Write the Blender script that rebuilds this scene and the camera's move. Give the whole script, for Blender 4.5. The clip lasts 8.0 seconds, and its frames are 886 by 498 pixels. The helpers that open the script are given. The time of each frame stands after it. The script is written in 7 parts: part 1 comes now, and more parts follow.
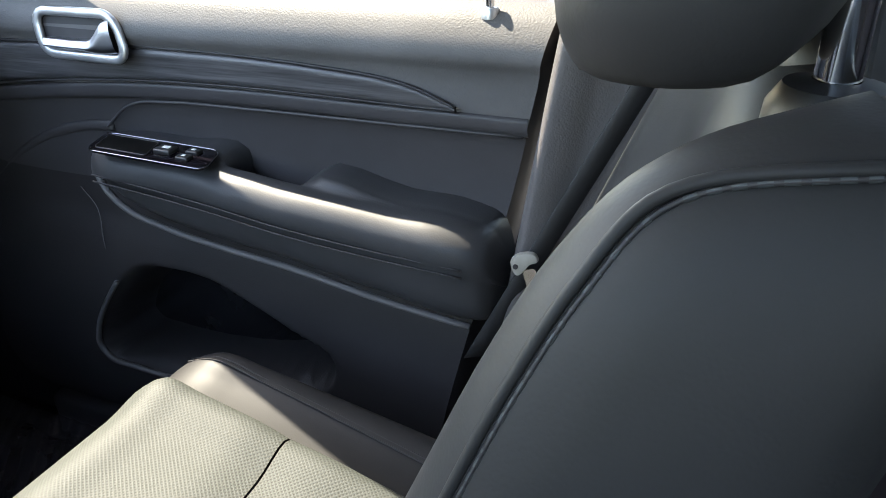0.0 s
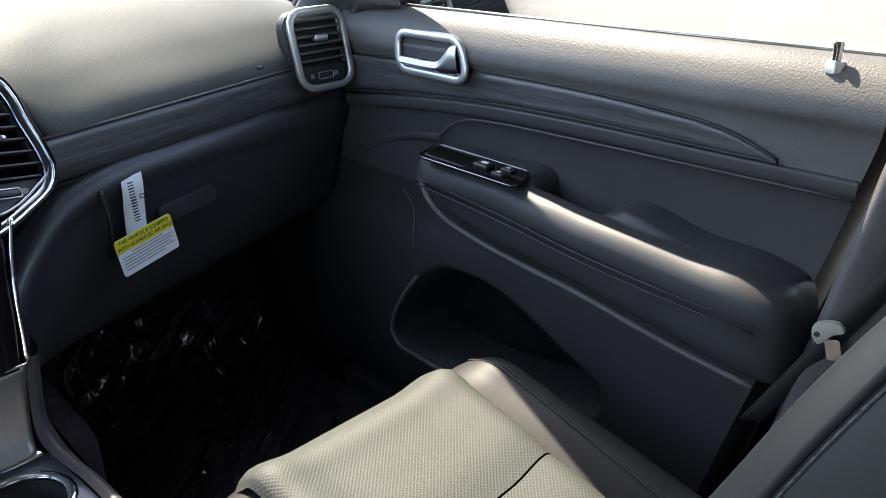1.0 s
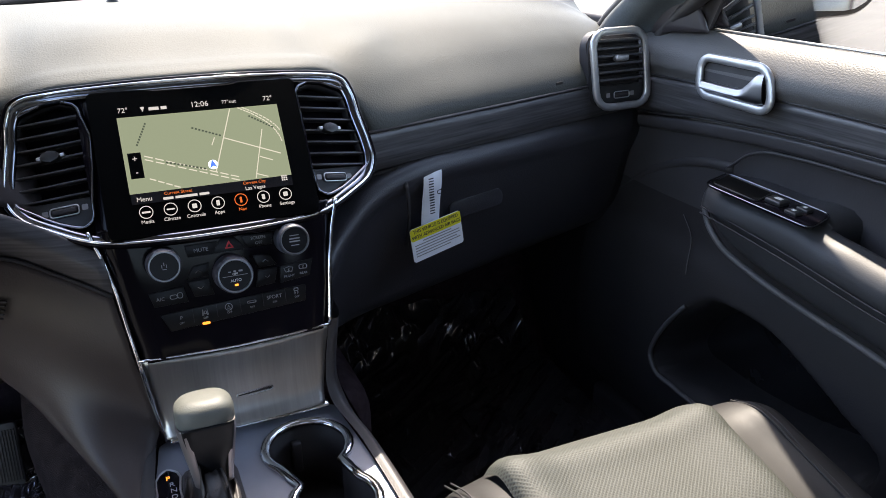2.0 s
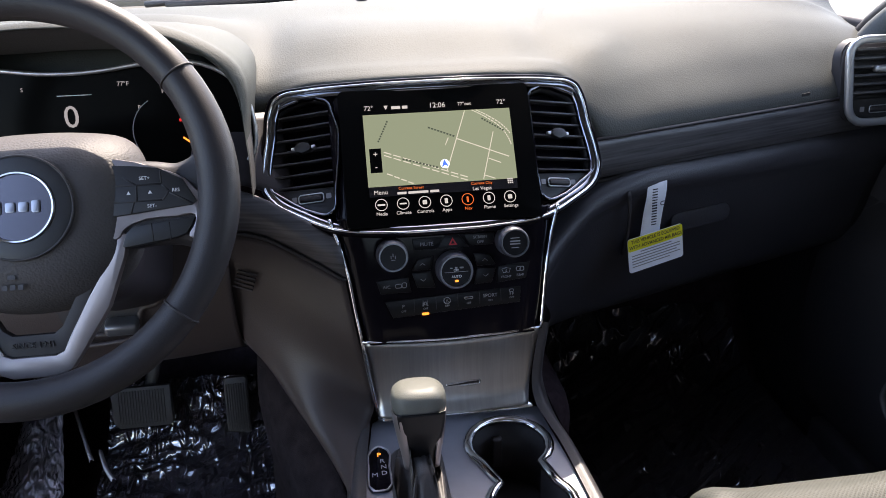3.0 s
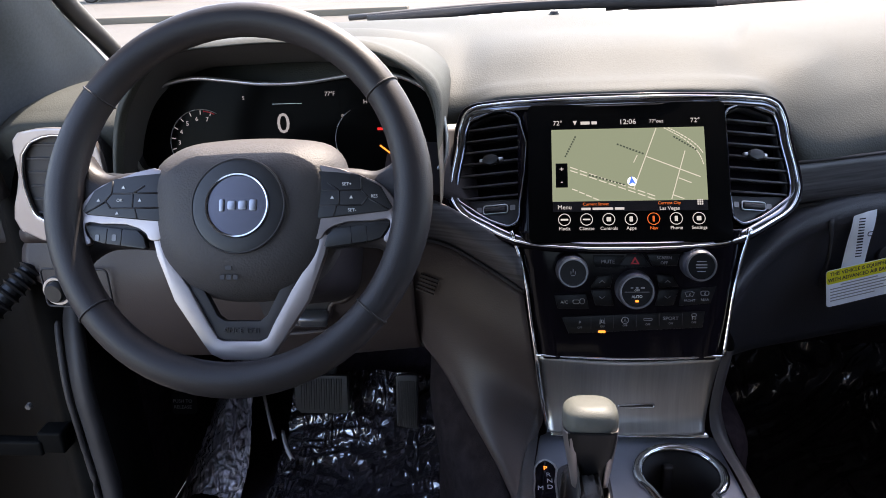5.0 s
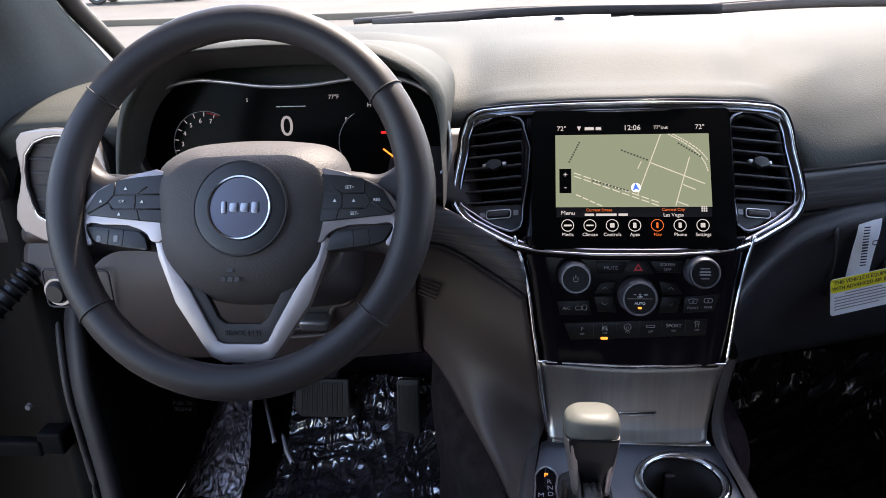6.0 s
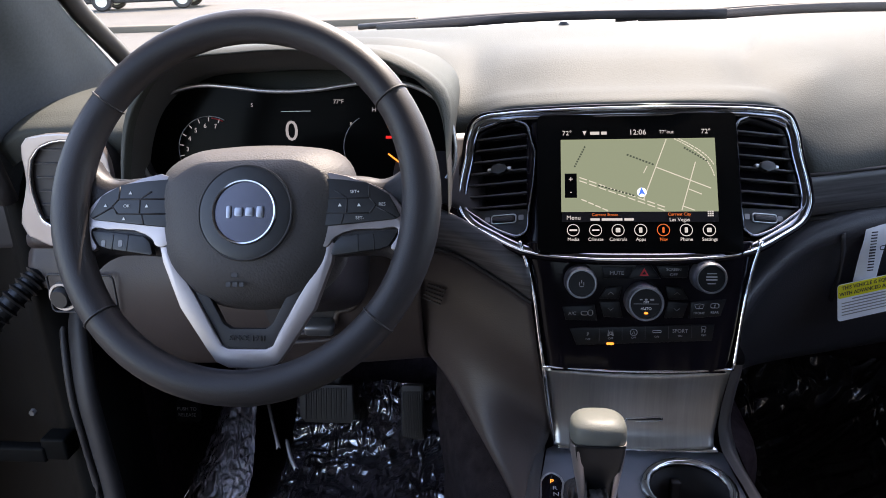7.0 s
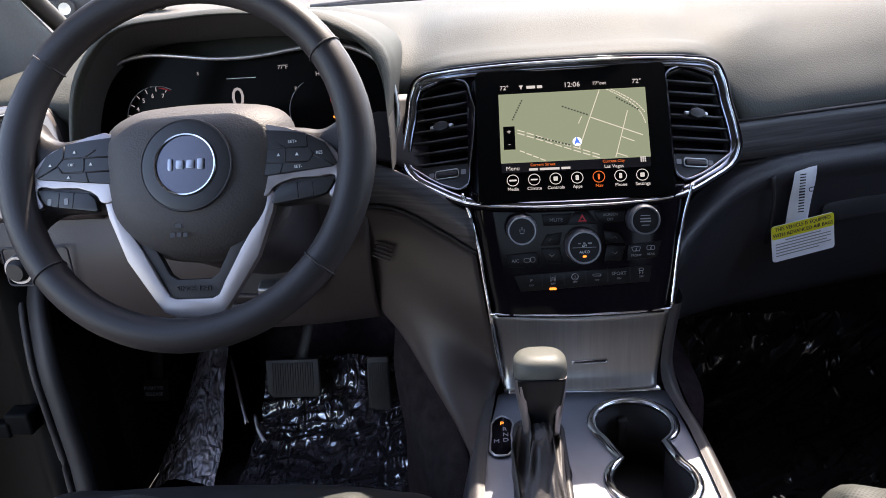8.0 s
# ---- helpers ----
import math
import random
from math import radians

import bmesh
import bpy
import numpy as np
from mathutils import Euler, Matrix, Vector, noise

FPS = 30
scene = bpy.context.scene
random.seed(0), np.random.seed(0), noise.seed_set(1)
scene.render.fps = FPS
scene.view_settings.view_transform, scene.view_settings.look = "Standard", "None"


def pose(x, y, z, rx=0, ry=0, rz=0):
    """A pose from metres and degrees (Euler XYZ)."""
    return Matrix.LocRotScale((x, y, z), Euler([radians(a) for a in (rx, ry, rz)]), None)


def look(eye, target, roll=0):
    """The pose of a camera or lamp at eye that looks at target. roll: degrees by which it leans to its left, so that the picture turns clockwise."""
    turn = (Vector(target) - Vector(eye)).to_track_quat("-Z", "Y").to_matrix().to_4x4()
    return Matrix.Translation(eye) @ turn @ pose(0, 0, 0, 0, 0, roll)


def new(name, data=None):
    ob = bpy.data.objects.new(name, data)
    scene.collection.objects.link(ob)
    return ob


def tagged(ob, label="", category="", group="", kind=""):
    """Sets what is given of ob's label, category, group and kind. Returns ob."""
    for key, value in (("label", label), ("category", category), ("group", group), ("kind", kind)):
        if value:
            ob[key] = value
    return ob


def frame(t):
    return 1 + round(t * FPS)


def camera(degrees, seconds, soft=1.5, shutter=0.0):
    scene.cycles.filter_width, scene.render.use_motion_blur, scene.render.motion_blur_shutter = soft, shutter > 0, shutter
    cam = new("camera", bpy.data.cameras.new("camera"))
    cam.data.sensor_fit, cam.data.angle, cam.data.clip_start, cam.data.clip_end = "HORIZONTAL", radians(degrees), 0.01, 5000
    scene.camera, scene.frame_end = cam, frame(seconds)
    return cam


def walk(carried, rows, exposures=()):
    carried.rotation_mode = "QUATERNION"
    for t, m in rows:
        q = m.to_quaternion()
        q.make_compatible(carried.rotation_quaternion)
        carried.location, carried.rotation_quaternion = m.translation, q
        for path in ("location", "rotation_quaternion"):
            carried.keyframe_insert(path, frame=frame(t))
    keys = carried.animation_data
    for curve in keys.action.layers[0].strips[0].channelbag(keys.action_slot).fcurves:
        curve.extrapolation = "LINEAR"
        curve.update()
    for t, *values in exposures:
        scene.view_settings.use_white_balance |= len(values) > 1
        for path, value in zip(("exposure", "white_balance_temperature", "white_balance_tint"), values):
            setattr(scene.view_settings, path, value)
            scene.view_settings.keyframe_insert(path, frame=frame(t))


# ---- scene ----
cam = camera(60.0, 8.0, soft=0.9)
PATH = [
    (0, (-0.012, -0.622, 0.925), (1.619, 0.102, 0.022), -1.7),
    (0.5, (-0.033, -0.62, 0.936), (1.484, 0.378, 0.097), -1.6),
    (1, (-0.055, -0.619, 0.928), (1.221, 0.696, 0.125), -0.8),
    (1.5, (-0.074, -0.618, 0.934), (0.924, 0.915, 0.126), -0.1),
    (2, (-0.087, -0.63, 0.936), (0.649, 1.068, 0.176), -0.5),
    (2.2, (-0.089, -0.634, 0.938), (0.498, 1.12, 0.176), -0.7),
    (3.3, (-0.114, -0.621, 0.96), (0.034, 1.219, 0.19), -1.6),
    (3.5, (-0.116, -0.621, 0.962), (-0.045, 1.227, 0.202), -1.8),
    (4, (-0.12, -0.627, 0.967), (-0.238, 1.222, 0.214), -3.0),
    (4.5, (-0.121, -0.63, 0.965), (-0.304, 1.216, 0.218), -3.2),
    (6, (-0.121, -0.627, 0.962), (-0.323, 1.224, 0.231), -2.2),
    (6.5, (-0.123, -0.625, 0.961), (-0.327, 1.228, 0.238), -2.2),
    (7, (-0.123, -0.625, 0.96), (-0.334, 1.23, 0.244), -2.3),
    (7.5, (-0.119, -0.626, 0.959), (-0.332, 1.231, 0.247), -2.5),
    (8, (-0.084, -0.665, 0.922), (-0.241, 1.192, 0.197), -4.0),
]
walk(cam, [(t, look(eye, target, roll)) for t, eye, target, roll in PATH], exposures=[(0, 3.84, 7350, 9), (0.5, 3.70, 7350, 9), (1.0, 3.38, 7350, 11), (2.2, 3.20, 7250, 16), (3.3, 3.10, 7250, 19), (8, 3.10, 7250, 19)])

# ---- world and sun ----
SUN_AZ, SUN_EL = radians(18.5), radians(51.5)
world = bpy.data.worlds.new("world")
scene.world = world
world.use_nodes = True
wn = world.node_tree
sky = wn.nodes.new("ShaderNodeTexSky")
sky.sky_type, sky.sun_disc = "NISHITA", False
sky.sun_elevation, sky.sun_rotation = SUN_EL, SUN_AZ
wn.nodes["Background"].inputs[1].default_value = 0.15
wn.links.new(sky.outputs[0], wn.nodes["Background"].inputs[0])
sun = new("sun", bpy.data.lights.new("sun", "SUN"))
sun.data.energy, sun.data.angle, sun.data.color = 1.85, radians(0.55), (1, 0.965, 0.87)
sun.matrix_world = look((0, 0, 0), (-math.sin(SUN_AZ) * math.cos(SUN_EL), -math.cos(SUN_AZ) * math.cos(SUN_EL), -math.sin(SUN_EL)))


# ---- materials ----
def mat(name, colour, rough=0.5, metal=0.0, emit=0.0, coat=0.0, spec=0.5):
    m = bpy.data.materials.new(name)
    m.use_nodes = True
    b = m.node_tree.nodes["Principled BSDF"]
    b.inputs["Base Color"].default_value = (*colour, 1)
    b.inputs["Roughness"].default_value = rough
    b.inputs["Metallic"].default_value = metal
    b.inputs["Coat Weight"].default_value = coat
    b.inputs["Specular IOR Level"].default_value = spec
    if emit:
        b.inputs["Emission Color"].default_value = (*colour, 1)
        b.inputs["Emission Strength"].default_value = emit
    return m


def node(m, kind, **values):
    n = m.node_tree.nodes.new(kind)
    for key, value in values.items():
        n.inputs[key.replace("_", " ")].default_value = value
    return n


def coords(m, scale=(1, 1, 1)):
    t, s = m.node_tree.nodes.new("ShaderNodeTexCoord"), m.node_tree.nodes.new("ShaderNodeMapping")
    s.inputs["Scale"].default_value = scale
    m.node_tree.links.new(t.outputs["Object"], s.inputs["Vector"])
    return s.outputs["Vector"]


def bump(m, height, strength, distance):
    n = node(m, "ShaderNodeBump", Strength=strength, Distance=distance)
    b = m.node_tree.nodes["Principled BSDF"]
    m.node_tree.links.new(height, n.inputs["Height"])
    if b.inputs["Normal"].is_linked:
        m.node_tree.links.new(b.inputs["Normal"].links[0].from_socket, n.inputs["Normal"])
    m.node_tree.links.new(n.outputs[0], b.inputs["Normal"])


def vary(m, colour, amount, scale=6.0, stretch=(1, 1, 1), rough=0.0, detail=4):
    """Colour and roughness that drift over the surface."""
    L = m.node_tree.links
    b = m.node_tree.nodes["Principled BSDF"]
    n = node(m, "ShaderNodeTexNoise", Scale=scale, Detail=detail, Roughness=0.6)
    L.new(coords(m, stretch), n.inputs["Vector"])
    r = m.node_tree.nodes.new("ShaderNodeValToRGB")
    r.color_ramp.elements[0].position, r.color_ramp.elements[1].position = 0.3, 0.7
    r.color_ramp.elements[0].color = (*[c * (1 - amount) for c in colour], 1)
    r.color_ramp.elements[1].color = (*[min(1, c * (1 + amount)) for c in colour], 1)
    L.new(n.outputs["Fac"], r.inputs["Fac"])
    L.new(r.outputs["Color"], b.inputs["Base Color"])
    if rough:
        base = b.inputs["Roughness"].default_value
        q = node(m, "ShaderNodeMapRange", To_Min=base - rough, To_Max=base + rough)
        L.new(n.outputs["Fac"], q.inputs["Value"])
        L.new(q.outputs[0], b.inputs["Roughness"])
    return n


def grained(name, colour, rough, cells, depth, spec=0.5, amount=0.12):
    """Soft-touch plastic or leather with a pebbled grain."""
    m = mat(name, colour, rough, spec=spec)
    vary(m, colour, amount, 9, rough=0.05)
    v = node(m, "ShaderNodeTexVoronoi", Scale=cells)
    v.feature = "SMOOTH_F1"
    w = node(m, "ShaderNodeTexNoise", Scale=cells * 0.5, Detail=2)
    c = coords(m)
    mix = m.node_tree.nodes.new("ShaderNodeVectorMath")
    mix.operation = "MULTIPLY_ADD"
    mix.inputs[1].default_value = (0.0012, 0.0012, 0.0012)
    m.node_tree.links.new(c, w.inputs["Vector"])
    m.node_tree.links.new(w.outputs["Color"], mix.inputs[0])
    m.node_tree.links.new(c, mix.inputs[2])
    m.node_tree.links.new(mix.outputs[0], v.inputs["Vector"])
    bump(m, v.outputs["Distance"], 0.7, depth)
    return m


M_PAD = grained("dash_soft_plastic", (0.059, 0.062, 0.057), 0.68, 520, 0.0004, spec=0.14)
M_PLASTIC = grained("black_grained_plastic", (0.034, 0.028, 0.031), 0.50, 600, 0.0002, spec=0.35)
M_BROWN = grained("dark_taupe_plastic", (0.041, 0.0295, 0.0275), 0.50, 600, 0.0002, spec=0.4)
M_LOWDOOR = grained("hard_door_plastic", (0.027, 0.0245, 0.0255), 0.52, 600, 0.0002, spec=0.24)
M_DOOR = grained("door_soft_plastic", (0.092, 0.088, 0.088), 0.52, 520, 0.0005, spec=0.28)
M_LEATHER = grained("black_leather", (0.0205, 0.0200, 0.0205), 0.54, 620, 0.00008, spec=0.27)
M_ARMREST = grained("black_armrest_vinyl", (0.036, 0.036, 0.038), 0.48, 620, 0.00010, spec=0.32)
M_WHEEL = grained("wheel_leather", (0.023, 0.0205, 0.0225), 0.50, 900, 0.00015, spec=0.36)
M_AIRBAG = grained("airbag_vinyl", (0.060, 0.0555, 0.0555), 0.60, 560, 0.0005, spec=0.30)
M_GLOVE = grained("black_glovebox_vinyl", (0.032, 0.031, 0.036), 0.40, 600, 0.0003)
M_VINYL = grained("smooth_vinyl", (0.042, 0.039, 0.041), 0.46, 500, 0.0002, spec=0.36)
M_GLOSS = mat("piano_black", (0.005, 0.004, 0.006), 0.10, spec=0.12)
M_BUTTON = mat("button_plastic", (0.015, 0.015, 0.016), 0.42)
vary(M_BUTTON, (0.015, 0.015, 0.016), 0.2, 60)
M_KEY = mat("satin_black_key", (0.006, 0.006, 0.007), 0.30, spec=0.20)
vary(M_KEY, (0.007, 0.007, 0.008), 0.2, 60, rough=0.04)
M_VENT = mat("vent_slat_plastic", (0.085, 0.083, 0.088), 0.30)
vary(M_VENT, (0.050, 0.049, 0.053), 0.15, 60, rough=0.05)
M_DARK = mat("matt_black_plastic", (0.021, 0.017, 0.019), 0.6)
vary(M_DARK, (0.019, 0.017, 0.019), 0.3, 25)
M_CHROME = mat("chrome", (0.72, 0.73, 0.75), 0.10, 1.0)
vary(M_CHROME, (0.72, 0.73, 0.75), 0.05, 40, rough=0.03)
M_SMOKE = mat("smoked_chrome", (0.20, 0.21, 0.24), 0.13, 1.0)
vary(M_SMOKE, (0.20, 0.21, 0.24), 0.06, 40, rough=0.03)
M_SATIN = mat("satin_silver", (0.50, 0.50, 0.51), 0.34, 0.85)
vary(M_SATIN, (0.50, 0.50, 0.51), 0.06, 30, rough=0.06)
M_SPOKE = mat("satin_spoke_metal", (0.34, 0.292, 0.298), 0.42, 0.85)
vary(M_SPOKE, (0.33, 0.295, 0.295), 0.06, 30, rough=0.05)
M_JAMB = mat("black_car_paint", (0.008, 0.008, 0.009), 0.25, coat=0.7)
vary(M_JAMB, (0.008, 0.008, 0.009), 0.3, 8, rough=0.08)
M_INNER = mat("dull_black_paint", (0.005, 0.005, 0.005), 0.5, spec=0.04)
vary(M_INNER, (0.005, 0.005, 0.005), 0.3, 20, rough=0.1)
M_BOOT = mat("black_rubber_boot", (0.007, 0.007, 0.008), 0.38, spec=0.4)
vary(M_BOOT, (0.007, 0.007, 0.008), 0.3, 40, rough=0.08)
M_RUBBER = mat("black_rubber", (0.021, 0.018, 0.019), 0.55)
vary(M_RUBBER, (0.021, 0.018, 0.019), 0.3, 20, rough=0.1)
M_HEAD = mat("grey_pillar_fabric", (0.052, 0.060, 0.065), 0.85)
vary(M_HEAD, (0.052, 0.060, 0.065), 0.15, 300)
M_LINING = mat("grey_headliner", (0.36, 0.36, 0.36), 0.9)
vary(M_LINING, (0.36, 0.36, 0.36), 0.08, 200)
M_STITCH = mat("dark_thread", (0.022, 0.024, 0.026), 0.6)
vary(M_STITCH, (0.022, 0.024, 0.026), 0.3, 400)
M_SEAT_THREAD = mat("grey_seat_thread", (0.046, 0.050, 0.052), 0.6)
M_WEB = mat("belt_webbing", (0.02, 0.02, 0.021), 0.6)
M_KNOB = grained("grey_knob_leather", (0.098, 0.101, 0.090), 0.50, 800, 0.0002, spec=0.3)
M_PILLAR = grained("grey_pillar_plastic", (0.100, 0.092, 0.091), 0.52, 520, 0.0005, spec=0.3)
M_PAPER = mat("white_tag_card", (0.74, 0.77, 0.82), 0.6)
vary(M_PAPER, (0.74, 0.77, 0.82), 0.05, 30)
M_YELLOW = mat("yellow_print", (0.72, 0.66, 0.02), 0.6)
M_INK = mat("dark_print", (0.03, 0.03, 0.04), 0.6)
M_PRINT = mat("pale_print", (0.72, 0.72, 0.72), 0.6)
M_GAITER = grained("dull_gaiter_leather", (0.030, 0.027, 0.028), 0.55, 500, 0.0003)
M_DIMPRINT = mat("grey_print", (0.26, 0.26, 0.27), 0.6)
M_KNOBSIDE = mat("satin_grey_knob", (0.085, 0.087, 0.105), 0.34, 0.3)
vary(M_KNOBSIDE, (0.085, 0.087, 0.105), 0.1, 60, rough=0.04)
M_RING = mat("dull_chrome_ring", (0.30, 0.30, 0.32), 0.30, 1.0)
M_REDPRINT = mat("red_print", (0.60, 0.03, 0.04), 0.5)


def carpet(name, colour):
    m = mat(name, colour, 0.95, spec=0.1)
    vary(m, colour, 0.4, 60)
    n = node(m, "ShaderNodeTexNoise", Scale=900, Detail=2)
    m.node_tree.links.new(coords(m), n.inputs["Vector"])
    bump(m, n.outputs["Fac"], 0.8, 0.002)
    return m


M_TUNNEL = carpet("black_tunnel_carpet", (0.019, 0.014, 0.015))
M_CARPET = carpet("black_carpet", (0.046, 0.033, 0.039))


def brushed(name, colour, stretch, metal, rough, scale, amount, depth=0.0002):
    m = mat(name, colour, rough, metal)
    n = vary(m, colour, amount, scale, stretch, rough=0.08, detail=6)
    bump(m, n.outputs["Fac"], 0.3, depth)
    return m


M_WOOD = brushed("dark_brushed_trim", (0.074, 0.071, 0.075), (1, 1, 30), 0.25, 0.40, 9, 0.55)
M_BRUSH = brushed("brushed_metal", (0.40, 0.39, 0.37), (22, 1, 1), 0.9, 0.40, 12, 0.10)
M_CONSOLE = brushed("satin_console_metal", (0.23, 0.24, 0.28), (1, 1, 1), 0.35, 0.40, 40, 0.05)


def perforated():
    """Woven and perforated seat cloth: a grid of small holes 4.5 mm apart."""
    m = mat("perforated_seat_cloth", (0.085, 0.085, 0.078), 0.7)
    L = m.node_tree.links
    c = coords(m, (290, 290, 290))
    c.node.inputs["Rotation"].default_value = (0, 0, radians(45))
    fr = m.node_tree.nodes.new("ShaderNodeVectorMath")
    fr.operation = "FRACTION"
    L.new(c, fr.inputs[0])
    ds = m.node_tree.nodes.new("ShaderNodeVectorMath")
    ds.operation = "DISTANCE"
    ds.inputs[1].default_value = (0.5, 0.5, 0.5)
    fl = m.node_tree.nodes.new("ShaderNodeVectorMath")
    fl.operation = "MULTIPLY_ADD"
    fl.inputs[1].default_value, fl.inputs[2].default_value = (1, 1, 0), (0, 0, 0.5)
    L.new(fr.outputs[0], fl.inputs[0])
    L.new(fl.outputs[0], ds.inputs[0])
    r = m.node_tree.nodes.new("ShaderNodeValToRGB")
    r.color_ramp.elements[0].position, r.color_ramp.elements[1].position = 0.20, 0.32
    r.color_ramp.elements[0].color, r.color_ramp.elements[1].color = (0.012, 0.0125, 0.011, 1), (0.0365, 0.0415, 0.0365, 1)
    L.new(ds.outputs["Value"], r.inputs["Fac"])
    L.new(r.outputs["Color"], m.node_tree.nodes["Principled BSDF"].inputs["Base Color"])
    bump(m, ds.outputs["Value"], 0.5, 0.0008)
    return m


M_CLOTH = perforated()


def film(name, colour, rough, fold, size, stretch=(1.8, 0.7, 1.0)):
    """Thin protective film with crumpled folds."""
    m = mat(name, colour, rough, coat=1.0)
    m.node_tree.nodes["Principled BSDF"].inputs["IOR"].default_value = 2.0
    m.node_tree.nodes["Principled BSDF"].inputs["Coat IOR"].default_value = 1.8
    a = node(m, "ShaderNodeTexNoise", Scale=size, Detail=4, Distortion=1.1)
    a.noise_type = "RIDGED_MULTIFRACTAL"
    m.node_tree.links.new(coords(m, stretch), a.inputs["Vector"])
    p = node(m, "ShaderNodeTexNoise", Scale=7, Detail=2)
    m.node_tree.links.new(coords(m), p.inputs["Vector"])
    q = node(m, "ShaderNodeMapRange", From_Min=0.38, From_Max=0.62, To_Min=0.15, To_Max=1.6)
    m.node_tree.links.new(p.outputs["Fac"], q.inputs["Value"])
    x = m.node_tree.nodes.new("ShaderNodeMath")
    x.operation = "MULTIPLY"
    m.node_tree.links.new(a.outputs["Fac"], x.inputs[0])
    m.node_tree.links.new(q.outputs[0], x.inputs[1])
    bump(m, x.outputs[0], 0.9, fold)
    b = m.node_tree.nodes["Principled BSDF"]
    m.node_tree.links.new(b.inputs["Normal"].links[0].from_socket, b.inputs["Coat Normal"])
    return m


M_FILM = film("black_floor_film", (0.042, 0.036, 0.044), 0.16, 0.016, 24)
M_STREAKFILM = film("black_streaked_film", (0.042, 0.036, 0.040), 0.15, 0.012, 13, (2.4, 0.55, 1.0))
# sheen of the clear film is put into a pale, part-metal base
M_CLEARFILM = film("clear_footrest_film", (0.80, 0.73, 0.78), 0.12, 0.034, 38)
M_CLEARFILM.node_tree.nodes["Principled BSDF"].inputs["Metallic"].default_value = 0.45


# near-white colour carries the glint on the black film's upturned edges
M_EDGEGLINT = mat("film_edge_glint", (0.75, 0.70, 0.74), 0.15, coat=1.0)


def glass(name, tint):
    m = bpy.data.materials.new(name)
    m.use_nodes = True
    L, N = m.node_tree.links, m.node_tree.nodes
    N.remove(N["Principled BSDF"])
    t, g, f, x = (N.new("ShaderNodeBsdf" + k) if k in ("Transparent", "Glossy") else N.new("ShaderNode" + k) for k in ("Transparent", "Glossy", "Fresnel", "MixShader"))
    t.inputs[0].default_value = (*tint, 1)
    g.inputs["Roughness"].default_value = 0.02
    f.inputs["IOR"].default_value = 1.45
    L.new(f.outputs[0], x.inputs[0])
    L.new(t.outputs[0], x.inputs[1])
    L.new(g.outputs[0], x.inputs[2])
    L.new(x.outputs[0], N["Material Output"].inputs[0])
    return m


M_GLASS = glass("window_glass", (0.82, 0.82, 0.79))
M_PRIVACY = glass("privacy_glass", (0.34, 0.34, 0.35))


def shining(name, colour, strength):
    m = mat(name, (0.003, 0.003, 0.003), 0.3, spec=0.12)
    b = m.node_tree.nodes["Principled BSDF"]
    b.inputs["Emission Color"].default_value = (*colour, 1)
    b.inputs["Emission Strength"].default_value = strength
    return m


M_LCD = mat("black_screen", (0.003, 0.003, 0.003), 0.16, spec=0.02)
M_MAP = shining("map_field", (0.30, 0.36, 0.25), 0.114)
M_ROAD = shining("map_road", (0.85, 0.85, 0.72), 0.098)
M_MAPINK = shining("map_ink", (0.03, 0.04, 0.03), 0.3)
M_UI = shining("screen_white", (0.9, 0.9, 0.9), 0.085)
M_UIORANGE = shining("screen_orange", (1.0, 0.22, 0.05), 0.09)
M_UIBLUE = shining("screen_blue", (0.05, 0.15, 0.7), 0.2)
M_CLU = shining("cluster_white", (0.8, 0.8, 0.85), 0.055)
M_LED = shining("orange_telltale", (1.0, 0.28, 0.04), 0.28)
M_REDLED = shining("red_telltale", (1.0, 0.03, 0.03), 0.13)


def concrete(name, colour):
    m = mat(name, colour, 0.9)
    vary(m, colour, 0.12, 0.6)
    return m


M_GROUND = concrete("pale_concrete", (0.095, 0.083, 0.069))
M_KERB = concrete("tan_kerb_concrete", (0.125, 0.104, 0.080))


# ---- mesh helpers ----
def mesh_of(name, verts, faces, material, smooth=True):
    me = bpy.data.meshes.new(name)
    me.from_pydata([tuple(v) for v in verts], [], faces)
    me.materials.append(material)
    if smooth:
        me.shade_smooth()
    me.update()
    return me


def thing(name, at, label, category, group="", kind=""):
    ob = new(name)
    ob.location = at
    ob.empty_display_size = 0.05
    return tagged(ob, label, category, group, kind)


def part(name, me, parent, label=""):
    ob = new(name, me)
    if parent is not None:
        ob.parent = parent
        if parent.type == "EMPTY":
            ob.matrix_parent_inverse = Matrix.Translation(parent.location).inverted()
    return tagged(ob, label)


def solo(name, me, label, category, kind="", group=""):
    return tagged(new(name, me), label, category, group, kind)


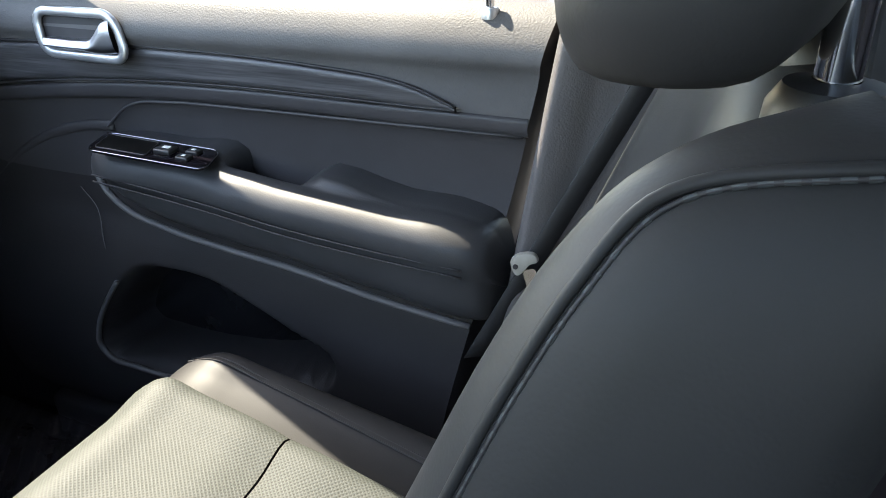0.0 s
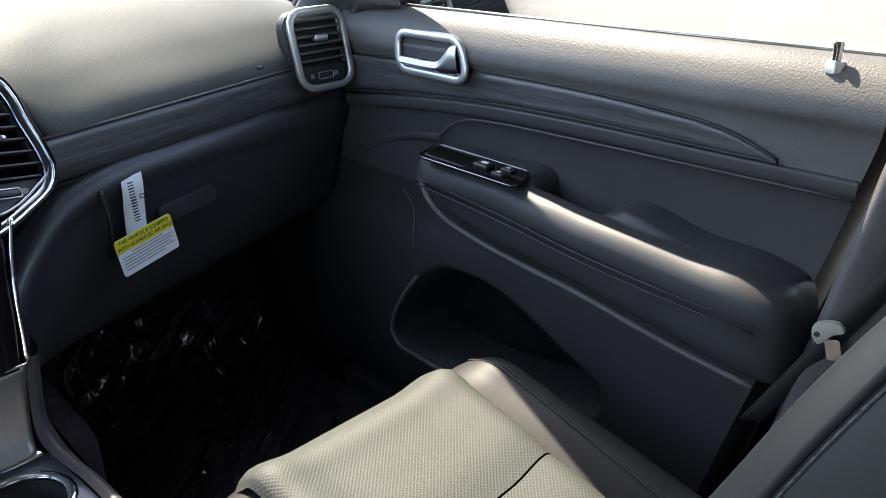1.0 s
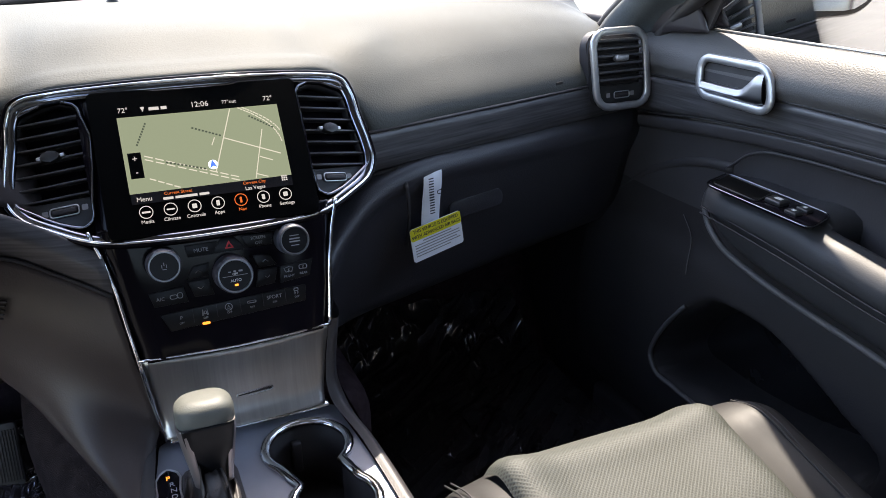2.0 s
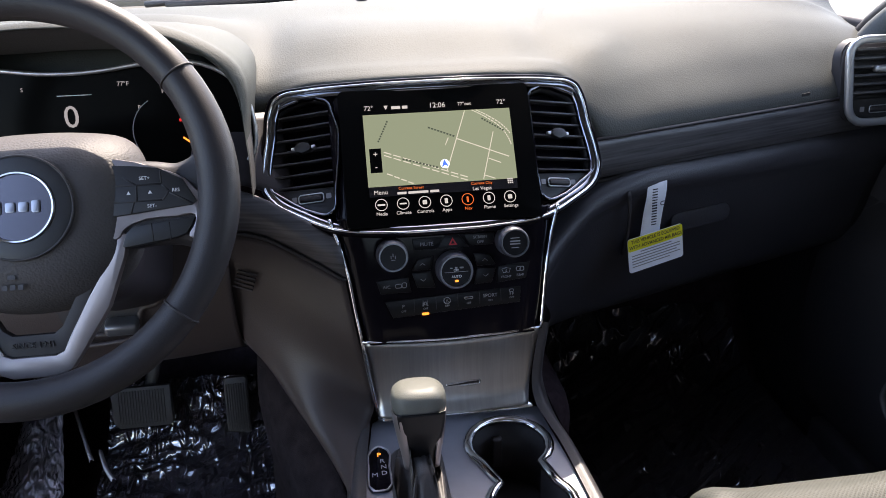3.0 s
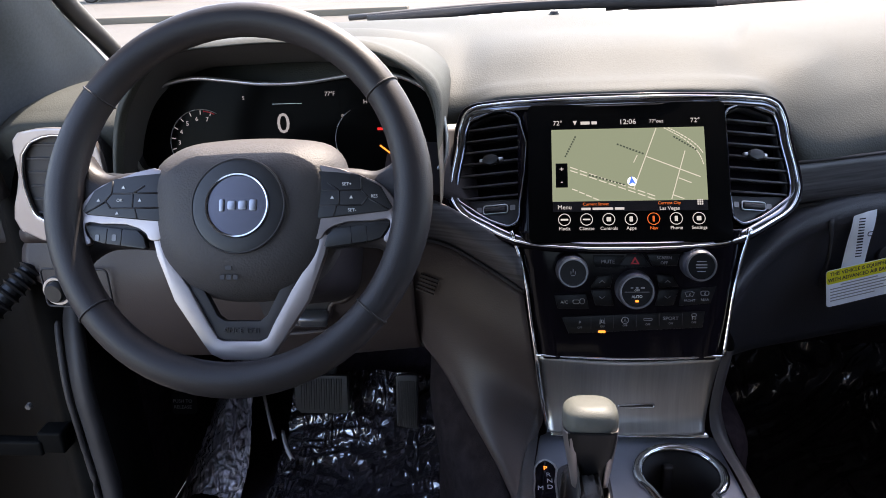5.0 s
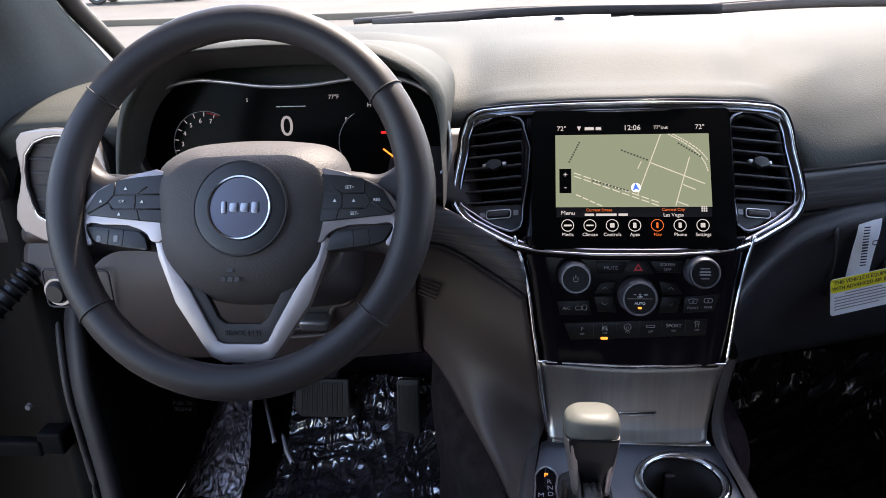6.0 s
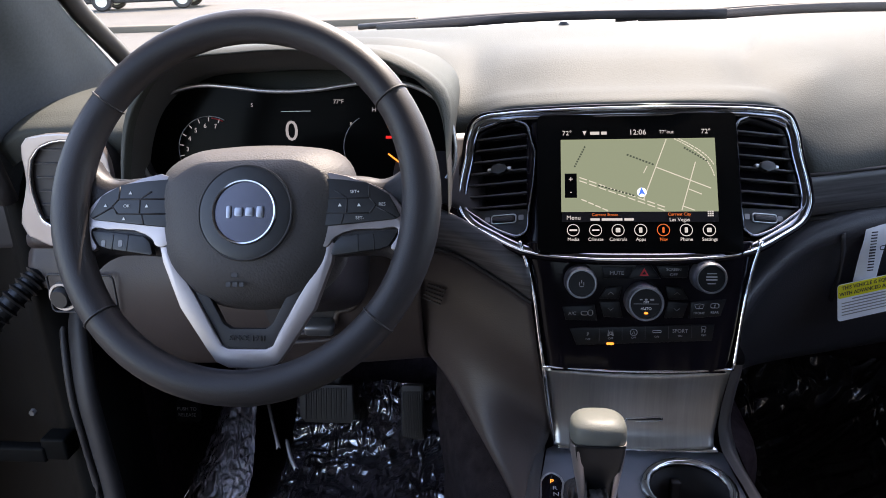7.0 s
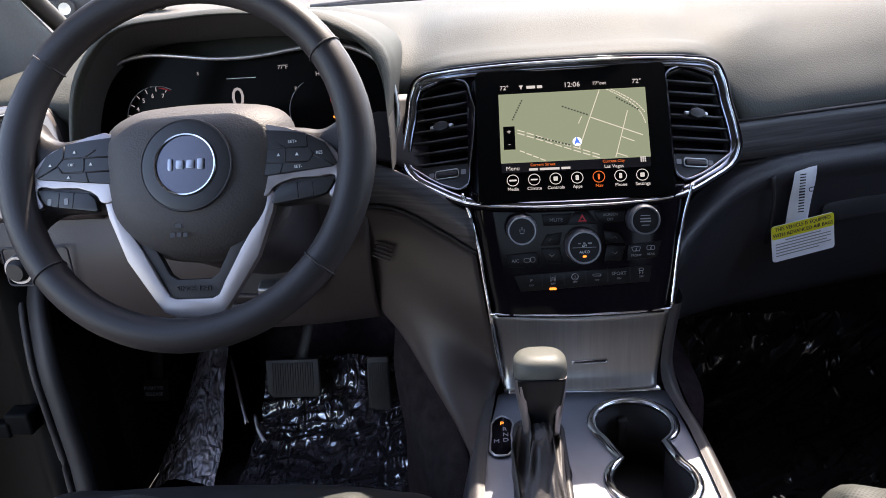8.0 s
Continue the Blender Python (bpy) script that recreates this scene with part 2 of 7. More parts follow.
def spline(pts, n, closed=False):
    """A smooth line through the points, n steps to a span, that does not overshoot where their spacing changes."""
    p = [Vector(q) for q in pts]
    k = len(p)
    tan = []
    for i in range(k):
        a, b, c = (p[i - 1], p[i], p[(i + 1) % k]) if closed or 0 < i < k - 1 else ((p[0], p[0], p[1]) if i == 0 else (p[-2], p[-1], p[-1]))
        d0, d1 = (b - a).length, (c - b).length
        if d0 < 1e-9 or d1 < 1e-9:
            tan.append((c - a) / max(d0 + d1, 1e-9))
        else:
            tan.append(((c - b) / d1 * d0 + (b - a) / d0 * d1) / (d0 + d1))
    out = []
    for i in range(k if closed else k - 1):
        b, c, u, v = p[i], p[(i + 1) % k], tan[i], tan[(i + 1) % k]
        d = (c - b).length
        for q in range(n):
            t = q / n
            out.append(b * (2 * t ** 3 - 3 * t * t + 1) + u * d * (t ** 3 - 2 * t * t + t) + c * (3 * t * t - 2 * t ** 3) + v * d * (t ** 3 - t * t))
    if not closed:
        out.append(p[-1])
    return out


def grid(name, rows, material, nu=6, nv=6, close=False, thick=0.0, smooth=True):
    """A skin over rows of control points, made smooth both ways."""
    fine = [spline(r, nu, close) for r in rows]
    cols = list(zip(*fine))
    cols = [spline(c, nv) for c in cols] if nv > 1 else cols
    w, h = len(cols), len(cols[0])
    verts = [v for c in cols for v in c]
    faces = []
    for i in range(w if close else w - 1):
        for j in range(h - 1):
            a, b = i * h + j, ((i + 1) % w) * h + j
            faces.append((a, b, b + 1, a + 1))
    if close and thick == 0.0:
        faces.append([i * h for i in range(w)][::-1])
        faces.append([i * h + h - 1 for i in range(w)])
    if thick:
        normals = [Vector() for _ in verts]
        for f in faces:
            n = (verts[f[2]] - verts[f[0]]).cross(verts[f[3]] - verts[f[1]])
            for q in f:
                normals[q] += n
        k = len(verts)
        verts = verts + [v - (n.normalized() if n.length > 1e-12 else n) * thick for v, n in zip(verts, normals)]
        faces = faces + [tuple(q + k for q in f)[::-1] for f in faces]
        rim_ = [[j for j in range(h)], [(w - 1) * h + j for j in range(h)][::-1]] if not close else []
        rim_ += [[i * h for i in range(w)][::-1], [i * h + h - 1 for i in range(w)]]
        for line in rim_:
            faces += [(a, b, b + k, a + k) for a, b in zip(line, line[1:])]
    return mesh_of(name, verts, faces, material, smooth)


def frame_of(o, u, v):
    """Local axes: u to the right, v up, the third towards the viewer."""
    u, v = Vector(u).normalized(), Vector(v)
    n = u.cross(v).normalized()
    v = n.cross(u)
    return Matrix(((u.x, v.x, n.x, o[0]), (u.y, v.y, n.y, o[1]), (u.z, v.z, n.z, o[2]), (0, 0, 0, 1)))


def from_bm(name, bm, m, material, smooth=False, sharp=35):
    if m is not None:
        bm.transform(m)
    bmesh.ops.recalc_face_normals(bm, faces=bm.faces)
    me = bpy.data.meshes.new(name)
    bm.to_mesh(me)
    bm.free()
    me.materials.append(material)
    if smooth:
        me.shade_smooth()
        me.set_sharp_from_angle(angle=radians(sharp))
    return me


def plate(name, outline, m, depth, material, bevel=0.0, seg=2, n=1, z=0.0):
    """A flat outline (u, v) raised by depth towards the viewer, with rounded edges."""
    pts = [(p[0], p[1], 0) for p in outline]
    if n > 1:
        pts = spline(pts, n, True)
    bm = bmesh.new()
    f = bm.faces.new([bm.verts.new((p[0], p[1], z)) for p in pts])
    r = bmesh.ops.extrude_face_region(bm, geom=[f])
    top = [v for v in r["geom"] if isinstance(v, bmesh.types.BMVert)]
    for v in top:
        v.co.z += depth
    if bevel:
        face = [q for q in r["geom"] if isinstance(q, bmesh.types.BMFace)][0]
        bmesh.ops.bevel(bm, geom=list(face.edges), offset=bevel, segments=seg, affect="EDGES", profile=0.6)
    return from_bm(name, bm, m, material, True)


def rounded(w, h, r, k=4, cx=0.0, cy=0.0):
    """The outline of a rounded rectangle."""
    out = []
    for sx, sy, a in ((1, 1, 0), (-1, 1, 90), (-1, -1, 180), (1, -1, 270)):
        for i in range(k + 1):
            b = radians(a + 90 * i / k)
            out.append((cx + sx * (w / 2 - r) + r * math.cos(b), cy + sy * (h / 2 - r) + r * math.sin(b)))
    return out


def sweep(name, path, material, a, b=None, closed=True, up=(0, 0, 1), k=10, power=1.0):
    """A tube of elliptic section along a path: a across it, b along up."""
    b = b or a
    up = Vector(up)
    p = [Vector(q) for q in path]
    n = len(p)
    verts, faces = [], []
    for i in range(n):
        t = (p[(i + 1) % n] - p[i - 1]) if closed else (p[min(i + 1, n - 1)] - p[max(i - 1, 0)])
        t.normalize()
        s = t.cross(up)
        s = s.normalized() if s.length > 1e-4 else t.orthogonal().normalized()
        w = s.cross(t)
        for j in range(k):
            c, d = math.cos(2 * math.pi * j / k), math.sin(2 * math.pi * j / k)
            c, d = math.copysign(abs(c) ** power, c), math.copysign(abs(d) ** power, d)
            verts.append(p[i] + s * a * c + w * b * d)
    for i in range(n if closed else n - 1):
        for j in range(k):
            q, r = i * k, ((i + 1) % n) * k
            faces.append((q + j, q + (j + 1) % k, r + (j + 1) % k, r + j))
    if not closed:
        faces += [list(range(k))[::-1], list(range((n - 1) * k, n * k))]
    return mesh_of(name, verts, faces, material)


def box(name, size, m, material, bevel=0.004, seg=3):
    bm = bmesh.new()
    bmesh.ops.create_cube(bm, size=1)
    bm.transform(Matrix.Diagonal((*size, 1)))
    if bevel:
        bmesh.ops.bevel(bm, geom=bm.edges[:], offset=min(bevel, 0.45 * min(size)), segments=seg, affect="EDGES", profile=0.5)
    return from_bm(name, bm, m, material, True)


def lathe(name, profile, m, material, k=40, sharp=40):
    """A turned form: (radius, height) along the third axis."""
    bm = bmesh.new()
    rings = [[bm.verts.new((max(r, 1e-5) * math.cos(2 * math.pi * j / k), max(r, 1e-5) * math.sin(2 * math.pi * j / k), z)) for j in range(k)] for r, z in profile]
    for p, q in zip(rings, rings[1:]):
        for j in range(k):
            bm.faces.new((p[j], p[(j + 1) % k], q[(j + 1) % k], q[j]))
    return from_bm(name, bm, m, material, True, sharp)


def letters(name, text, size, m, material, thick=0.0002, align="CENTER"):
    """Writing in the built-in font, as a mesh."""
    c = bpy.data.curves.new(name, "FONT")
    c.body, c.size, c.align_x, c.align_y, c.extrude, c.resolution_u = text, size, align, "CENTER", thick, 3
    tmp = bpy.data.objects.new(name, c)
    me = bpy.data.meshes.new_from_object(tmp)
    bpy.data.objects.remove(tmp)
    me.transform(m)
    me.materials.clear()
    me.materials.append(material)
    return me


def at(m, u, v, w=0.0, turn=0.0):
    return m @ Matrix.Translation((u, v, w)) @ Matrix.Rotation(radians(turn), 4, "Z")


def stitches(name, path, step, r, material=None):
    """A row of short thread stitches along a path, in one mesh."""
    p = [Vector(q) for q in path]
    verts, faces = [], []
    run = 0.0
    for a, b in zip(p, p[1:]):
        d = (b - a)
        length = d.length
        if length < 1e-6:
            continue
        d.normalize()
        s = d.orthogonal().normalized() * r
        w = d.cross(s)
        while run < length:
            e, f = a + d * run, a + d * min(run + step * 0.62, length)
            k = len(verts)
            verts += [e + s, e + w, e - s, e - w, f + s, f + w, f - s, f - w]
            faces += [(k, k + 1, k + 5, k + 4), (k + 1, k + 2, k + 6, k + 5), (k + 2, k + 3, k + 7, k + 6), (k + 3, k, k + 4, k + 7)]
            run += step
        run -= length
    return mesh_of(name, verts, faces, material or M_STITCH)

# ---- setting: ground, body shell ----
def slab(name, lo, hi, material, label, category, bevel=0.01):
    c = [(a + b) / 2 for a, b in zip(lo, hi)]
    return solo(name, box(name, [b - a for a, b in zip(lo, hi)], Matrix.Translation(c), material, bevel), label, category, "structure")


def quad_skin(name, rows, material, label, category, nu=6, nv=6, thick=0.012):
    return solo(name, grid(name, rows, material, nu, nv, thick=thick), label, category, "structure")


solo("ground", mesh_of("ground", [(-300, -300, -0.45), (300, -300, -0.45), (300, 300, -0.45), (-300, 300, -0.45)], [(0, 1, 2, 3)], M_GROUND), "sunlit grey-beige paving of a car park", "ground", "structure")
slab("floor", (-0.76, -2.2, -0.02), (0.76, 0.98, 0.03), M_CARPET, "black carpeted cabin floor of the car", "floor")
quad_skin("wall_front", [[(x, 0.70, 0.02) for x in (-0.82, 0, 0.82)], [(x, 0.80, 0.16) for x in (-0.82, 0, 0.82)], [(x, 0.90, 0.42) for x in (-0.82, 0, 0.82)], [(x, 0.93, 0.80) for x in (-0.82, 0, 0.82)]], M_CARPET, "black carpeted bulkhead under the dashboard", "bulkhead")
quad_skin("ceiling", [[(x, y - (0.28 * x * x if y > 0 else 0), 1.40 - 0.12 * x * x - (0.03 if y > 0 else 0)) for x in (-0.60, -0.3, 0, 0.3, 0.60)] for y in (0.20, -0.02, -0.4, -1.2, -2.2)], M_LINING, "grey fabric headliner of the car roof", "headliner", thick=0.03)
for s, n in ((1, "right"), (-1, "left")):
    quad_skin("wall_rear_" + n, [[(s * 0.77, y, 0.0), (s * 0.77, y, 0.4), (s * 0.76, y, 0.80)] for y in (-0.62, -1.3, -2.2)], M_PLASTIC, "black trimmed rear side of the cabin", "side trim")
    rows = []
    for z, yd, yw in ((0.70, 0.225, 0.60), (0.78, 0.205, 0.545), (0.85, 0.190, 0.445), (0.93, 0.135, 0.320), (1.02, 0.06, 0.235), (1.12, -0.02, 0.155), (1.24, -0.09, 0.09), (1.37, -0.17, 0.04)):
        yd = yd + 0.018 if s < 0 else (max(yd + 0.018, yw - 0.11) if z < 1 else {1.02: 0.07, 1.12: -0.06, 1.24: -0.23, 1.37: -0.42}[z])
        c = s * (0.735 - 0.20 * max(0, z - 0.80))
        rows.append([(c + s * 0.012, yd - 0.03, z), (c, yd, z), (c - s * 0.022, yd + 0.2 * (yw - yd), z), (c - s * 0.030, (yd + yw) / 2, z), (c - s * 0.020, yw - 0.12 * (yw - yd), z), (c + s * 0.012, yw, z), (c + s * 0.06, yw + 0.01, z)])
    solo("pillar_a_" + n, grid("pillar_a_" + n, rows, M_HEAD, 4, 4), "grey fabric-covered windscreen pillar", "pillar", "structure")
    solo("pillar_seal_" + n, sweep("pillar_seal_" + n, spline([(r[0][0], r[0][1] - 0.004, r[0][2]) for r in rows], 4), M_RUBBER, 0.012, 0.012, closed=False), "black rubber seal along the windscreen pillar", "seal", "structure")
    solo("windscreen_seal_" + n, sweep("windscreen_seal_" + n, spline([(r[5][0] - (0.034 * s if s < 0 else 0.010), r[5][1] + 0.004, r[5][2]) for r in rows], 4), M_RUBBER, 0.013, 0.013, closed=False), "black edge of the windscreen along its pillar", "seal", "structure")
    solo("roof_rail_" + n, sweep("roof_rail_" + n, [(s * 0.605, -0.02, 1.36), (s * 0.61, -0.30, 1.375), (s * 0.605, -0.5, 1.38), (s * 0.60, -1.2, 1.37), (s * 0.58, -2.2, 1.33)], M_LINING, 0.05, 0.035, closed=False), "grey lining over the side roof rail", "roof rail", "structure")
slab("wall_rear", (-0.77, -2.26, 0), (0.77, -2.2, 0.9), M_PLASTIC, "black trimmed tailgate", "tailgate")
W_ROWS = [[(x, 0.93 - 0.38 * (x / 0.74) ** 2, 0.835) for x in (-0.76, -0.4, 0, 0.4, 0.76)], [(x, 0.52 - 0.42 * (x / 0.74) ** 2, 1.13) for x in (-0.68, -0.34, 0, 0.34, 0.68)], [(x, 0.21 - 0.20 * (x / 0.74) ** 2, 1.38) for x in (-0.60, -0.3, 0, 0.3, 0.60)]]
ob = solo("window_1", grid("window_1", W_ROWS, M_GLASS, 6, 6), "clear laminated windscreen", "windscreen", "structure")
ob.visible_shadow = False
ob = solo("window_2", grid("window_2", [[(0.768, y, 0.785), (0.768 - 0.052 * c, y, 0.785 + 0.31 * c), (0.768 - 0.12 * c, y, 0.785 + 0.56 * c)] for y, c in ((0.36, 0.1), (0.1, 0.4), (-0.2, 0.8), (-0.42, 1))], M_GLASS, 4, 4), "raised side window of the passenger door", "window", "structure")
ob.visible_shadow = False
for s, n in ((1, "right"), (-1, "left")):
    ob = solo("window_rear_" + n, grid("window_rear_" + n, [[(s * 0.76, y, 0.79), (s * 0.71, y, 1.1), (s * 0.60, y, 1.36)] for y in (-0.60, -1.3, -2.2)], M_PRIVACY, 3, 3), "dark privacy glass of the rear side", "window", "structure")
solo("window_tail", grid("window_tail", [[(x, -2.21, 0.89), (x, -2.15, 1.15), (x, -2.05, 1.38)] for x in (-0.7, 0, 0.7)], M_PRIVACY, 3, 3), "dark privacy glass of the tailgate", "window", "structure")
slab("sill_right", (0.70, -0.62, -0.06), (0.84, 0.45, 0.115), M_DARK, "black door sill under the passenger door", "sill")
slab("sill_left", (-0.84, -0.62, -0.06), (-0.73, 0.20, 0.035), M_JAMB, "black painted sill of the open doorway", "sill")
slab("wall_dash_end", (0.752, 0.36, 0.0), (0.80, 0.95, 0.80), M_DARK, "black inner body side beside the dashboard", "body side")
slab("wall_dash_side", (-0.82, 0.25, 0.62), (-0.735, 0.95, 0.735), M_DARK, "black inner body side beside the dashboard", "body side")
# bonnet, wiper trough
quad_skin("bonnet", [[(x, y, 0.80 - 0.05 * (y - 1.0) - 0.06 * x * x) for x in (-0.8, -0.4, 0, 0.4, 0.8)] for y in (0.98, 1.4, 1.9, 2.15)], M_JAMB, "black painted bonnet beyond the windscreen", "bonnet")
quad_skin("cowl", [[(x, y, z - 0.05 * x * x) for x in (-0.78, -0.4, 0, 0.4, 0.78)] for y, z in ((0.70, 0.73), (0.84, 0.775), (0.90, 0.805), (0.99, 0.80))], M_DARK, "matt black plastic cowl below the windscreen", "cowl")


def wiper(x0, x1):
    w = thing("wiper", (x0, 0.9, 0.83), "black windscreen wiper lying along the cowl", "wiper", "windscreen wipers")
    p = spline([(x0, 0.93, 0.832), ((x0 + x1) / 2, 0.91, 0.848), (x1, 0.885, 0.846)], 8)
    part("arm", sweep("arm", p, M_DARK, 0.009, 0.006, closed=False), w)
    part("blade", sweep("blade", [(v.x + 0.04, v.y - 0.02, v.z - 0.004) for v in p], M_RUBBER, 0.004, 0.009, closed=False), w)


wiper(-0.45, 0.20)
wiper(0.05, 0.62)

# ---- dashboard ----
dash = thing("dashboard", (0, 0.5, 0.4), "dark grey soft-touch dashboard with brushed dark trim", "dashboard")


def face_y(x):
    """Plan line of the passenger side of the dashboard."""
    return 0.249 + 0.36 * (x - 0.20)


pad_rows = []
for x, e, kx in ((-0.76, (0.215, 0.755), (0.26, 0.785)), (-0.71, (0.206, 0.784), (0.262, 0.803)), (-0.66, (0.205, 0.787), (0.265, 0.807)), (-0.632, (0.205, 0.787), (0.268, 0.809)), (-0.613, (0.206, 0.782), (0.272, 0.810)), (-0.588, (0.212, 0.776), (0.280, 0.812)), (-0.572, (0.29, 0.79), (0.31, 0.825)), (-0.50, (0.29, 0.79), (0.32, 0.83)), (-0.38, (0.28, 0.80), (0.31, 0.838)), (-0.27, (0.27, 0.79), (0.30, 0.83)), (-0.19, (0.288, 0.770), (0.320, 0.795)), (-0.15, (0.276, 0.788), (0.318, 0.802)), (-0.1, (0.264, 0.7935), (0.310, 0.807)), (0.0, (0.258, 0.7965), (0.308, 0.808)), (0.1, (0.264, 0.7935), (0.310, 0.807)), (0.165, (0.282, 0.782), (0.326, 0.799)),
                 (0.205, (face_y(0.2) + 0.003, 0.712), (0.330, 0.797)), (0.30, (face_y(0.30), 0.710), (0.40, 0.80)), (0.45, (face_y(0.45), 0.708), (0.46, 0.802)), (0.60, (face_y(0.60), 0.707), (0.500, 0.797)), (0.70, (face_y(0.70), 0.707), (0.530, 0.785)), (0.75, (face_y(0.75) + 0.01, 0.70), (0.545, 0.77))):
    ye, ze = e
    yk, zk = kx
    if x < -0.65:
        pad_rows.append([(x, ye + 0.012, ze - 0.03), (x, ye, ze), (x, ye + 0.42 * (yk - ye), ze + 0.62 * (zk - ze)), (x, yk, zk), (x, yk + 0.08, zk + 0.006), (x, 0.535, 0.79), (x, 0.74, 0.77), (x, 0.84, 0.76)])
        continue
    pad_rows.append([(x, ye + 0.012, ze - 0.03), (x, ye, ze), (x, ye + 0.42 * (yk - ye), ze + 0.62 * (zk - ze)), (x, yk, zk), (x, yk + 0.08, zk + 0.022), (x, (yk + 0.78) / 2 + 0.02, 0.838), (x, 0.74 - 0.1 * x * x, 0.842), (x, 0.90 - 0.12 * x * x, 0.828)])


def ramp(a, b, x):
    t = min(1.0, max(0.0, (x - a) / (b - a)))
    return t * t * (3 - 2 * t)


pad_mesh = grid("top_pad", pad_rows, M_PAD, 8, 10)
for v in pad_mesh.vertices:
    # the airbag lid on the passenger side stands a little proud, with a rounded left end
    x, y = v.co.x, v.co.y
    edge = 0.150 + 0.35 * max(0.0, y - 0.40)
    inside = min(x - edge, 0.635 - y, 0.72 * (x - edge + 0.635 - y) - 0.045)
    v.co.z += 0.0045 * ramp(-0.003, 0.013, inside) * ramp(0.36, 0.48, y)
part("top_pad", pad_mesh, dash, "grained dark grey soft-touch top pad")
wr = []
for x in (0.185, 0.26, 0.36, 0.5, 0.62, 0.745):
    y = face_y(x)
    k = 0.002 * (x - 0.2) / 0.4
    wr.append([(x, y + 0.014, 0.7125 - k), (x, y - 0.002, 0.711 - k), (x, y - 0.006, 0.692 - 2 * k), (x, y - 0.006, 0.672 - 3 * k), (x, y + 0.010, 0.658 - 4 * k)])
part("passenger_trim", grid("passenger_trim", wr, M_WOOD, 5, 5), dash, "dark brushed wood-look trim strip")
part("trim_gap", sweep("trim_gap", [(x, face_y(x) - 0.0005, 0.7125 - 0.004 * (x - 0.2)) for x in (0.19, 0.3, 0.45, 0.6, 0.745)], M_DARK, 0.003, 0.0022, closed=False), dash)
lr = []
for x in (0.118, 0.15, 0.20, 0.26, 0.36, 0.5, 0.62, 0.745):
    y = face_y(max(x, 0.17)) - (0.17 - min(x, 0.17)) * 0.9
    d = -0.075 * max(0, (0.24 - x) / 0.12) ** 1.5
    k = 0.06 * max(0, x - 0.35)
    lr.append([(x, y + 0.02, 0.674 + d), (x, y - 0.010, 0.653 - k * 0.3 + d), (x, y - 0.014, 0.640 - k * 0.6 + d), (x, y - 0.004, 0.622 - k + d), (x, y + 0.006, 0.58 + d * 0.5), (x, y + 0.03, 0.50), (x, y + 0.06, 0.44), (x, y + 0.13, 0.415), (x, y + 0.33, 0.41)])
part("glovebox_panel", grid("glovebox_panel", lr, M_GLOVE, 5, 5, thick=0.004), dash, "black glovebox front below the trim strip")
part("trim_gap", sweep("trim_gap", [(x, face_y(x) + 0.004, 0.6585 - 0.008 * (x - 0.2)) for x in (0.19, 0.3, 0.45, 0.6, 0.745)], M_DARK, 0.004, 0.0025, closed=False), dash)
part("glovebox_gap", sweep("glovebox_gap", spline([(0.243, 0.248, 0.642), (0.247, 0.252, 0.62), (0.249, 0.256, 0.595), (0.248, 0.266, 0.55)], 4), M_DARK, 0.0022, 0.004, closed=False), dash)
GL = frame_of((0.375, face_y(0.375) + 0.004, 0.575), (1, 0.36, 0), (0, 0.16, 1))
part("glovebox_latch", plate("glovebox_latch", rounded(0.11, 0.026, 0.012), GL, 0.004, M_GLOVE, 0.003), dash)

part("sensor", lathe("sensor", [(0, 0.006), (0.006, 0.005), (0.009, 0.0), (0.009, -0.004)], Matrix.Translation((-0.058, 0.72, 0.843)), M_DARK, 20), dash, "small black light sensor")
part("airbag_mark", box("airbag_mark", (0.016, 0.0006, 0.004), frame_of((0.545, face_y(0.545) + 0.0035, 0.724), (1, 0.36, 0), (0, 0, 1)) @ Matrix.Rotation(radians(90), 4, "X"), M_DARK, 0), dash)
# instrument hood
HX, HZ = -0.384, 0.752
arch = [(-0.193, -0.06), (-0.184, 0.0), (-0.162, 0.062), (-0.118, 0.107), (-0.04, 0.119), (0.04, 0.119), (0.118, 0.106), (0.166, 0.070), (0.188, 0.0), (0.192, -0.06)]


def arch_at(y, grow, top=None):
    """The arch moved out by grow and, where a top height is given, squashed to it."""
    f = 1.0 if top is None else (top - HZ) / 0.119
    return [(max(min(HX + a * (1 + grow / 0.19), -0.206 if b < 0.09 else 0), -0.584 if b < 0.09 else -1), y, HZ + b * (f if b > 0 else 1) + (grow * 0.5 if top is None and b > 0.05 else 0)) for a, b in arch]


part("hood_lining", grid("hood_lining", [arch_at(0.275, 0.010, 0.838), arch_at(0.22, 0.003, 0.860), arch_at(0.182, -0.002)], M_DOOR, 5, 5), dash, "grey lining under the hood")
part("hood", grid("hood", [arch_at(0.182, -0.002), arch_at(0.172, 0.003), arch_at(0.178, 0.009), arch_at(0.21, 0.018, 0.874), arch_at(0.27, 0.030, 0.868), arch_at(0.36, 0.042, 0.854), arch_at(0.50, 0.05, 0.834)], M_PAD, 5, 5), dash, "grained hood over the instruments")

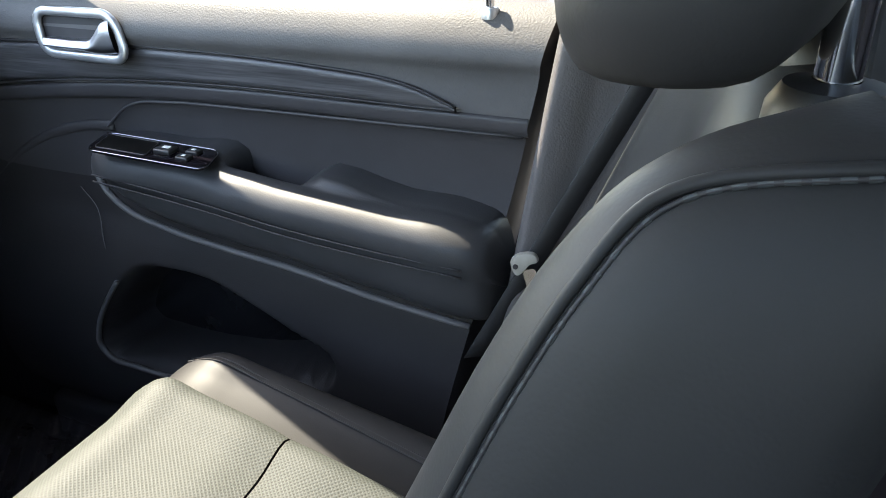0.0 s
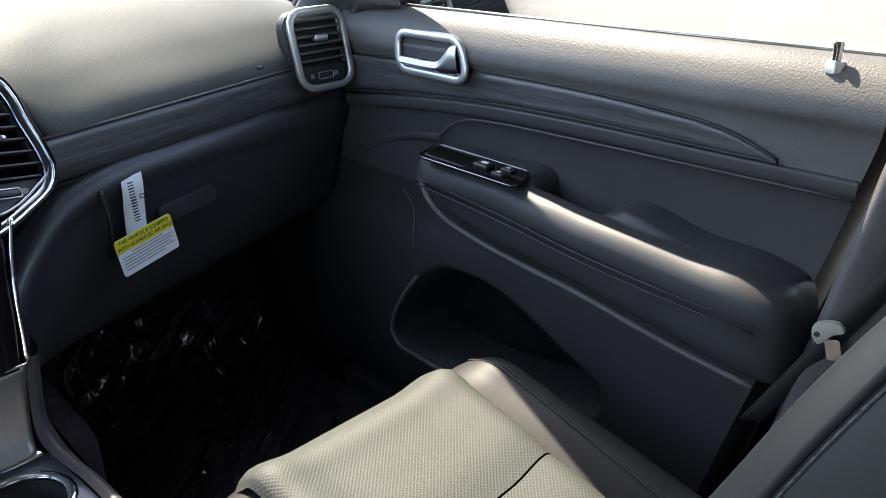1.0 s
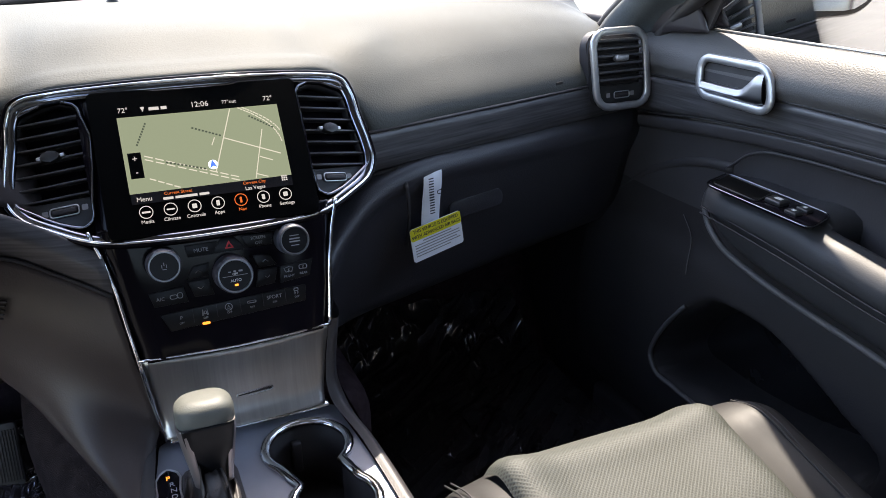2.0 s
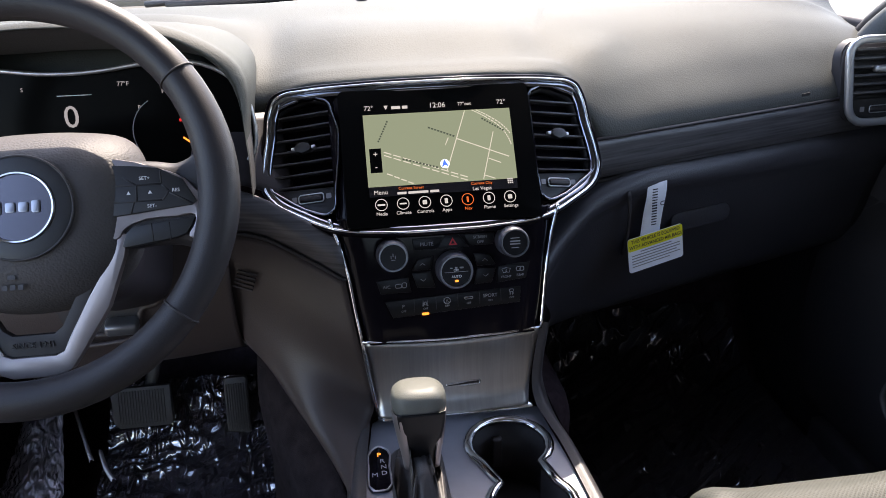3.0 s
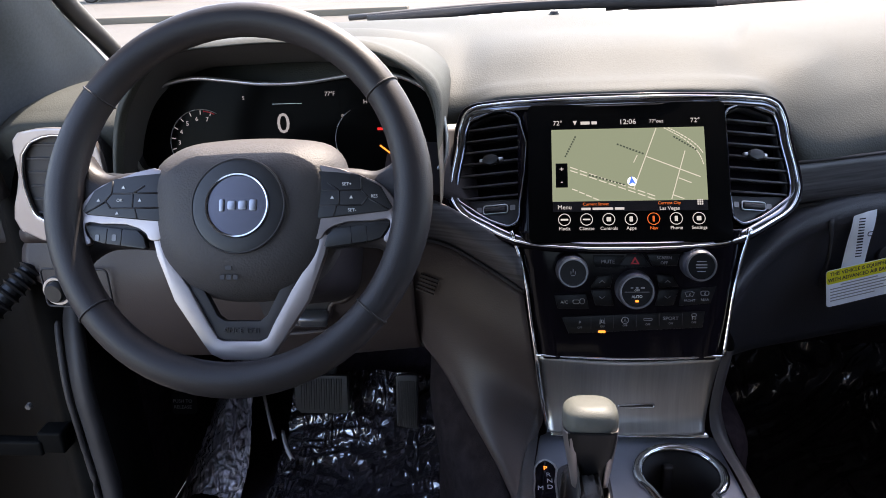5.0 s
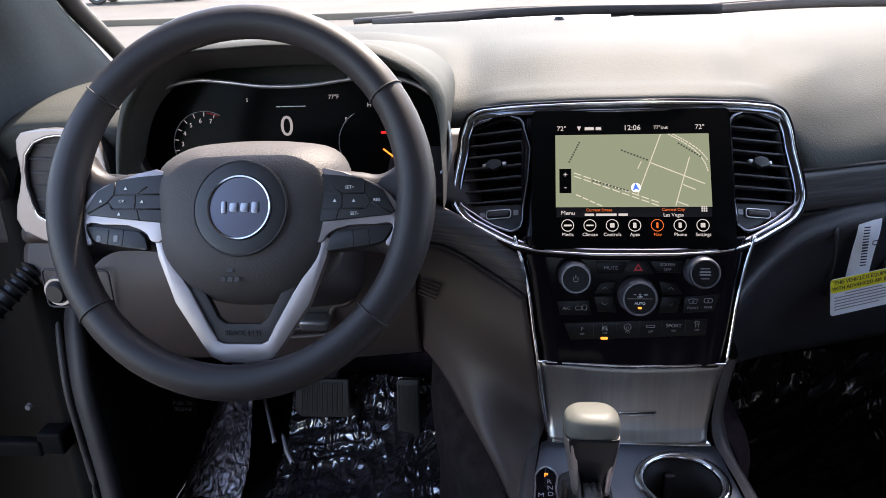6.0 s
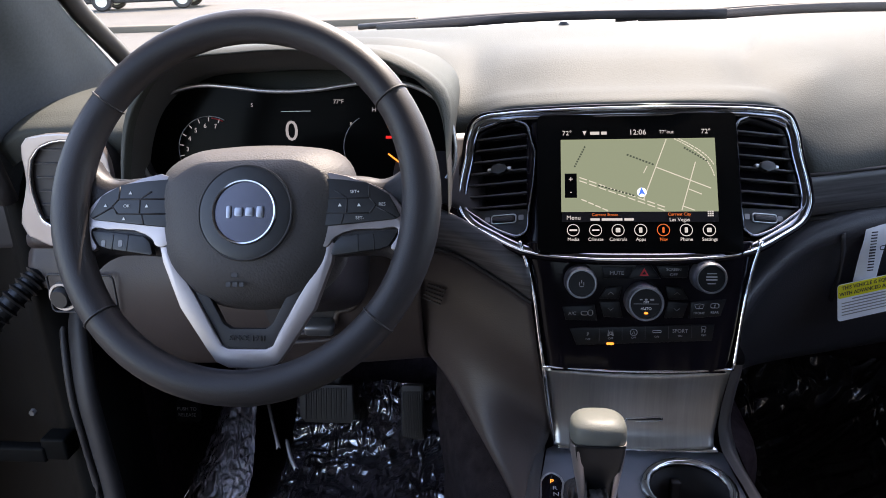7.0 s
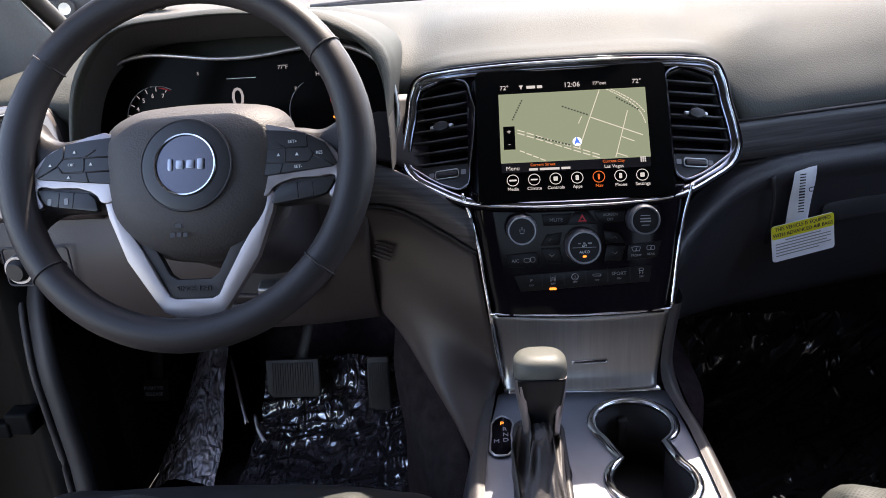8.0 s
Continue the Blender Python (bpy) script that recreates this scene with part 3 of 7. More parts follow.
# driver's lower panel with the column opening, trim and side of the stack
kp = []
for x in (-0.745, -0.70, -0.66, -0.58, -0.50, -0.42, -0.34, -0.27, -0.245):
    s = 0.02 if x < -0.68 else 0.0
    lift = 0.012 * (x + 0.25) / 0.5
    dn = 0.02 * max(0, 1 - abs(x + 0.45) / 0.2)
    kp.append([(x, 0.25, 0.70), (x, 0.212 + s, 0.672), (x, 0.205 + s, 0.640), (x, 0.192 + s, 0.60 + lift), (x, 0.192 + s, 0.56 + lift), (x, 0.203 + s, 0.52 + lift), (x, 0.23 + s, 0.482 + lift - dn), (x, 0.34, 0.470 + lift - dn)])
kp = [[(x, y, max(z, 0.470 + 0.75 * max(0, -0.605 - x) + 0.25 * (z - 0.46))) for x, y, z in r] for r in kp]
part("knee_panel", grid("knee_panel", kp, M_BROWN, 5, 5, thick=0.004), dash, "dark taupe lower panel below the steering column")
part("driver_trim", grid("driver_trim", [[(-0.255, 0.205, 0.700), (-0.255, 0.198, 0.672), (-0.255, 0.204, 0.644)], [(-0.215, 0.198, 0.690), (-0.212, 0.190, 0.665), (-0.210, 0.196, 0.640)], [(-0.165, 0.180, 0.668), (-0.162, 0.170, 0.645), (-0.160, 0.174, 0.620)], [(-0.118, 0.160, 0.640), (-0.116, 0.150, 0.620), (-0.115, 0.150, 0.598)]], M_WOOD, 5, 5, thick=0.003), dash, "dark brushed trim beside the wheel")
part("trim_gap", sweep("trim_gap", spline([(-0.255, 0.203, 0.643), (-0.21, 0.194, 0.6395), (-0.16, 0.172, 0.6195), (-0.115, 0.148, 0.5975)], 5), M_DARK, 0.0022, closed=False), dash)
part("driver_fascia", grid("driver_fascia", [[(-0.275, 0.27, 0.74), (-0.275, 0.225, 0.72), (-0.275, 0.212, 0.703)], [(-0.22, 0.27, 0.76), (-0.215, 0.235, 0.73), (-0.215, 0.212, 0.693)], [(-0.18, 0.28, 0.76), (-0.17, 0.25, 0.71), (-0.165, 0.212, 0.671)]], M_PLASTIC, 5, 5, thick=0.003), dash)
part("side_cheek", grid("side_cheek", [
    [(-0.252, 0.207, 0.643), (-0.21, 0.198, 0.639), (-0.16, 0.177, 0.619), (-0.115, 0.153, 0.597)],
    [(-0.252, 0.207, 0.60), (-0.205, 0.19, 0.585), (-0.15, 0.160, 0.56), (-0.106, 0.138, 0.535)],
    [(-0.250, 0.212, 0.545), (-0.21, 0.196, 0.52), (-0.15, 0.158, 0.48), (-0.094, 0.137, 0.44)],
    [(-0.238, 0.222, 0.492), (-0.2, 0.188, 0.47), (-0.155, 0.12, 0.437), (-0.114, 0.08, 0.424)],
    [(-0.221, 0.225, 0.470), (-0.18, 0.152, 0.437), (-0.142, 0.08, 0.413), (-0.120, 0.0, 0.414)]], M_BROWN, 6, 6, thick=0.004), dash, "dark taupe panel beside the centre stack")
# cut-out under the column, its shade painted as a dark plate, with its edge and the latch behind it
cut = [(-0.313, 0.640), (-0.316, 0.60), (-0.318, 0.580), (-0.331, 0.568), (-0.344, 0.565), (-0.353, 0.545), (-0.365, 0.538), (-0.39, 0.535), (-0.43, 0.538), (-0.44, 0.58), (-0.44, 0.640)]
KF = Matrix(((1, 0, 0, 0), (0, 0, -1, 0.194), (0, 1, 0, 0), (0, 0, 0, 1)))
part("cutout_shade", plate("cutout_shade", cut, KF, 0.003, M_DARK), dash, "dark plate painting the shade of the cut-out under the steering column")
part("cutout_edge", sweep("cutout_edge", spline([(a, 0.190, b) for a, b in cut[:9]], 4), M_BROWN, 0.0035, 0.004, closed=False, up=(0, -1, 0)), dash)
part("panel_lip", sweep("panel_lip", spline([(-0.276, 0.200, 0.64), (-0.279, 0.199, 0.602), (-0.288, 0.194, 0.575), (-0.300, 0.190, 0.558), (-0.315, 0.188, 0.546), (-0.348, 0.188, 0.531), (-0.386, 0.188, 0.525), (-0.45, 0.19, 0.523)], 4), M_BROWN, 0.003, 0.004, closed=False, up=(0, -1, 0)), dash)
part("lock_ring", lathe("lock_ring", [(0.006, 0.002), (0.008, 0.004), (0.010, 0.0)], frame_of((-0.346, 0.189, 0.588), (1, 0, 0), (0, 0.3, 1)), M_BROWN, 24), dash)
SL = frame_of((-0.226, 0.191, 0.588), (1, -0.35, -0.15), (0, 0.1, 1))
for i in range(5):
    part("slot", box("slot", (0.024, 0.0022, 0.003), at(SL, -0.001 * i, 0.010 - 0.0048 * i, 0.002, -4), M_DARK, 0.0006, 1), dash)
# headlamp switch panel
LP = frame_of((-0.662, 0.188, 0.588), (1, -0.05, 0), (0, 0.02, 1))
part("switch_panel_gap", sweep("switch_panel_gap", [LP @ Vector((a, b, 0.003)) for a, b in rounded(0.088, 0.050, 0.006)], M_DARK, 0.0015), dash)
part("headlamp_knob", lathe("headlamp_knob", [(0, 0.014), (0.011, 0.014), (0.013, 0.011), (0.013, 0)], at(LP, -0.026, -0.004), M_BUTTON), dash)
part("headlamp_ring", lathe("headlamp_ring", [(0.015, 0.0), (0.015, 0.006), (0.018, 0.006), (0.019, 0)], at(LP, -0.026, -0.004), M_SATIN), dash)


def vent(parent, name, m, w, h, r, slats, label, knob=True, wheel=True, lean=0.0, bezel=None, wide=0.010, outline=None):
    """An air vent: a bezel, dark throat, slats, a tab and a thumb wheel."""
    out = outline or rounded(w, h, r)
    v = part(name, sweep(name, [m @ Vector((a + lean * b, b, 0.002)) for a, b in out], bezel or M_SATIN, wide, 0.0042, up=m.to_3x3() @ Vector((0, 0, 1)), power=0.7), parent, label)
    part("throat", plate("throat", [(a * 0.98 + lean * b, b * 0.98) for a, b in out], m, 0.002, M_DARK, z=-0.020), v)
    low = -h / 2 + (0.034 if wheel else 0.012)
    for i in range(slats):
        b = low + (h / 2 - 0.010 - low) * (i + 0.5) / slats
        part("slat", box("slat", (w - 0.014, 0.0042, 0.022), at(m, lean * b, b, -0.008) @ Matrix.Rotation(radians(-16), 4, "X"), M_VENT, 0.0012, 2), v)
    if knob:
        b = (low + h / 2) / 2
        part("tab", box("tab", (0.026, 0.010, 0.012), at(m, lean * b, b, 0.004), M_SATIN, 0.004), v, "silver vent tab")
    if wheel:
        b = -h / 2 + 0.018
        part("lower_plate", plate("lower_plate", rounded(w - 0.012, 0.030, 0.006, cx=lean * b, cy=b), m, 0.004, M_BUTTON, 0.001, z=-0.008), v)
        part("thumb_wheel_ring", sweep("thumb_wheel_ring", [m @ Vector((lean * b + a, b + c, 0.0)) for a, c in rounded(0.030, 0.010, 0.003)], M_SATIN, 0.0008), v)
        part("thumb_wheel", box("thumb_wheel", (0.027, 0.007, 0.008), at(m, lean * b, b, -0.003), M_DARK, 0.002), v)
        for s in (-1, 1):
            part("symbol", plate("symbol", rounded(0.007, 0.007, 0.001, 2), at(m, lean * b + s * 0.024, b, -0.0038), 0.0004, M_DIMPRINT), v)
    return v


VR = frame_of((0.660, 0.384, 0.737), (1, 0.06, 0), (0.05, 0.12, 1))
vent(dash, "side_vent", VR, 0.102, 0.116, 0.024, 6, "satin silver framed side air vent", lean=-0.08, wide=0.0060)
part("vent_surround", plate("vent_surround", rounded(0.104, 0.118, 0.026), VR, 0.022, M_DARK, 0.006, z=-0.036), dash)
VL = frame_of((-0.652, 0.200, 0.727), (1, -0.06, 0), (0.04, 0.05, 1))
bezel_out = [(v.x, v.y) for v in spline([(a, b, 0) for a, b in [(-0.0464, 0.0521), (-0.0391, 0.054), (0.0302, 0.055), (0.0421, 0.0529), (0.0496, 0.0402), (0.0549, 0.0099), (0.051, -0.0267), (0.0381, -0.0622), (0.0299, -0.0688), (-0.0631, -0.0687), (-0.0687, -0.0643), (-0.0562, 0.0)]], 4, True)]
bezel_in = [(v.x, v.y) for v in spline([(a, b, 0) for a, b in [(-0.0336, 0.0399), (-0.0289, 0.0425), (0.0249, 0.0445), (0.033, 0.0397), (0.0367, 0.0297), (0.0393, 0.008), (0.0347, -0.0231), (0.0251, -0.0464), (0.0146, -0.0528), (-0.0353, -0.0534), (-0.0442, -0.0476), (-0.0497, -0.0318)]], 4, True)]


def ring_plate(name, outer, inner, m, depth, material, bevel):
    """A flat frame between two outlines, with softened edges."""
    bm = bmesh.new()
    edges = []
    for line in (outer, inner):
        vs = [bm.verts.new((a, b, 0)) for a, b in line]
        edges += [bm.edges.new((vs[i], vs[(i + 1) % len(vs)])) for i in range(len(vs))]
    bmesh.ops.triangle_fill(bm, use_beauty=True, edges=edges)
    r = bmesh.ops.extrude_face_region(bm, geom=bm.faces[:])
    top = [v for v in r["geom"] if isinstance(v, bmesh.types.BMVert)]
    for v in top:
        v.co.z += depth
    crest = [e for e in r["geom"] if isinstance(e, bmesh.types.BMEdge) and len(e.link_faces) == 2 and e.calc_face_angle(0) > 0.8]
    bmesh.ops.bevel(bm, geom=crest, offset=bevel, segments=2, affect="EDGES", profile=0.6)
    return from_bm(name, bm, m, material)


dv = part("driver_vent", ring_plate("driver_vent", bezel_out, bezel_in, VL, 0.008, M_SPOKE, 0.002), dash, "broad satin silver frame of the side air vent")
part("inner_rim", sweep("inner_rim", [VL @ Vector((a, b, 0.006)) for a, b in bezel_in], M_CHROME, 0.0016, up=VL.to_3x3() @ Vector((0, 0, 1)), k=8), dv)
part("throat", plate("throat", bezel_in, VL, 0.002, M_DARK, z=-0.020), dv)
for i in range(7):
    b = 0.040 - 0.0165 * i
    part("slat", box("slat", (0.094, 0.0024, 0.020), at(VL, 0.0, b, -0.008) @ Matrix.Rotation(radians(18), 4, "X"), M_VENT, 0.0010, 2), dv)
part("vent_backing", plate("vent_backing", bezel_out, VL, 0.018, M_DARK, z=-0.019), dash)
part("under_vent_strip", grid("under_vent_strip", [[(x, 0.205, 0.664), (x, 0.196, 0.660), (x, 0.194, 0.650), (x, 0.200, 0.642)] for x in (-0.725, -0.68, -0.62, -0.57)], M_BROWN, 4, 4, thick=0.004), dash, "dark taupe strip below the side vent")

# warning tag hung on the glovebox
tag = thing("warning_tag", (0.305, 0.27, 0.647), "white and yellow paper warning tag hanging on the glovebox", "tag")
ts = []
for k, (dy, z) in enumerate(((0.010, 0.654), (-0.015, 0.649), (-0.020, 0.636), (-0.018, 0.610), (-0.015, 0.565))):
    x = 0.290 - 0.004 * k * 0.5
    ts.append([(x - 0.014, face_y(x) + dy, z), (x + 0.015, face_y(x) + dy + 0.008, z - 0.002)])
part("strip", grid("strip", ts, M_PAPER, 2, 5, thick=0.0006), tag)
TG = frame_of((0.291, face_y(0.291) - 0.020, 0.557), (1, 0.30, 0.10), (0, 0.10, 1))
part("card", plate("card", rounded(0.088, 0.047, 0.004, cy=0), TG, 0.0008, M_PAPER), tag)
part("yellow_band", plate("yellow_band", rounded(0.0878, 0.017, 0.003, cy=0.0145), TG, 0.0004, M_YELLOW, z=0.0009), tag, "yellow printed heading band")
part("heading", letters("heading", "THIS VEHICLE IS EQUIPPED", 0.0066, at(TG, 0, 0.0184, 0.0016), M_INK), tag)
part("heading", letters("heading", "WITH ADVANCED AIR BAGS", 0.0066, at(TG, 0, 0.0110, 0.0016), M_INK), tag)
for i in range(6):
    w = (0.05, 0.078, 0.078, 0.072, 0.078, 0.06)[i]
    part("print_line", box("print_line", (w, 0.0012, 0.0004), at(TG, -0.039 + w / 2 if i else 0.0, 0.003 - 0.0038 * i, 0.0012), M_DIMPRINT, 0), tag)
TS = frame_of((0.288, face_y(0.288) - 0.0205, 0.612), (1, 0.30, 0), (0, 0.06, 1))
random.seed(4)
for i in range(14):
    part("barcode_bar", box("barcode_bar", (0.008, 0.0012 + 0.001 * random.random(), 0.0004), at(TS, -0.006, 0.028 - 0.0036 * i, 0.0012), M_INK, 0), tag)
part("tag_letter", letters("tag_letter", "U", 0.010, at(TS, 0.006, 0.008, 0.0016, -90), M_INK), tag)

# ---- passenger door ----
door = thing("car_door", (0.74, 0, 0.1), "closed passenger door with dark grained panel and armrest", "car door")


def rear_y(z):
    return -0.407 + (0.735 - z) * 0.235


prof = ((0.774, 0.792), (0.765, 0.797), (0.753, 0.7945), (0.740, 0.786), (0.728, 0.773), (0.719, 0.757), (0.7175, 0.743), (0.727, 0.728), (0.733, 0.690), (0.735, 0.668), (0.741, 0.655), (0.746, 0.62), (0.746, 0.58), (0.742, 0.53), (0.735, 0.48), (0.716, 0.445), (0.702, 0.38), (0.696, 0.28), (0.702, 0.18), (0.720, 0.12))


def door_skin(name, pts, material):
    return grid(name, [[(x + (0.012 if k == 0 else 0) * (z < 0.6), 0.53 + (rear_y(z) - 0.53) * k, z) for x, z in pts] for k in (0, 0.15, 0.4, 0.65, 0.88, 1.0)], material, 5, 4)


part("upper_panel", door_skin("upper_panel", prof[:10], M_DOOR), door, "dark grey grained upper door panel")
part("insert_panel", door_skin("insert_panel", prof[9:14], M_VINYL), door, "smooth black door insert")
part("rear_edge", grid("rear_edge", [[(x, rear_y(z), z) for x, z in prof], [(x + 0.03, rear_y(z) - 0.006, z) for x, z in prof], [(0.80, rear_y(z) - 0.008, z) for x, z in prof]], M_RUBBER, 3, 2), door)
part("door_core", box("door_core", (0.05, 0.82, 0.68), Matrix.Translation((0.835, 0.03, 0.44)), M_JAMB, 0.01), door)
wt = [(0.42, 0.719), (0.25, 0.724), (0.127, 0.7255), (-0.031, 0.7245), (-0.154, 0.7185), (-0.235, 0.711), (-0.270, 0.703), (-0.293, 0.694), (-0.312, 0.686)]
wl = [(0.42, 0.658), (0.25, 0.676), (0.127, 0.684), (-0.031, 0.688), (-0.154, 0.687), (-0.235, 0.6855), (-0.270, 0.685), (-0.293, 0.685), (-0.312, 0.6845)]
part("wood_trim", grid("wood_trim", [[(0.734, y, a + 0.001), (0.7262, y, a - 0.04 * (a - b)), (0.7266, y, (a + b) / 2), (0.7290, y, b + 0.05 * (a - b)), (0.738, y, b)] for (y, a), (_, b) in zip(wt, wl)], M_WOOD, 4, 4), door, "dark brushed wood-look trim spear")
part("trim_edge", sweep("trim_edge", spline([(0.7275, y, a + 0.002) for y, a in wt], 4), M_DARK, 0.0018, closed=False), door)
part("trim_edge", sweep("trim_edge", spline([(0.7300, y, b - 0.0005) for y, b in wl], 4), M_DARK, 0.0016, closed=False), door)
part("ledge", grid("ledge", [[(0.740, y, b - 0.002), (0.7305, y, b - 0.005), (0.7300, y, b - 0.012), (0.7330, y, b - 0.022), (0.743, y, b - 0.027)] for y, b in ((0.42, 0.655), (0.25, 0.674), (0.127, 0.683), (-0.031, 0.687), (-0.2, 0.686), (-0.393, 0.685))], M_VINYL, 4, 4), door)
part("insert_seam", sweep("insert_seam", spline([(0.742, 0.215, 0.608), (0.739, 0.196, 0.622), (0.737, 0.172, 0.640), (0.7355, 0.14, 0.652), (0.735, 0.10, 0.656), (0.735, -0.035, 0.659), (0.735, -0.2, 0.660), (0.735, -0.388, 0.661)], 4), M_VINYL, 0.0022, closed=False), door)
ap = []
for y, zt, zl, b, dip in ((0.212, 0.594, 0.588, 0.10, 0), (0.200, 0.600, 0.572, 0.55, 0), (0.18, 0.604, 0.556, 0.85, 0), (0.145, 0.607, 0.535, 1, 0), (0.07, 0.606, 0.511, 1, 0), (-0.018, 0.600, 0.497, 1, 0.0), (-0.026, 0.598, 0.496, 1, 0.040), (-0.06, 0.594, 0.492, 1, 0.045), (-0.112, 0.588, 0.486, 1, 0.040), (-0.128, 0.587, 0.483, 1, 0), (-0.25, 0.578, 0.464, 1, 0), (-0.335, 0.572, 0.452, 1, 0), (-0.362, 0.562, 0.452, 0.9, 0), (-0.374, 0.535, 0.462, 0.6, 0), (-0.378, 0.51, 0.48, 0.1, 0)):
    q = [(0.747, zt + 0.002 - dip), (0.712, zt + 0.001 - dip), (0.704, zt - 0.85 * dip), (0.694, zt), (0.672, zt - 0.004), (0.659, zt - 0.016), (0.656, zt - 0.034), (0.661, 0.55 * zt + 0.45 * zl), (0.671, zl + 0.016), (0.682, zl + 0.004), (0.70, zl - 0.004), (0.745, zl - 0.008)]
    ap.append([(0.747 - (0.747 - x) * b, y, z) for x, z in q])
part("armrest", grid("armrest", ap, M_ARMREST, 4, 4), door, "padded leather armrest with twin stitching")
for o in (0.0, 0.009):
    part("armrest_seam", sweep("armrest_seam", spline([(0.655, 0.165, 0.577 - o), (0.6545, 0.10, 0.572 - o), (0.6545, 0.0, 0.562 - o), (0.655, -0.12, 0.546 - o), (0.6555, -0.25, 0.536 - o), (0.657, -0.345, 0.531 - o)], 6), M_DARK, 0.0012, closed=False), door)
# paler plastic than the panel below puts the lip's highlight into its colour
part("armrest_lip", sweep("armrest_lip", spline([(0.728, 0.212, 0.590), (0.695, 0.199, 0.572), (0.682, 0.178, 0.549), (0.675, 0.145, 0.528), (0.676, 0.07, 0.504), (0.678, 0.0, 0.492), (0.679, -0.105, 0.480), (0.680, -0.25, 0.457), (0.682, -0.345, 0.446)], 5), M_DOOR, 0.005, 0.004, closed=False), door)
SW = frame_of((0.6785, 0.076, 0.6095), (0.03, -1, -0.04), (1, 0.03, 0.03))


def slant(pts):
    return [(a - 0.28 * b, b) for a, b in pts]


sp = part("switch_panel", plate("switch_panel", slant(rounded(0.176, 0.056, 0.014)), SW, 0.004, M_GLOSS, 0.0015), door, "gloss black window switch panel")
part("panel_rim", sweep("panel_rim", [SW @ Vector((a, b, 0.003)) for a, b in slant(rounded(0.178, 0.058, 0.014))], M_SMOKE, 0.0011), sp)
# the tray is flat: a black plate paints the shade of its hollow
part("tray_shade", plate("tray_shade", slant(rounded(0.078, 0.040, 0.006, cx=-0.040)), SW, 0.0006, M_INNER, z=0.0042), sp)
part("tray_edge", sweep("tray_edge", [SW @ Vector((a, b, 0.0046)) for a, b in slant(rounded(0.079, 0.041, 0.006, cx=-0.040))], M_BUTTON, 0.0010), sp)
part("window_switch", box("window_switch", (0.026, 0.020, 0.008), at(SW, 0.020, 0.0, 0.006, 0), M_BUTTON, 0.003), sp)
part("switch_mark", box("switch_mark", (0.010, 0.006, 0.0006), at(SW, 0.022, 0.0, 0.0105), M_PRINT, 0), sp)
for v in (-0.010, 0.010):
    part("lock_button", box("lock_button", (0.018, 0.014, 0.006), at(SW, 0.055, v, 0.005), M_BUTTON, 0.002), sp)
    part("lock_mark", box("lock_mark", (0.005, 0.004, 0.0006), at(SW, 0.055, v, 0.0084), M_PRINT, 0), sp)
# inner handle
HD = frame_of((0.7155, 0.194, 0.741), (0, -1, -0.01), (0.12, -0.03, 1))
handle_line = [(a * (1 - 1.2 * b) - 0.26 * b, b * (1.0 + 0.3 * a)) for a, b in rounded(0.136, 0.054, 0.020, 6)]
hd = part("handle_bezel", sweep("handle_bezel", [HD @ Vector((a, b, 0.003)) for a, b in handle_line], M_SATIN, 0.0062, 0.0040, up=HD.to_3x3() @ Vector((0, 0, 1)), power=0.7), door, "satin silver bezel of the inner door handle")
part("handle_cup", plate("handle_cup", handle_line, HD, 0.002, M_DARK, z=-0.003), hd)
part("lever", grid("lever", [[HD @ Vector((a - 0.26 * v, v, w)) for v, w in ((b1, 0.000), (b1 - 0.002, 0.007), (b1 - 0.006, 0.009), ((b1 + b0) / 2 - 0.003, 0.011), (b0 + 0.003, 0.008), (b0, 0.001))] for a, b1, b0 in ((-0.060, -0.006, -0.021), (-0.035, -0.006, -0.022), (0.0, -0.006, -0.022), (0.018, -0.004, -0.023), (0.032, 0.006, -0.023), (0.048, 0.019, -0.022), (0.060, 0.021, -0.020))], M_RING, 4, 4), hd, "chrome door lever")
LK = Matrix.Translation((0.742, -0.347, 0.789))
part("lock_ring", lathe("lock_ring", [(0.005, 0.003), (0.0085, 0.003), (0.0095, 0.0), (0.0095, -0.008)], LK, M_SATIN), door)
part("lock_pin", lathe("lock_pin", [(0, 0.022), (0.004, 0.022), (0.0055, 0.020), (0.0045, 0.012), (0.0045, 0)], LK, M_CHROME), door, "chrome door lock pin")
# lower panel with the map pocket sunk into it
POCKET = [(0.284, 0.262), (0.270, 0.31), (0.235, 0.37), (0.18, 0.418), (0.12, 0.425), (0.05, 0.42), (-0.01, 0.40), (-0.08, 0.37), (-0.145, 0.335), (-0.140, 0.300), (-0.05, 0.268), (0.05, 0.245), (0.13, 0.237), (0.22, 0.238), (0.265, 0.243)]
pocket_line = [(v.x, v.y) for v in spline([(a, b, 0) for a, b in POCKET], 4, True)]


def pocket_depth(y, z):
    """How far a point lies inside the pocket's mouth; negative outside."""
    best, odd = 1.0, False
    for (a, b), (c, d) in zip(pocket_line, pocket_line[1:] + pocket_line[:1]):
        t = min(1.0, max(0.0, ((y - a) * (c - a) + (z - b) * (d - b)) / ((c - a) ** 2 + (d - b) ** 2 + 1e-12)))
        best = min(best, math.hypot(y - a - t * (c - a), z - b - t * (d - b)))
        if (b > z) != (d > z) and y < a + (z - b) / (d - b) * (c - a):
            odd = not odd
    return best if odd else -best


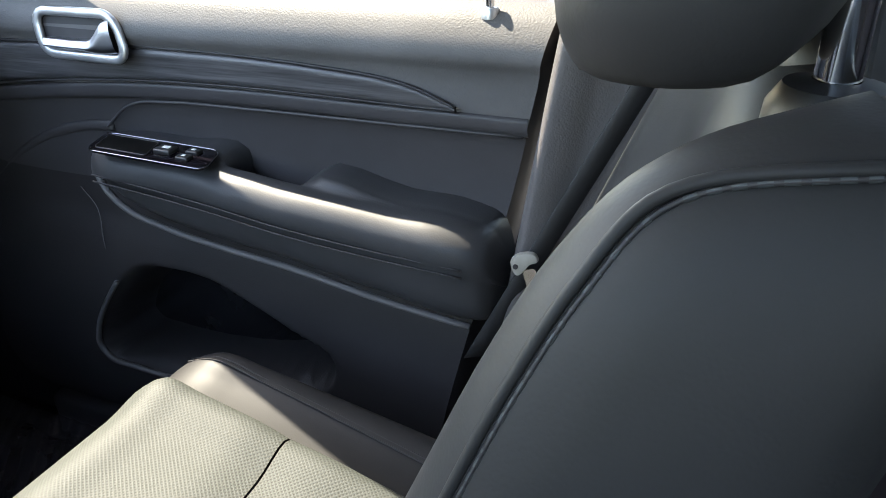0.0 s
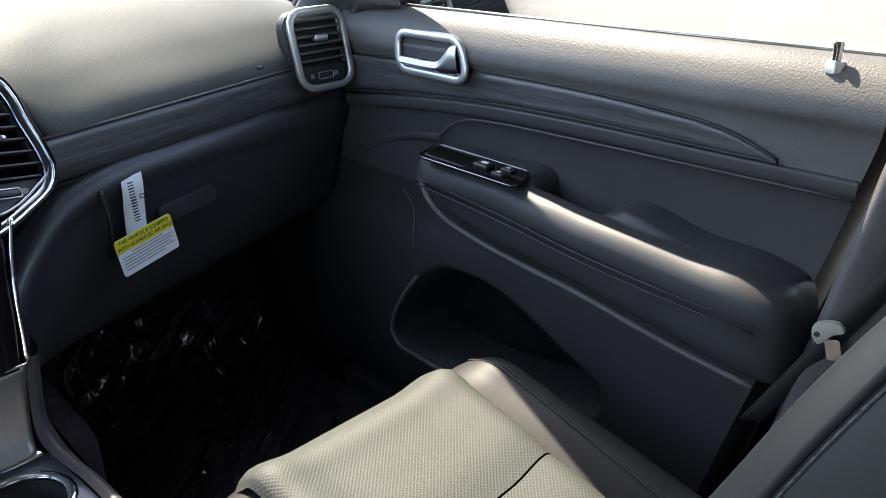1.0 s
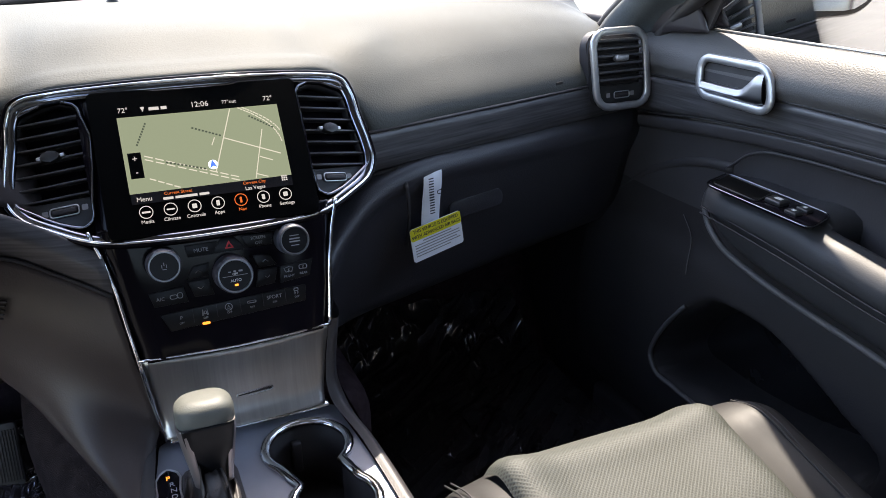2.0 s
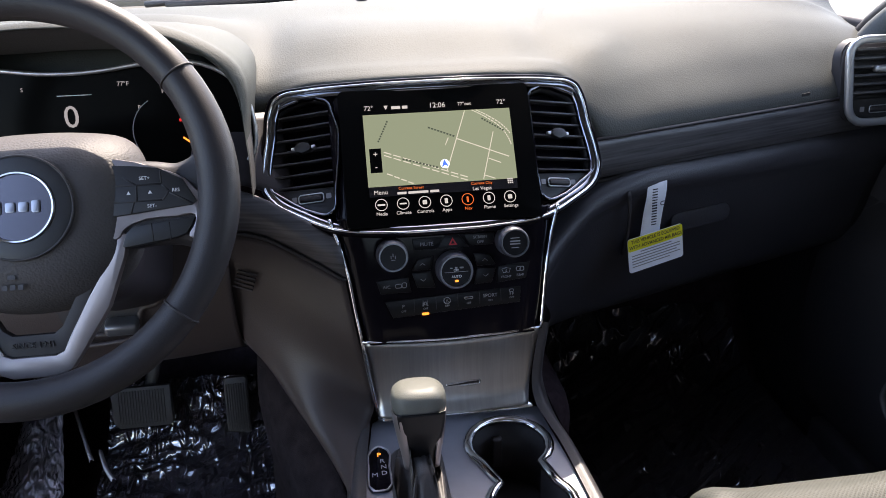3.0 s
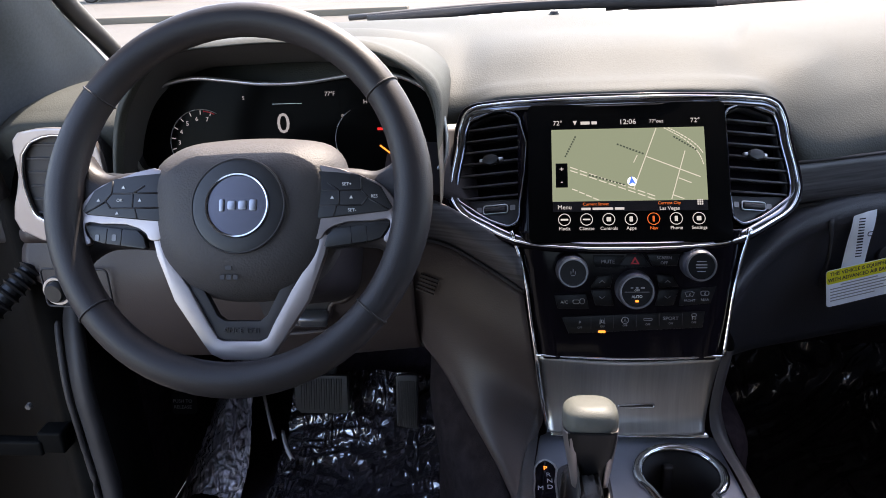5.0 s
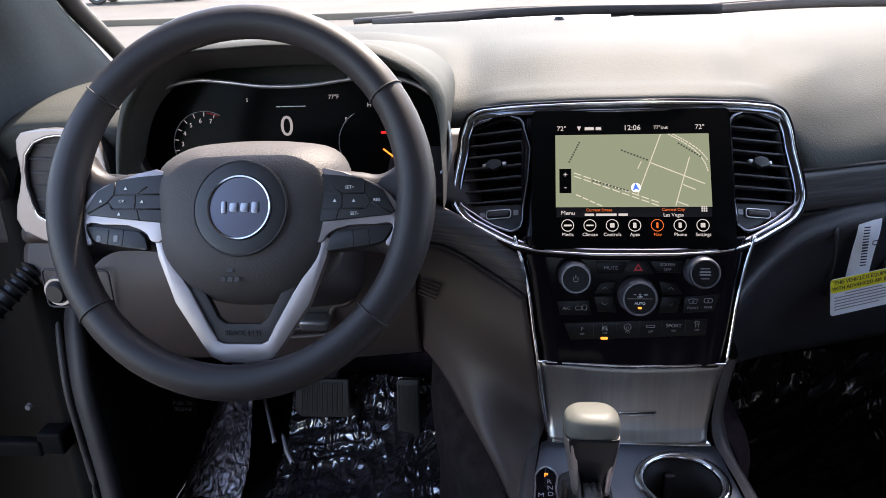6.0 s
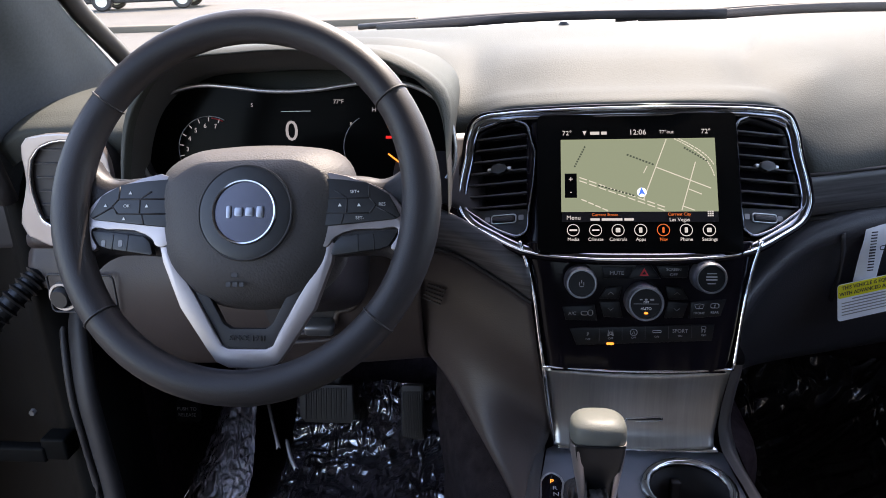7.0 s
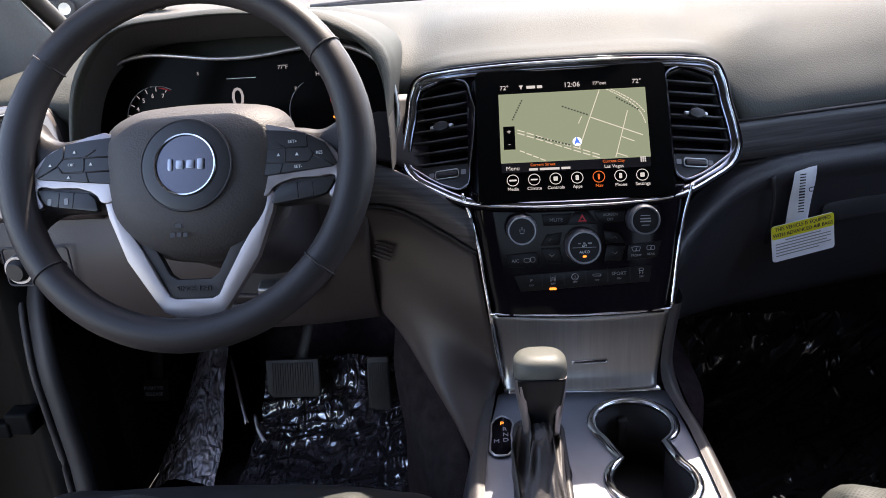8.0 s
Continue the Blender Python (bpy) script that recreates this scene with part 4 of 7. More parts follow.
low_mesh = grid("lower_panel", [[(x + (0.012 if k == 0 else 0), 0.53 + (rear_y(z) - 0.53) * k, z) for x, z in prof[13:]] for k in (0, 0.15, 0.27, 0.4, 0.52, 0.65, 0.77, 0.88, 1.0)], M_LOWDOOR, 16, 20)
for v in low_mesh.vertices:
    if -0.18 < v.co.y < 0.31 and 0.21 < v.co.z < 0.45:
        v.co.x += 0.150 * ramp(0.0, 0.016 + 0.040 * ramp(0.30, 0.40, v.co.z), pocket_depth(v.co.y, v.co.z))
part("lower_panel", low_mesh, door, "black hard plastic lower door panel with a sunken map pocket")
part("crease", sweep("crease", spline([(0.7375, 0.290, 0.512), (0.7300, 0.258, 0.484), (0.7115, 0.240, 0.445), (0.708, 0.236, 0.432)], 5), M_PILLAR, 0.0007, closed=False, k=5), door)
part("front_sweep", sweep("front_sweep", spline([(0.752, 0.47, 0.505), (0.749, 0.40, 0.553), (0.748, 0.325, 0.588), (0.747, 0.258, 0.606), (0.746, 0.205, 0.611)], 6), M_VINYL, 0.0065, 0.008, closed=False), door)
part("pocket_rim", sweep("pocket_rim", spline([(0.699, 0.22, 0.385), (0.6955, 0.252, 0.34), (0.694, 0.274, 0.30), (0.694, 0.282, 0.265), (0.694, 0.265, 0.243), (0.694, 0.22, 0.238), (0.694, 0.13, 0.235), (0.694, 0.0, 0.237), (0.696, -0.12, 0.25)], 5), M_DOOR, 0.0035, 0.005, closed=False, up=(1, 0, 0)), door)
# sail panel, tweeter, mirror
part("sail_panel", grid("sail_panel", [[(0.752, 0.46, 0.775), (0.745, 0.47, 0.86), (0.735, 0.44, 0.93)], [(0.738, 0.36, 0.792), (0.735, 0.37, 0.85), (0.733, 0.39, 0.90)], [(0.748, 0.292, 0.797), (0.746, 0.305, 0.82), (0.742, 0.35, 0.86)]], M_PLASTIC, 5, 5, thick=0.004), door, "black corner panel with a tweeter")
TW = frame_of((0.736, 0.40, 0.846), (0, -1, 0), (0.1, 0, 1))
part("tweeter", lathe("tweeter", [(0, 0.004), (0.012, 0.004), (0.014, 0.008), (0.018, 0.008), (0.020, 0)], TW, M_SATIN), door)
# satin silver line put in for the glare along the foot of the glass
part("glass_glare", sweep("glass_glare", [(0.766, 0.30, 0.800), (0.766, 0.0, 0.799), (0.766, -0.40, 0.798)], M_SATIN, 0.0018, closed=False), door)
part("window_frame", sweep("window_frame", spline([(0.765, 0.33, 0.795), (0.752, 0.28, 0.87), (0.735, 0.16, 0.96), (0.70, -0.06, 1.12), (0.665, -0.28, 1.28), (0.645, -0.40, 1.33), (0.66, -0.43, 1.25), (0.71, -0.43, 1.05), (0.765, -0.42, 0.80)], 5), M_RUBBER, 0.010, 0.014, closed=False), door)
mir = thing("door_mirror", (0.95, 0.33, 0.8), "dark bodied door mirror outside the passenger window", "mirror")
MR = frame_of((0.965, 0.31, 0.885), (0.88, -0.47, 0), (0, 0.03, 1))
part("shell", grid("shell", [[MR @ Vector((a * s, b * s, w)) for a, b in rounded(0.20, 0.15, 0.05)] for s, w in ((0.98, 0.004), (1.04, -0.01), (1.03, -0.04), (0.8, -0.075), (0.3, -0.09))], M_JAMB, 2, 3, close=True), mir)
M_MIRROR = mat("mirror_glass", (0.9, 0.9, 0.9), 0.02, 1.0)
part("mirror_glass", plate("mirror_glass", rounded(0.185, 0.135, 0.045), MR, 0.004, M_MIRROR, z=0.004), mir)
part("mirror_foot", sweep("mirror_foot", [(0.77, 0.40, 0.83), (0.83, 0.38, 0.83), (0.90, 0.355, 0.84)], M_JAMB, 0.035, 0.03, closed=False), mir)

# ---- passenger side pillar and belt ----
rows = []
for z in (0.10, 0.30, 0.45, 0.6, 0.75, 0.9, 1.05, 1.2, 1.35):
    f, o = -0.372 - 0.17 * (z - 0.444), -0.26 * max(0, z - 0.9)
    rows.append([(0.80 + o, f, z), (0.74 + o, f, z), (0.704 + o, f - 0.002, z), (0.691 + o, f - 0.010, z), (0.694 + o, f - 0.024, z), (0.710 + o, f - 0.05, z), (0.728 + o, -0.62 - 0.2 * (z - 0.3), z), (0.76 + o, -0.66 - 0.2 * (z - 0.3), z)])
solo("pillar_b_right", grid("pillar_b_right", rows, M_PILLAR, 4, 4), "grey grained centre pillar trim", "pillar", "structure")
belt = thing("seat_belt", (0.69, -0.43, 0.5), "black seat belt hanging on the pillar with its grey tongue", "seat belt")
part("webbing", grid("webbing", [[(0.697 - 0.10 * max(0, z - 0.8), -0.441 - 0.494 * (z - 0.57), z), (0.684 - 0.10 * max(0, z - 0.8), -0.420 - 0.494 * (z - 0.57), z)] for z in (0.40, 0.5, 0.57, 0.68, 0.80, 0.95)], M_WEB, 2, 4, thick=0.0015), belt)
BK = frame_of((0.682, -0.408, 0.543), (0.15, -1, 0.3), (0, 0.3, 1))
M_TONGUE = mat("pale_grey_tongue_plastic", (0.30, 0.28, 0.24), 0.45)
vary(M_TONGUE, (0.30, 0.28, 0.24), 0.1, 60)
part("tongue", plate("tongue", [(0.66 * u, 0.66 * v) for u, v in ((-0.022, -0.008), (-0.018, 0.010), (0.004, 0.016), (0.022, 0.010), (0.024, -0.002), (0.008, -0.006), (-0.004, -0.016), (-0.016, -0.020))], BK, 0.007, M_TONGUE, 0.0025, n=3), belt, "grey plastic belt tongue")
part("tongue_hole", lathe("tongue_hole", [(0, 0.0012), (0.0028, 0.0012), (0.0028, 0)], at(BK, -0.009, -0.002, 0.007), M_DARK, 12), belt)
part("tongue_blade", plate("tongue_blade", rounded(0.014, 0.022, 0.003), at(BK, 0.003, -0.020, 0.002), 0.002, M_CHROME), belt)

# ---- seats ----
def seat(side, recline, y0, zc, label, taper, top):
    """A front seat: cushion, cloth insert, backrest, headrest on two posts."""
    cx = 0.37 * side
    s = thing("car_seat", (cx, -0.25, 0.03), label, "car seat", "front seats")
    dxs = (-0.220, -0.224, -0.220, -0.208, -0.190, -0.165, -0.12, 0, 0.12, 0.165, 0.190, 0.208, 0.220, 0.224, 0.220)
    def fall(y):
        """The cushion tilts down towards its rear."""
        return 0.21 * max(0, -y - 0.05)

    drop = (0.22, 0.10, 0.022, 0.002, 0.000, 0.009, 0.014, 0.016, 0.014, 0.009, 0.000, 0.002, 0.022, 0.10, 0.22)
    rows = []
    for y, z, k in ((0.005, 0.20, 0.3), (0.016, 0.29, 0.3), (0.016, 0.350, 0.35), (0.002, 0.384, 0.5), (-0.020, 0.401, 0.75), (-0.055, 0.414, 0.95), (-0.12, 0.421, 1), (-0.25, 0.425, 1), (-0.38, 0.428, 1), (-0.50, 0.432, 1)):
        z -= fall(y)
        rows.append([(cx + d, y + (0.025 if side < 0 else 0) - (0.048 if d * side < 0 else 0.028) * (abs(d) / 0.22) ** 3 * (y > -0.1), max(0.16, z - h * (k if abs(d) < 0.195 else 1)) if abs(d) < 0.2195 else min(z - h, 0.42)) for d, h in zip(dxs, drop)])
    part("cushion", grid("cushion", rows, M_LEATHER, 4, 4), s, "black leather cushion with raised bolsters")

    def ins(y_a, y_b, front):
        r = []
        n = 6
        for i in range(n):
            y = y_a + (y_b - y_a) * i / (n - 1)
            e = -0.0035 if i in (0, n - 1) else 0.0
            w = 0.148 - 0.06 * max(0, -y)
            zz = 0.415 - fall(y) + 0.010 * min(1, max(0, -y) / 0.2) + e - (0.014 if front and i == 0 else 0)
            r.append([(cx + w * q, y - (0.012 * q * q if front and i == 0 else 0), zz - 0.010 * (1 - q * q) - (0.010 if abs(q) > 0.99 else 0)) for q in (-1, -0.95, -0.5, 0, 0.5, 0.95, 1)])
        return r
    part("insert", grid("insert", ins(-0.010, -0.212, True), M_CLOTH, 5, 5), s, "grey perforated cloth insert")
    part("insert", grid("insert", ins(-0.2145, -0.45, False), M_CLOTH, 5, 5), s, "grey perforated cloth insert")
    for q in (-1, 1):
        for o in (0.0, 0.007):
            p = spline([(cx + q * (0.192 + o - 0.06 * -y), y, z - fall(y) - o * 0.12) for y, z in ((-0.030, 0.3985), (-0.07, 0.4175), (-0.15, 0.4225), (-0.3, 0.4240), (-0.45, 0.424))], 6)
            part("seam", stitches("seam", p, 0.0042, 0.0008), s)
            part("seam_groove", sweep("seam_groove", [v + Vector((0, 0, -0.0004)) for v in p], M_DARK, 0.0010, closed=False, k=6), s)
    # backrest, section by section up the recline
    rings = []
    for z, hw, d, k, back in ((0.36, 0.20, 0.09, 0.6, 0), (0.42, 0.235, 0.11, 1, 0), (0.52, 0.245, 0.12, 1, 0), (0.64, 0.243, 0.12, 1, 0), (0.74, 0.232 - taper * 0.35, 0.115, 0.9, 0), (top - 0.074, 0.222 - taper * 0.8, 0.108, 0.7, 0), (top - 0.044, 0.214 - taper, 0.10, 0.6, 0.003), (top - 0.021, 0.204 - taper, 0.088, 0.5, 0.011), (top - 0.009, 0.195 - taper, 0.072, 0.4, 0.024), (top - 0.002, 0.184 - taper, 0.05, 0.3, 0.042), (top, 0.165 - taper, 0.03, 0.2, 0.058)):
        yb = y0 - recline * (z - 0.42) - back
        dip = 0.036 * max(0, (z - 0.74) / (top - 0.74))
        ring = []
        for a, b in ((-1.0, -0.45), (-0.97, -0.05), (-0.90, 0.05), (-0.78, 0.02), (-0.62, -0.26 * k - 0.04), (-0.3, -0.40 * k), (0, -0.42 * k), (0.3, -0.40 * k), (0.62, -0.26 * k - 0.04), (0.78, 0.02), (0.90, 0.05), (0.97, -0.05), (1.0, -0.45), (0.96, -0.9), (0.6, -1.05), (0, -1.08), (-0.6, -1.05), (-0.96, -0.9)):
            ring.append((cx + a * (hw - ((0.022 if side < 0 else -0.006) if a * side > 0 else 0)), yb + b * d, z - dip * max(0, 1 - (a / 0.85) ** 2)))
        rings.append(ring)
    part("backrest", grid("backrest", rings, M_LEATHER, 3, 4, close=True), s, "black leather backrest with stitched bolsters")
    for q, i, j, e in ((-1, 1, 0, 17), (1, 11, 12, 13)):
        v = spline([Vector(r[i]).lerp(Vector(r[j]), 0.12) + Vector((q * 0.0008, 0.0008, 0.0004)) for r in rings[1:-3]] + [Vector(rings[-3][j]) + Vector((q * 0.001, 0, 0.001)), Vector(rings[-3][e]) + Vector((q * 0.001, 0, 0.001))], 8)
        part("seam", stitches("seam", v, 0.0058, 0.0011, M_SEAT_THREAD), s)
        part("seam_groove", sweep("seam_groove", v, M_DARK, 0.0009, closed=False, k=6), s)
        part("piping", sweep("piping", [w + Vector((-q * 0.0014, 0.0030, 0.0014)) for w in v], M_LEATHER, 0.0020, closed=False), s)
    yh = y0 - recline * (top - 0.42) - 0.030
    for q in (-1, 1):
        m = Matrix.Translation((cx + q * 0.062, yh - 0.022, top - 0.040)) @ Matrix.Rotation(recline * 0.05, 4, "X")
        post = part("headrest_post", lathe("headrest_post", [(0.0085, 0), (0.0085, 0.16)], m, M_CHROME, 20), s, "chrome headrest post")
        part("collar", lathe("collar", [(0.009, 0.022), (0.019, 0.020), (0.024, 0.012), (0.025, 0.0)], m, M_BUTTON, 24), post)
    hr = []
    for z, k, dy in ((-0.075, 0.35, 0.012), (-0.070, 0.72, 0.012), (-0.055, 0.92, 0.008), (-0.02, 1, 0), (0.03, 1, -0.006), (0.07, 0.95, -0.016), (0.09, 0.75, -0.024), (0.098, 0.3, -0.03)):
        hr.append([(cx + a * 0.128 * (0.6 + 0.4 * k), yh + 0.024 + b * 0.056 * k + dy, top + 0.058 + z) for a, b in ((-1, 0), (-0.93, 0.62), (-0.6, 1), (0, 1.06), (0.6, 1), (0.93, 0.62), (1, 0), (0.93, -0.6), (0.6, -0.9), (0, -1), (-0.6, -0.9), (-0.93, -0.6))])
    part("headrest", grid("headrest", hr, M_LEATHER, 4, 4, close=True), s, "black leather headrest")
    for q, i, j in ((-1, 1, 2), (1, 5, 4)):
        part("seam", stitches("seam", spline([Vector(r[i]).lerp(Vector(r[j]), 0.35) + Vector((q * 0.001, 0.001, -0.001)) for r in hr[1:7]], 6), 0.0046, 0.0012), s)
    part("seat_base", box("seat_base", (0.40, 0.46, 0.16), Matrix.Translation((cx, -0.26, 0.11)), M_DARK, 0.02), s)
    return s


seat(1, 0.42, -0.404, 0.40, "black leather passenger seat with grey perforated cloth insert", 0.0, 0.866)
seat(-1, 0.36, -0.40, 0.40, "black leather driver seat with grey perforated cloth insert", 0.075, 0.86)

M_GREYTAB = mat("grey_vent_tab", (0.16, 0.16, 0.17), 0.30, 0.7)

# ---- centre stack ----
stack = thing("centre_stack", (0, 0.15, 0.43), "gloss black centre stack with touch screen, vents and knobs", "centre stack")
P1 = frame_of((0, 0.1875, 0.7073), (1, 0, 0), (0, 0.0875, 0.1315))


def bend(u, v, w=0.0):
    """The upper fascia bows back towards its ends."""
    return P1 @ Vector((u - 0.004, v, w - 1.05 * u * u))


half = [(0.0, 0.104), (0.09, 0.106), (0.150, 0.1085), (0.169, 0.1080), (0.1795, 0.1030), (0.1855, 0.091), (0.190, 0.060), (0.1970, 0.020), (0.1975, 0.004), (0.190, -0.015), (0.157, -0.041), (0.122, -0.060), (0.06, -0.071), (0.0, -0.073)]
loop = half + [(-a, b) for a, b in half[-2:0:-1]]
smooth_loop = [(v.x, v.y) for v in spline([(a, b, 0) for a, b in loop], 4, True)]
upn = P1.to_3x3() @ Vector((0, 0, 1))
part("chrome_frame", sweep("chrome_frame", [bend(a * 0.984, b * 0.972, 0.004) for a, b in smooth_loop], M_CHROME, 0.0020, 0.0032, up=upn), stack, "bright chrome frame round screen and vents")
part("outer_edge", sweep("outer_edge", [bend(a, b, 0.001) for a, b in smooth_loop], M_GLOSS, 0.0028, 0.0055, up=upn), stack, "thin gloss black edge outside the chrome")
part("frame_body", sweep("frame_body", [bend(a * 0.964, b * 0.940 + 0.0005, -0.0015) for a, b in smooth_loop], M_SMOKE, 0.0062, 0.005, up=upn, power=0.8), stack, "smoked chrome band inside the bright frame")


def v_top(u):
    u = abs(u)
    return 0.106 if u < 0.165 else 0.106 - (u - 0.165) ** 1.4 * 7.0


def v_low(u):
    u = abs(u)
    return -0.072 + 0.004 * (u / 0.06) ** 2 if u < 0.06 else (-0.068 + (u - 0.06) * 0.17 if u < 0.12 else -0.058 + (u - 0.12) * 0.62)


part("fascia", grid("fascia", [[bend(u, v_low(u) * (1 - k) + v_top(u) * k, -0.006) for k in (0, 0.25, 0.5, 0.75, 1)] for u in (-0.116, -0.06, 0, 0.06, 0.116)], M_GLOSS, 3, 3, thick=0.003), stack, "gloss black fascia")
for s in (-1, 1):
    part("vent_backing", grid("vent_backing", [[bend(s * u, v_low(u) * (1 - k) + v_top(u) * k, -0.026) for k in (0, 0.25, 0.5, 0.75, 1)] for u in (0.112, 0.14, 0.17, 0.192)], M_GLOSS, 3, 3, thick=0.003), stack)
# the two centre vents
for s in (-1, 1):
    o = bend(0.152 * s, 0.030, -0.006)
    VM = frame_of(o, P1.to_3x3() @ Vector((1, 0, -0.30 * s)), P1.to_3x3() @ Vector((0, 1, 0)))
    out = [(-0.040 * s, 0.057), (-0.036 * s, 0.0625), (0.012 * s, 0.0640), (0.0215 * s, 0.060), (0.0265 * s, 0.049), (0.0345 * s, 0.003), (0.0390 * s, -0.019), (0.0365 * s, -0.030), (0.018 * s, -0.046), (-0.018 * s, -0.067), (-0.028 * s, -0.0695), (-0.038 * s, -0.064), (-0.0405 * s, -0.045)]
    out = [(v.x, v.y) for v in spline([(a, b, 0) for a, b in out], 3, True)]
    v = part("centre_vent", sweep("centre_vent", [VM @ Vector((a, b, 0.002)) for a, b in out], M_SMOKE, 0.0024, 0.005, up=VM.to_3x3() @ Vector((0, 0, 1))), stack, "gloss black air vent with chrome edge")
    part("throat", plate("throat", out, VM, 0.002, M_DARK, z=-0.022), v)
    part("throat_wall", grid("throat_wall", [[VM @ Vector((a, b, w)) for a, b in out[::3]] for w in (0.0, -0.022)], M_DARK, 2, 1, close=True, thick=0.001), v)
    for i in range(7):
        b = 0.0525 - 0.0139 * i
        wl_, wr_ = -0.0385, 0.0245 + 0.0130 * (0.0525 - b) / 0.083
        c = (wl_ + wr_) / 2 * s
        part("slat", box("slat", (wr_ - wl_, 0.0023, 0.018), at(VM, c, b, -0.007) @ Matrix.Rotation(radians(11), 4, "X"), M_VENT, 0.0009, 2), v)
    tab = part("tab", plate("tab", [(-0.010, -0.001), (-0.007, 0.0042), (0.007, 0.0042), (0.010, -0.001), (0.008, -0.0042), (-0.008, -0.0042)], at(VM, -0.006 * s, 0.011, 0.001), 0.007, M_BUTTON, 0.002, n=2), v, "black vent tab with silver ends")
    for d in (-0.0115, 0.0115):
        part("tab_end", box("tab_end", (0.006, 0.0040, 0.005), at(VM, -0.006 * s + d, 0.011, 0.003), M_SATIN, 0.0014, 2), tab)
    low = [(-0.039 * s, -0.037), (0.036 * s, -0.034), (0.018 * s, -0.045), (-0.018 * s, -0.066), (-0.028 * s, -0.0685), (-0.037 * s, -0.063)]
    part("lower_plate", plate("lower_plate", low, VM, 0.006, M_BUTTON, 0.001, z=-0.008), v)
    part("thumb_wheel_ring", sweep("thumb_wheel_ring", [VM @ Vector((a - 0.010 * s, b - 0.0475, 0.0)) for a, b in rounded(0.029, 0.0095, 0.003)], M_SATIN, 0.0008), v)
    part("thumb_wheel", box("thumb_wheel", (0.026, 0.0065, 0.006), at(VM, -0.010 * s, -0.0475, -0.001), M_DARK, 0.002), v)
    for d in (-0.020, 0.020):
        part("symbol", plate("symbol", rounded(0.006, 0.006, 0.001, 2), at(VM, -0.010 * s + d, -0.0465, -0.0018), 0.0004, M_DIMPRINT), v)

# the touch screen
screen = part("touch_screen", plate("touch_screen", rounded(0.216, 0.158, 0.006, cx=-0.001, cy=0.017), P1, 0.010, M_LCD, 0.001, z=-0.010), stack, "lit touch screen with a road map")
Z1 = 0.0006


def ui(name, outline, material, lift=0.0):
    return part(name, plate(name, outline, P1, 0.0003, material, z=Z1 + lift), screen)


def rect(a, b, c, d):
    return [(a, b), (c, b), (c, d), (a, d)]


ML, MR_, MB, MT = -0.083, 0.083, -0.017, 0.066
part("map", plate("map", rect(ML, MB, MR_, MT), P1, 0.0003, M_MAP, z=Z1), screen, "pale olive road map with white roads")


def road(name, p, q, w, material=None, lift=0.0004):
    """A strip on the map, cut off at the map's edge."""
    p, q = Vector(p), Vector(q)
    d = (q - p).normalized()
    s = Vector((-d.y, d.x)) * w / 2
    ui(name, [tuple(p + s), tuple(p - s), tuple(q - s), tuple(q + s)], material or M_ROAD, lift)


def m2(px, py):
    """Place on the map, in thousandths of its width and height from its top left corner."""
    return (ML + (MR_ - ML) * px / 1000, MT - (MT - MB) * py / 1000)


for a, b, w in (((690, 8), (530, 840), 0.0011), ((620, 400), (960, 690), 0.0011), ((870, 330), (770, 985), 0.0010), ((560, 380), (535, 480), 0.0010), ((820, 700), (900, 770), 0.0010), ((780, 930), (850, 985), 0.0010)):
    road("road", m2(*a), m2(*b), w)
for o in (0, 45):
    for i in range(9):
        a = (120 + 62 * i, 530 + o + 47 * i)
        if a[0] < 640 and a[1] + 30 < 985:
            road("road_dash", m2(*a), m2(a[0] + 48, a[1] + 36), 0.0011)
curve = spline([(740, 5, 0), (820, 100, 0), (920, 260, 0), (965, 400, 0), (990, 560, 0)], 5)
for o in (0, 28):
    for i in range(0, len(curve) - 1):
        a, b = curve[i], curve[i].lerp(curve[i + 1], 0.78)
        if a.x + o < 985 and b.x + o < 992:
            road("road_dash", m2(a.x + o, a.y), m2(b.x + o, b.y), 0.0011)
for i in range(4):
    road("road_dash", m2(130 + 45 * i, 830 + 42 * i), m2(165 + 45 * i, 860 + 42 * i), 0.0012)
for a, b, n in (((160, 100), (85, 400), 9), ((430, 220), (610, 370), 9), ((800, 130), (950, 330), 9), ((240, 640), (480, 790), 11)):
    for i in range(n):
        k = i / n
        x, y = a[0] + (b[0] - a[0]) * k, a[1] + (b[1] - a[1]) * k
        k2 = (i + 0.6) / n
        road("name_bar", m2(x, y), m2(a[0] + (b[0] - a[0]) * k2, a[1] + (b[1] - a[1]) * k2), 0.0019, M_MAPINK, 0.0005)
ui("cursor_disc", [(m2(520, 740)[0] + 0.0052 * math.cos(k * 0.4), m2(520, 740)[1] + 0.0052 * math.sin(k * 0.4)) for k in range(16)], shining("map_halo", (0.55, 0.65, 0.75), 0.3), 0.0006)
ui("cursor_arrow", [(m2(520, 740)[0] - 0.0038, m2(520, 740)[1] - 0.004), (m2(520, 740)[0], m2(520, 740)[1] - 0.0015), (m2(520, 740)[0] + 0.004, m2(520, 740)[1] - 0.0035), (m2(520, 740)[0] - 0.0005, m2(520, 740)[1] + 0.0055)], M_UIBLUE, 0.0010)
ui("zoom_box", rect(-0.0790, -0.0012, -0.0660, 0.0265), M_LCD, 0.0006)
for v, t in ((0.0195, "+"), (0.0055, "-")):
    part("zoom_mark", letters("zoom_mark", t, 0.009, at(P1, -0.0725, v, Z1 + 0.0012), M_UI), screen)
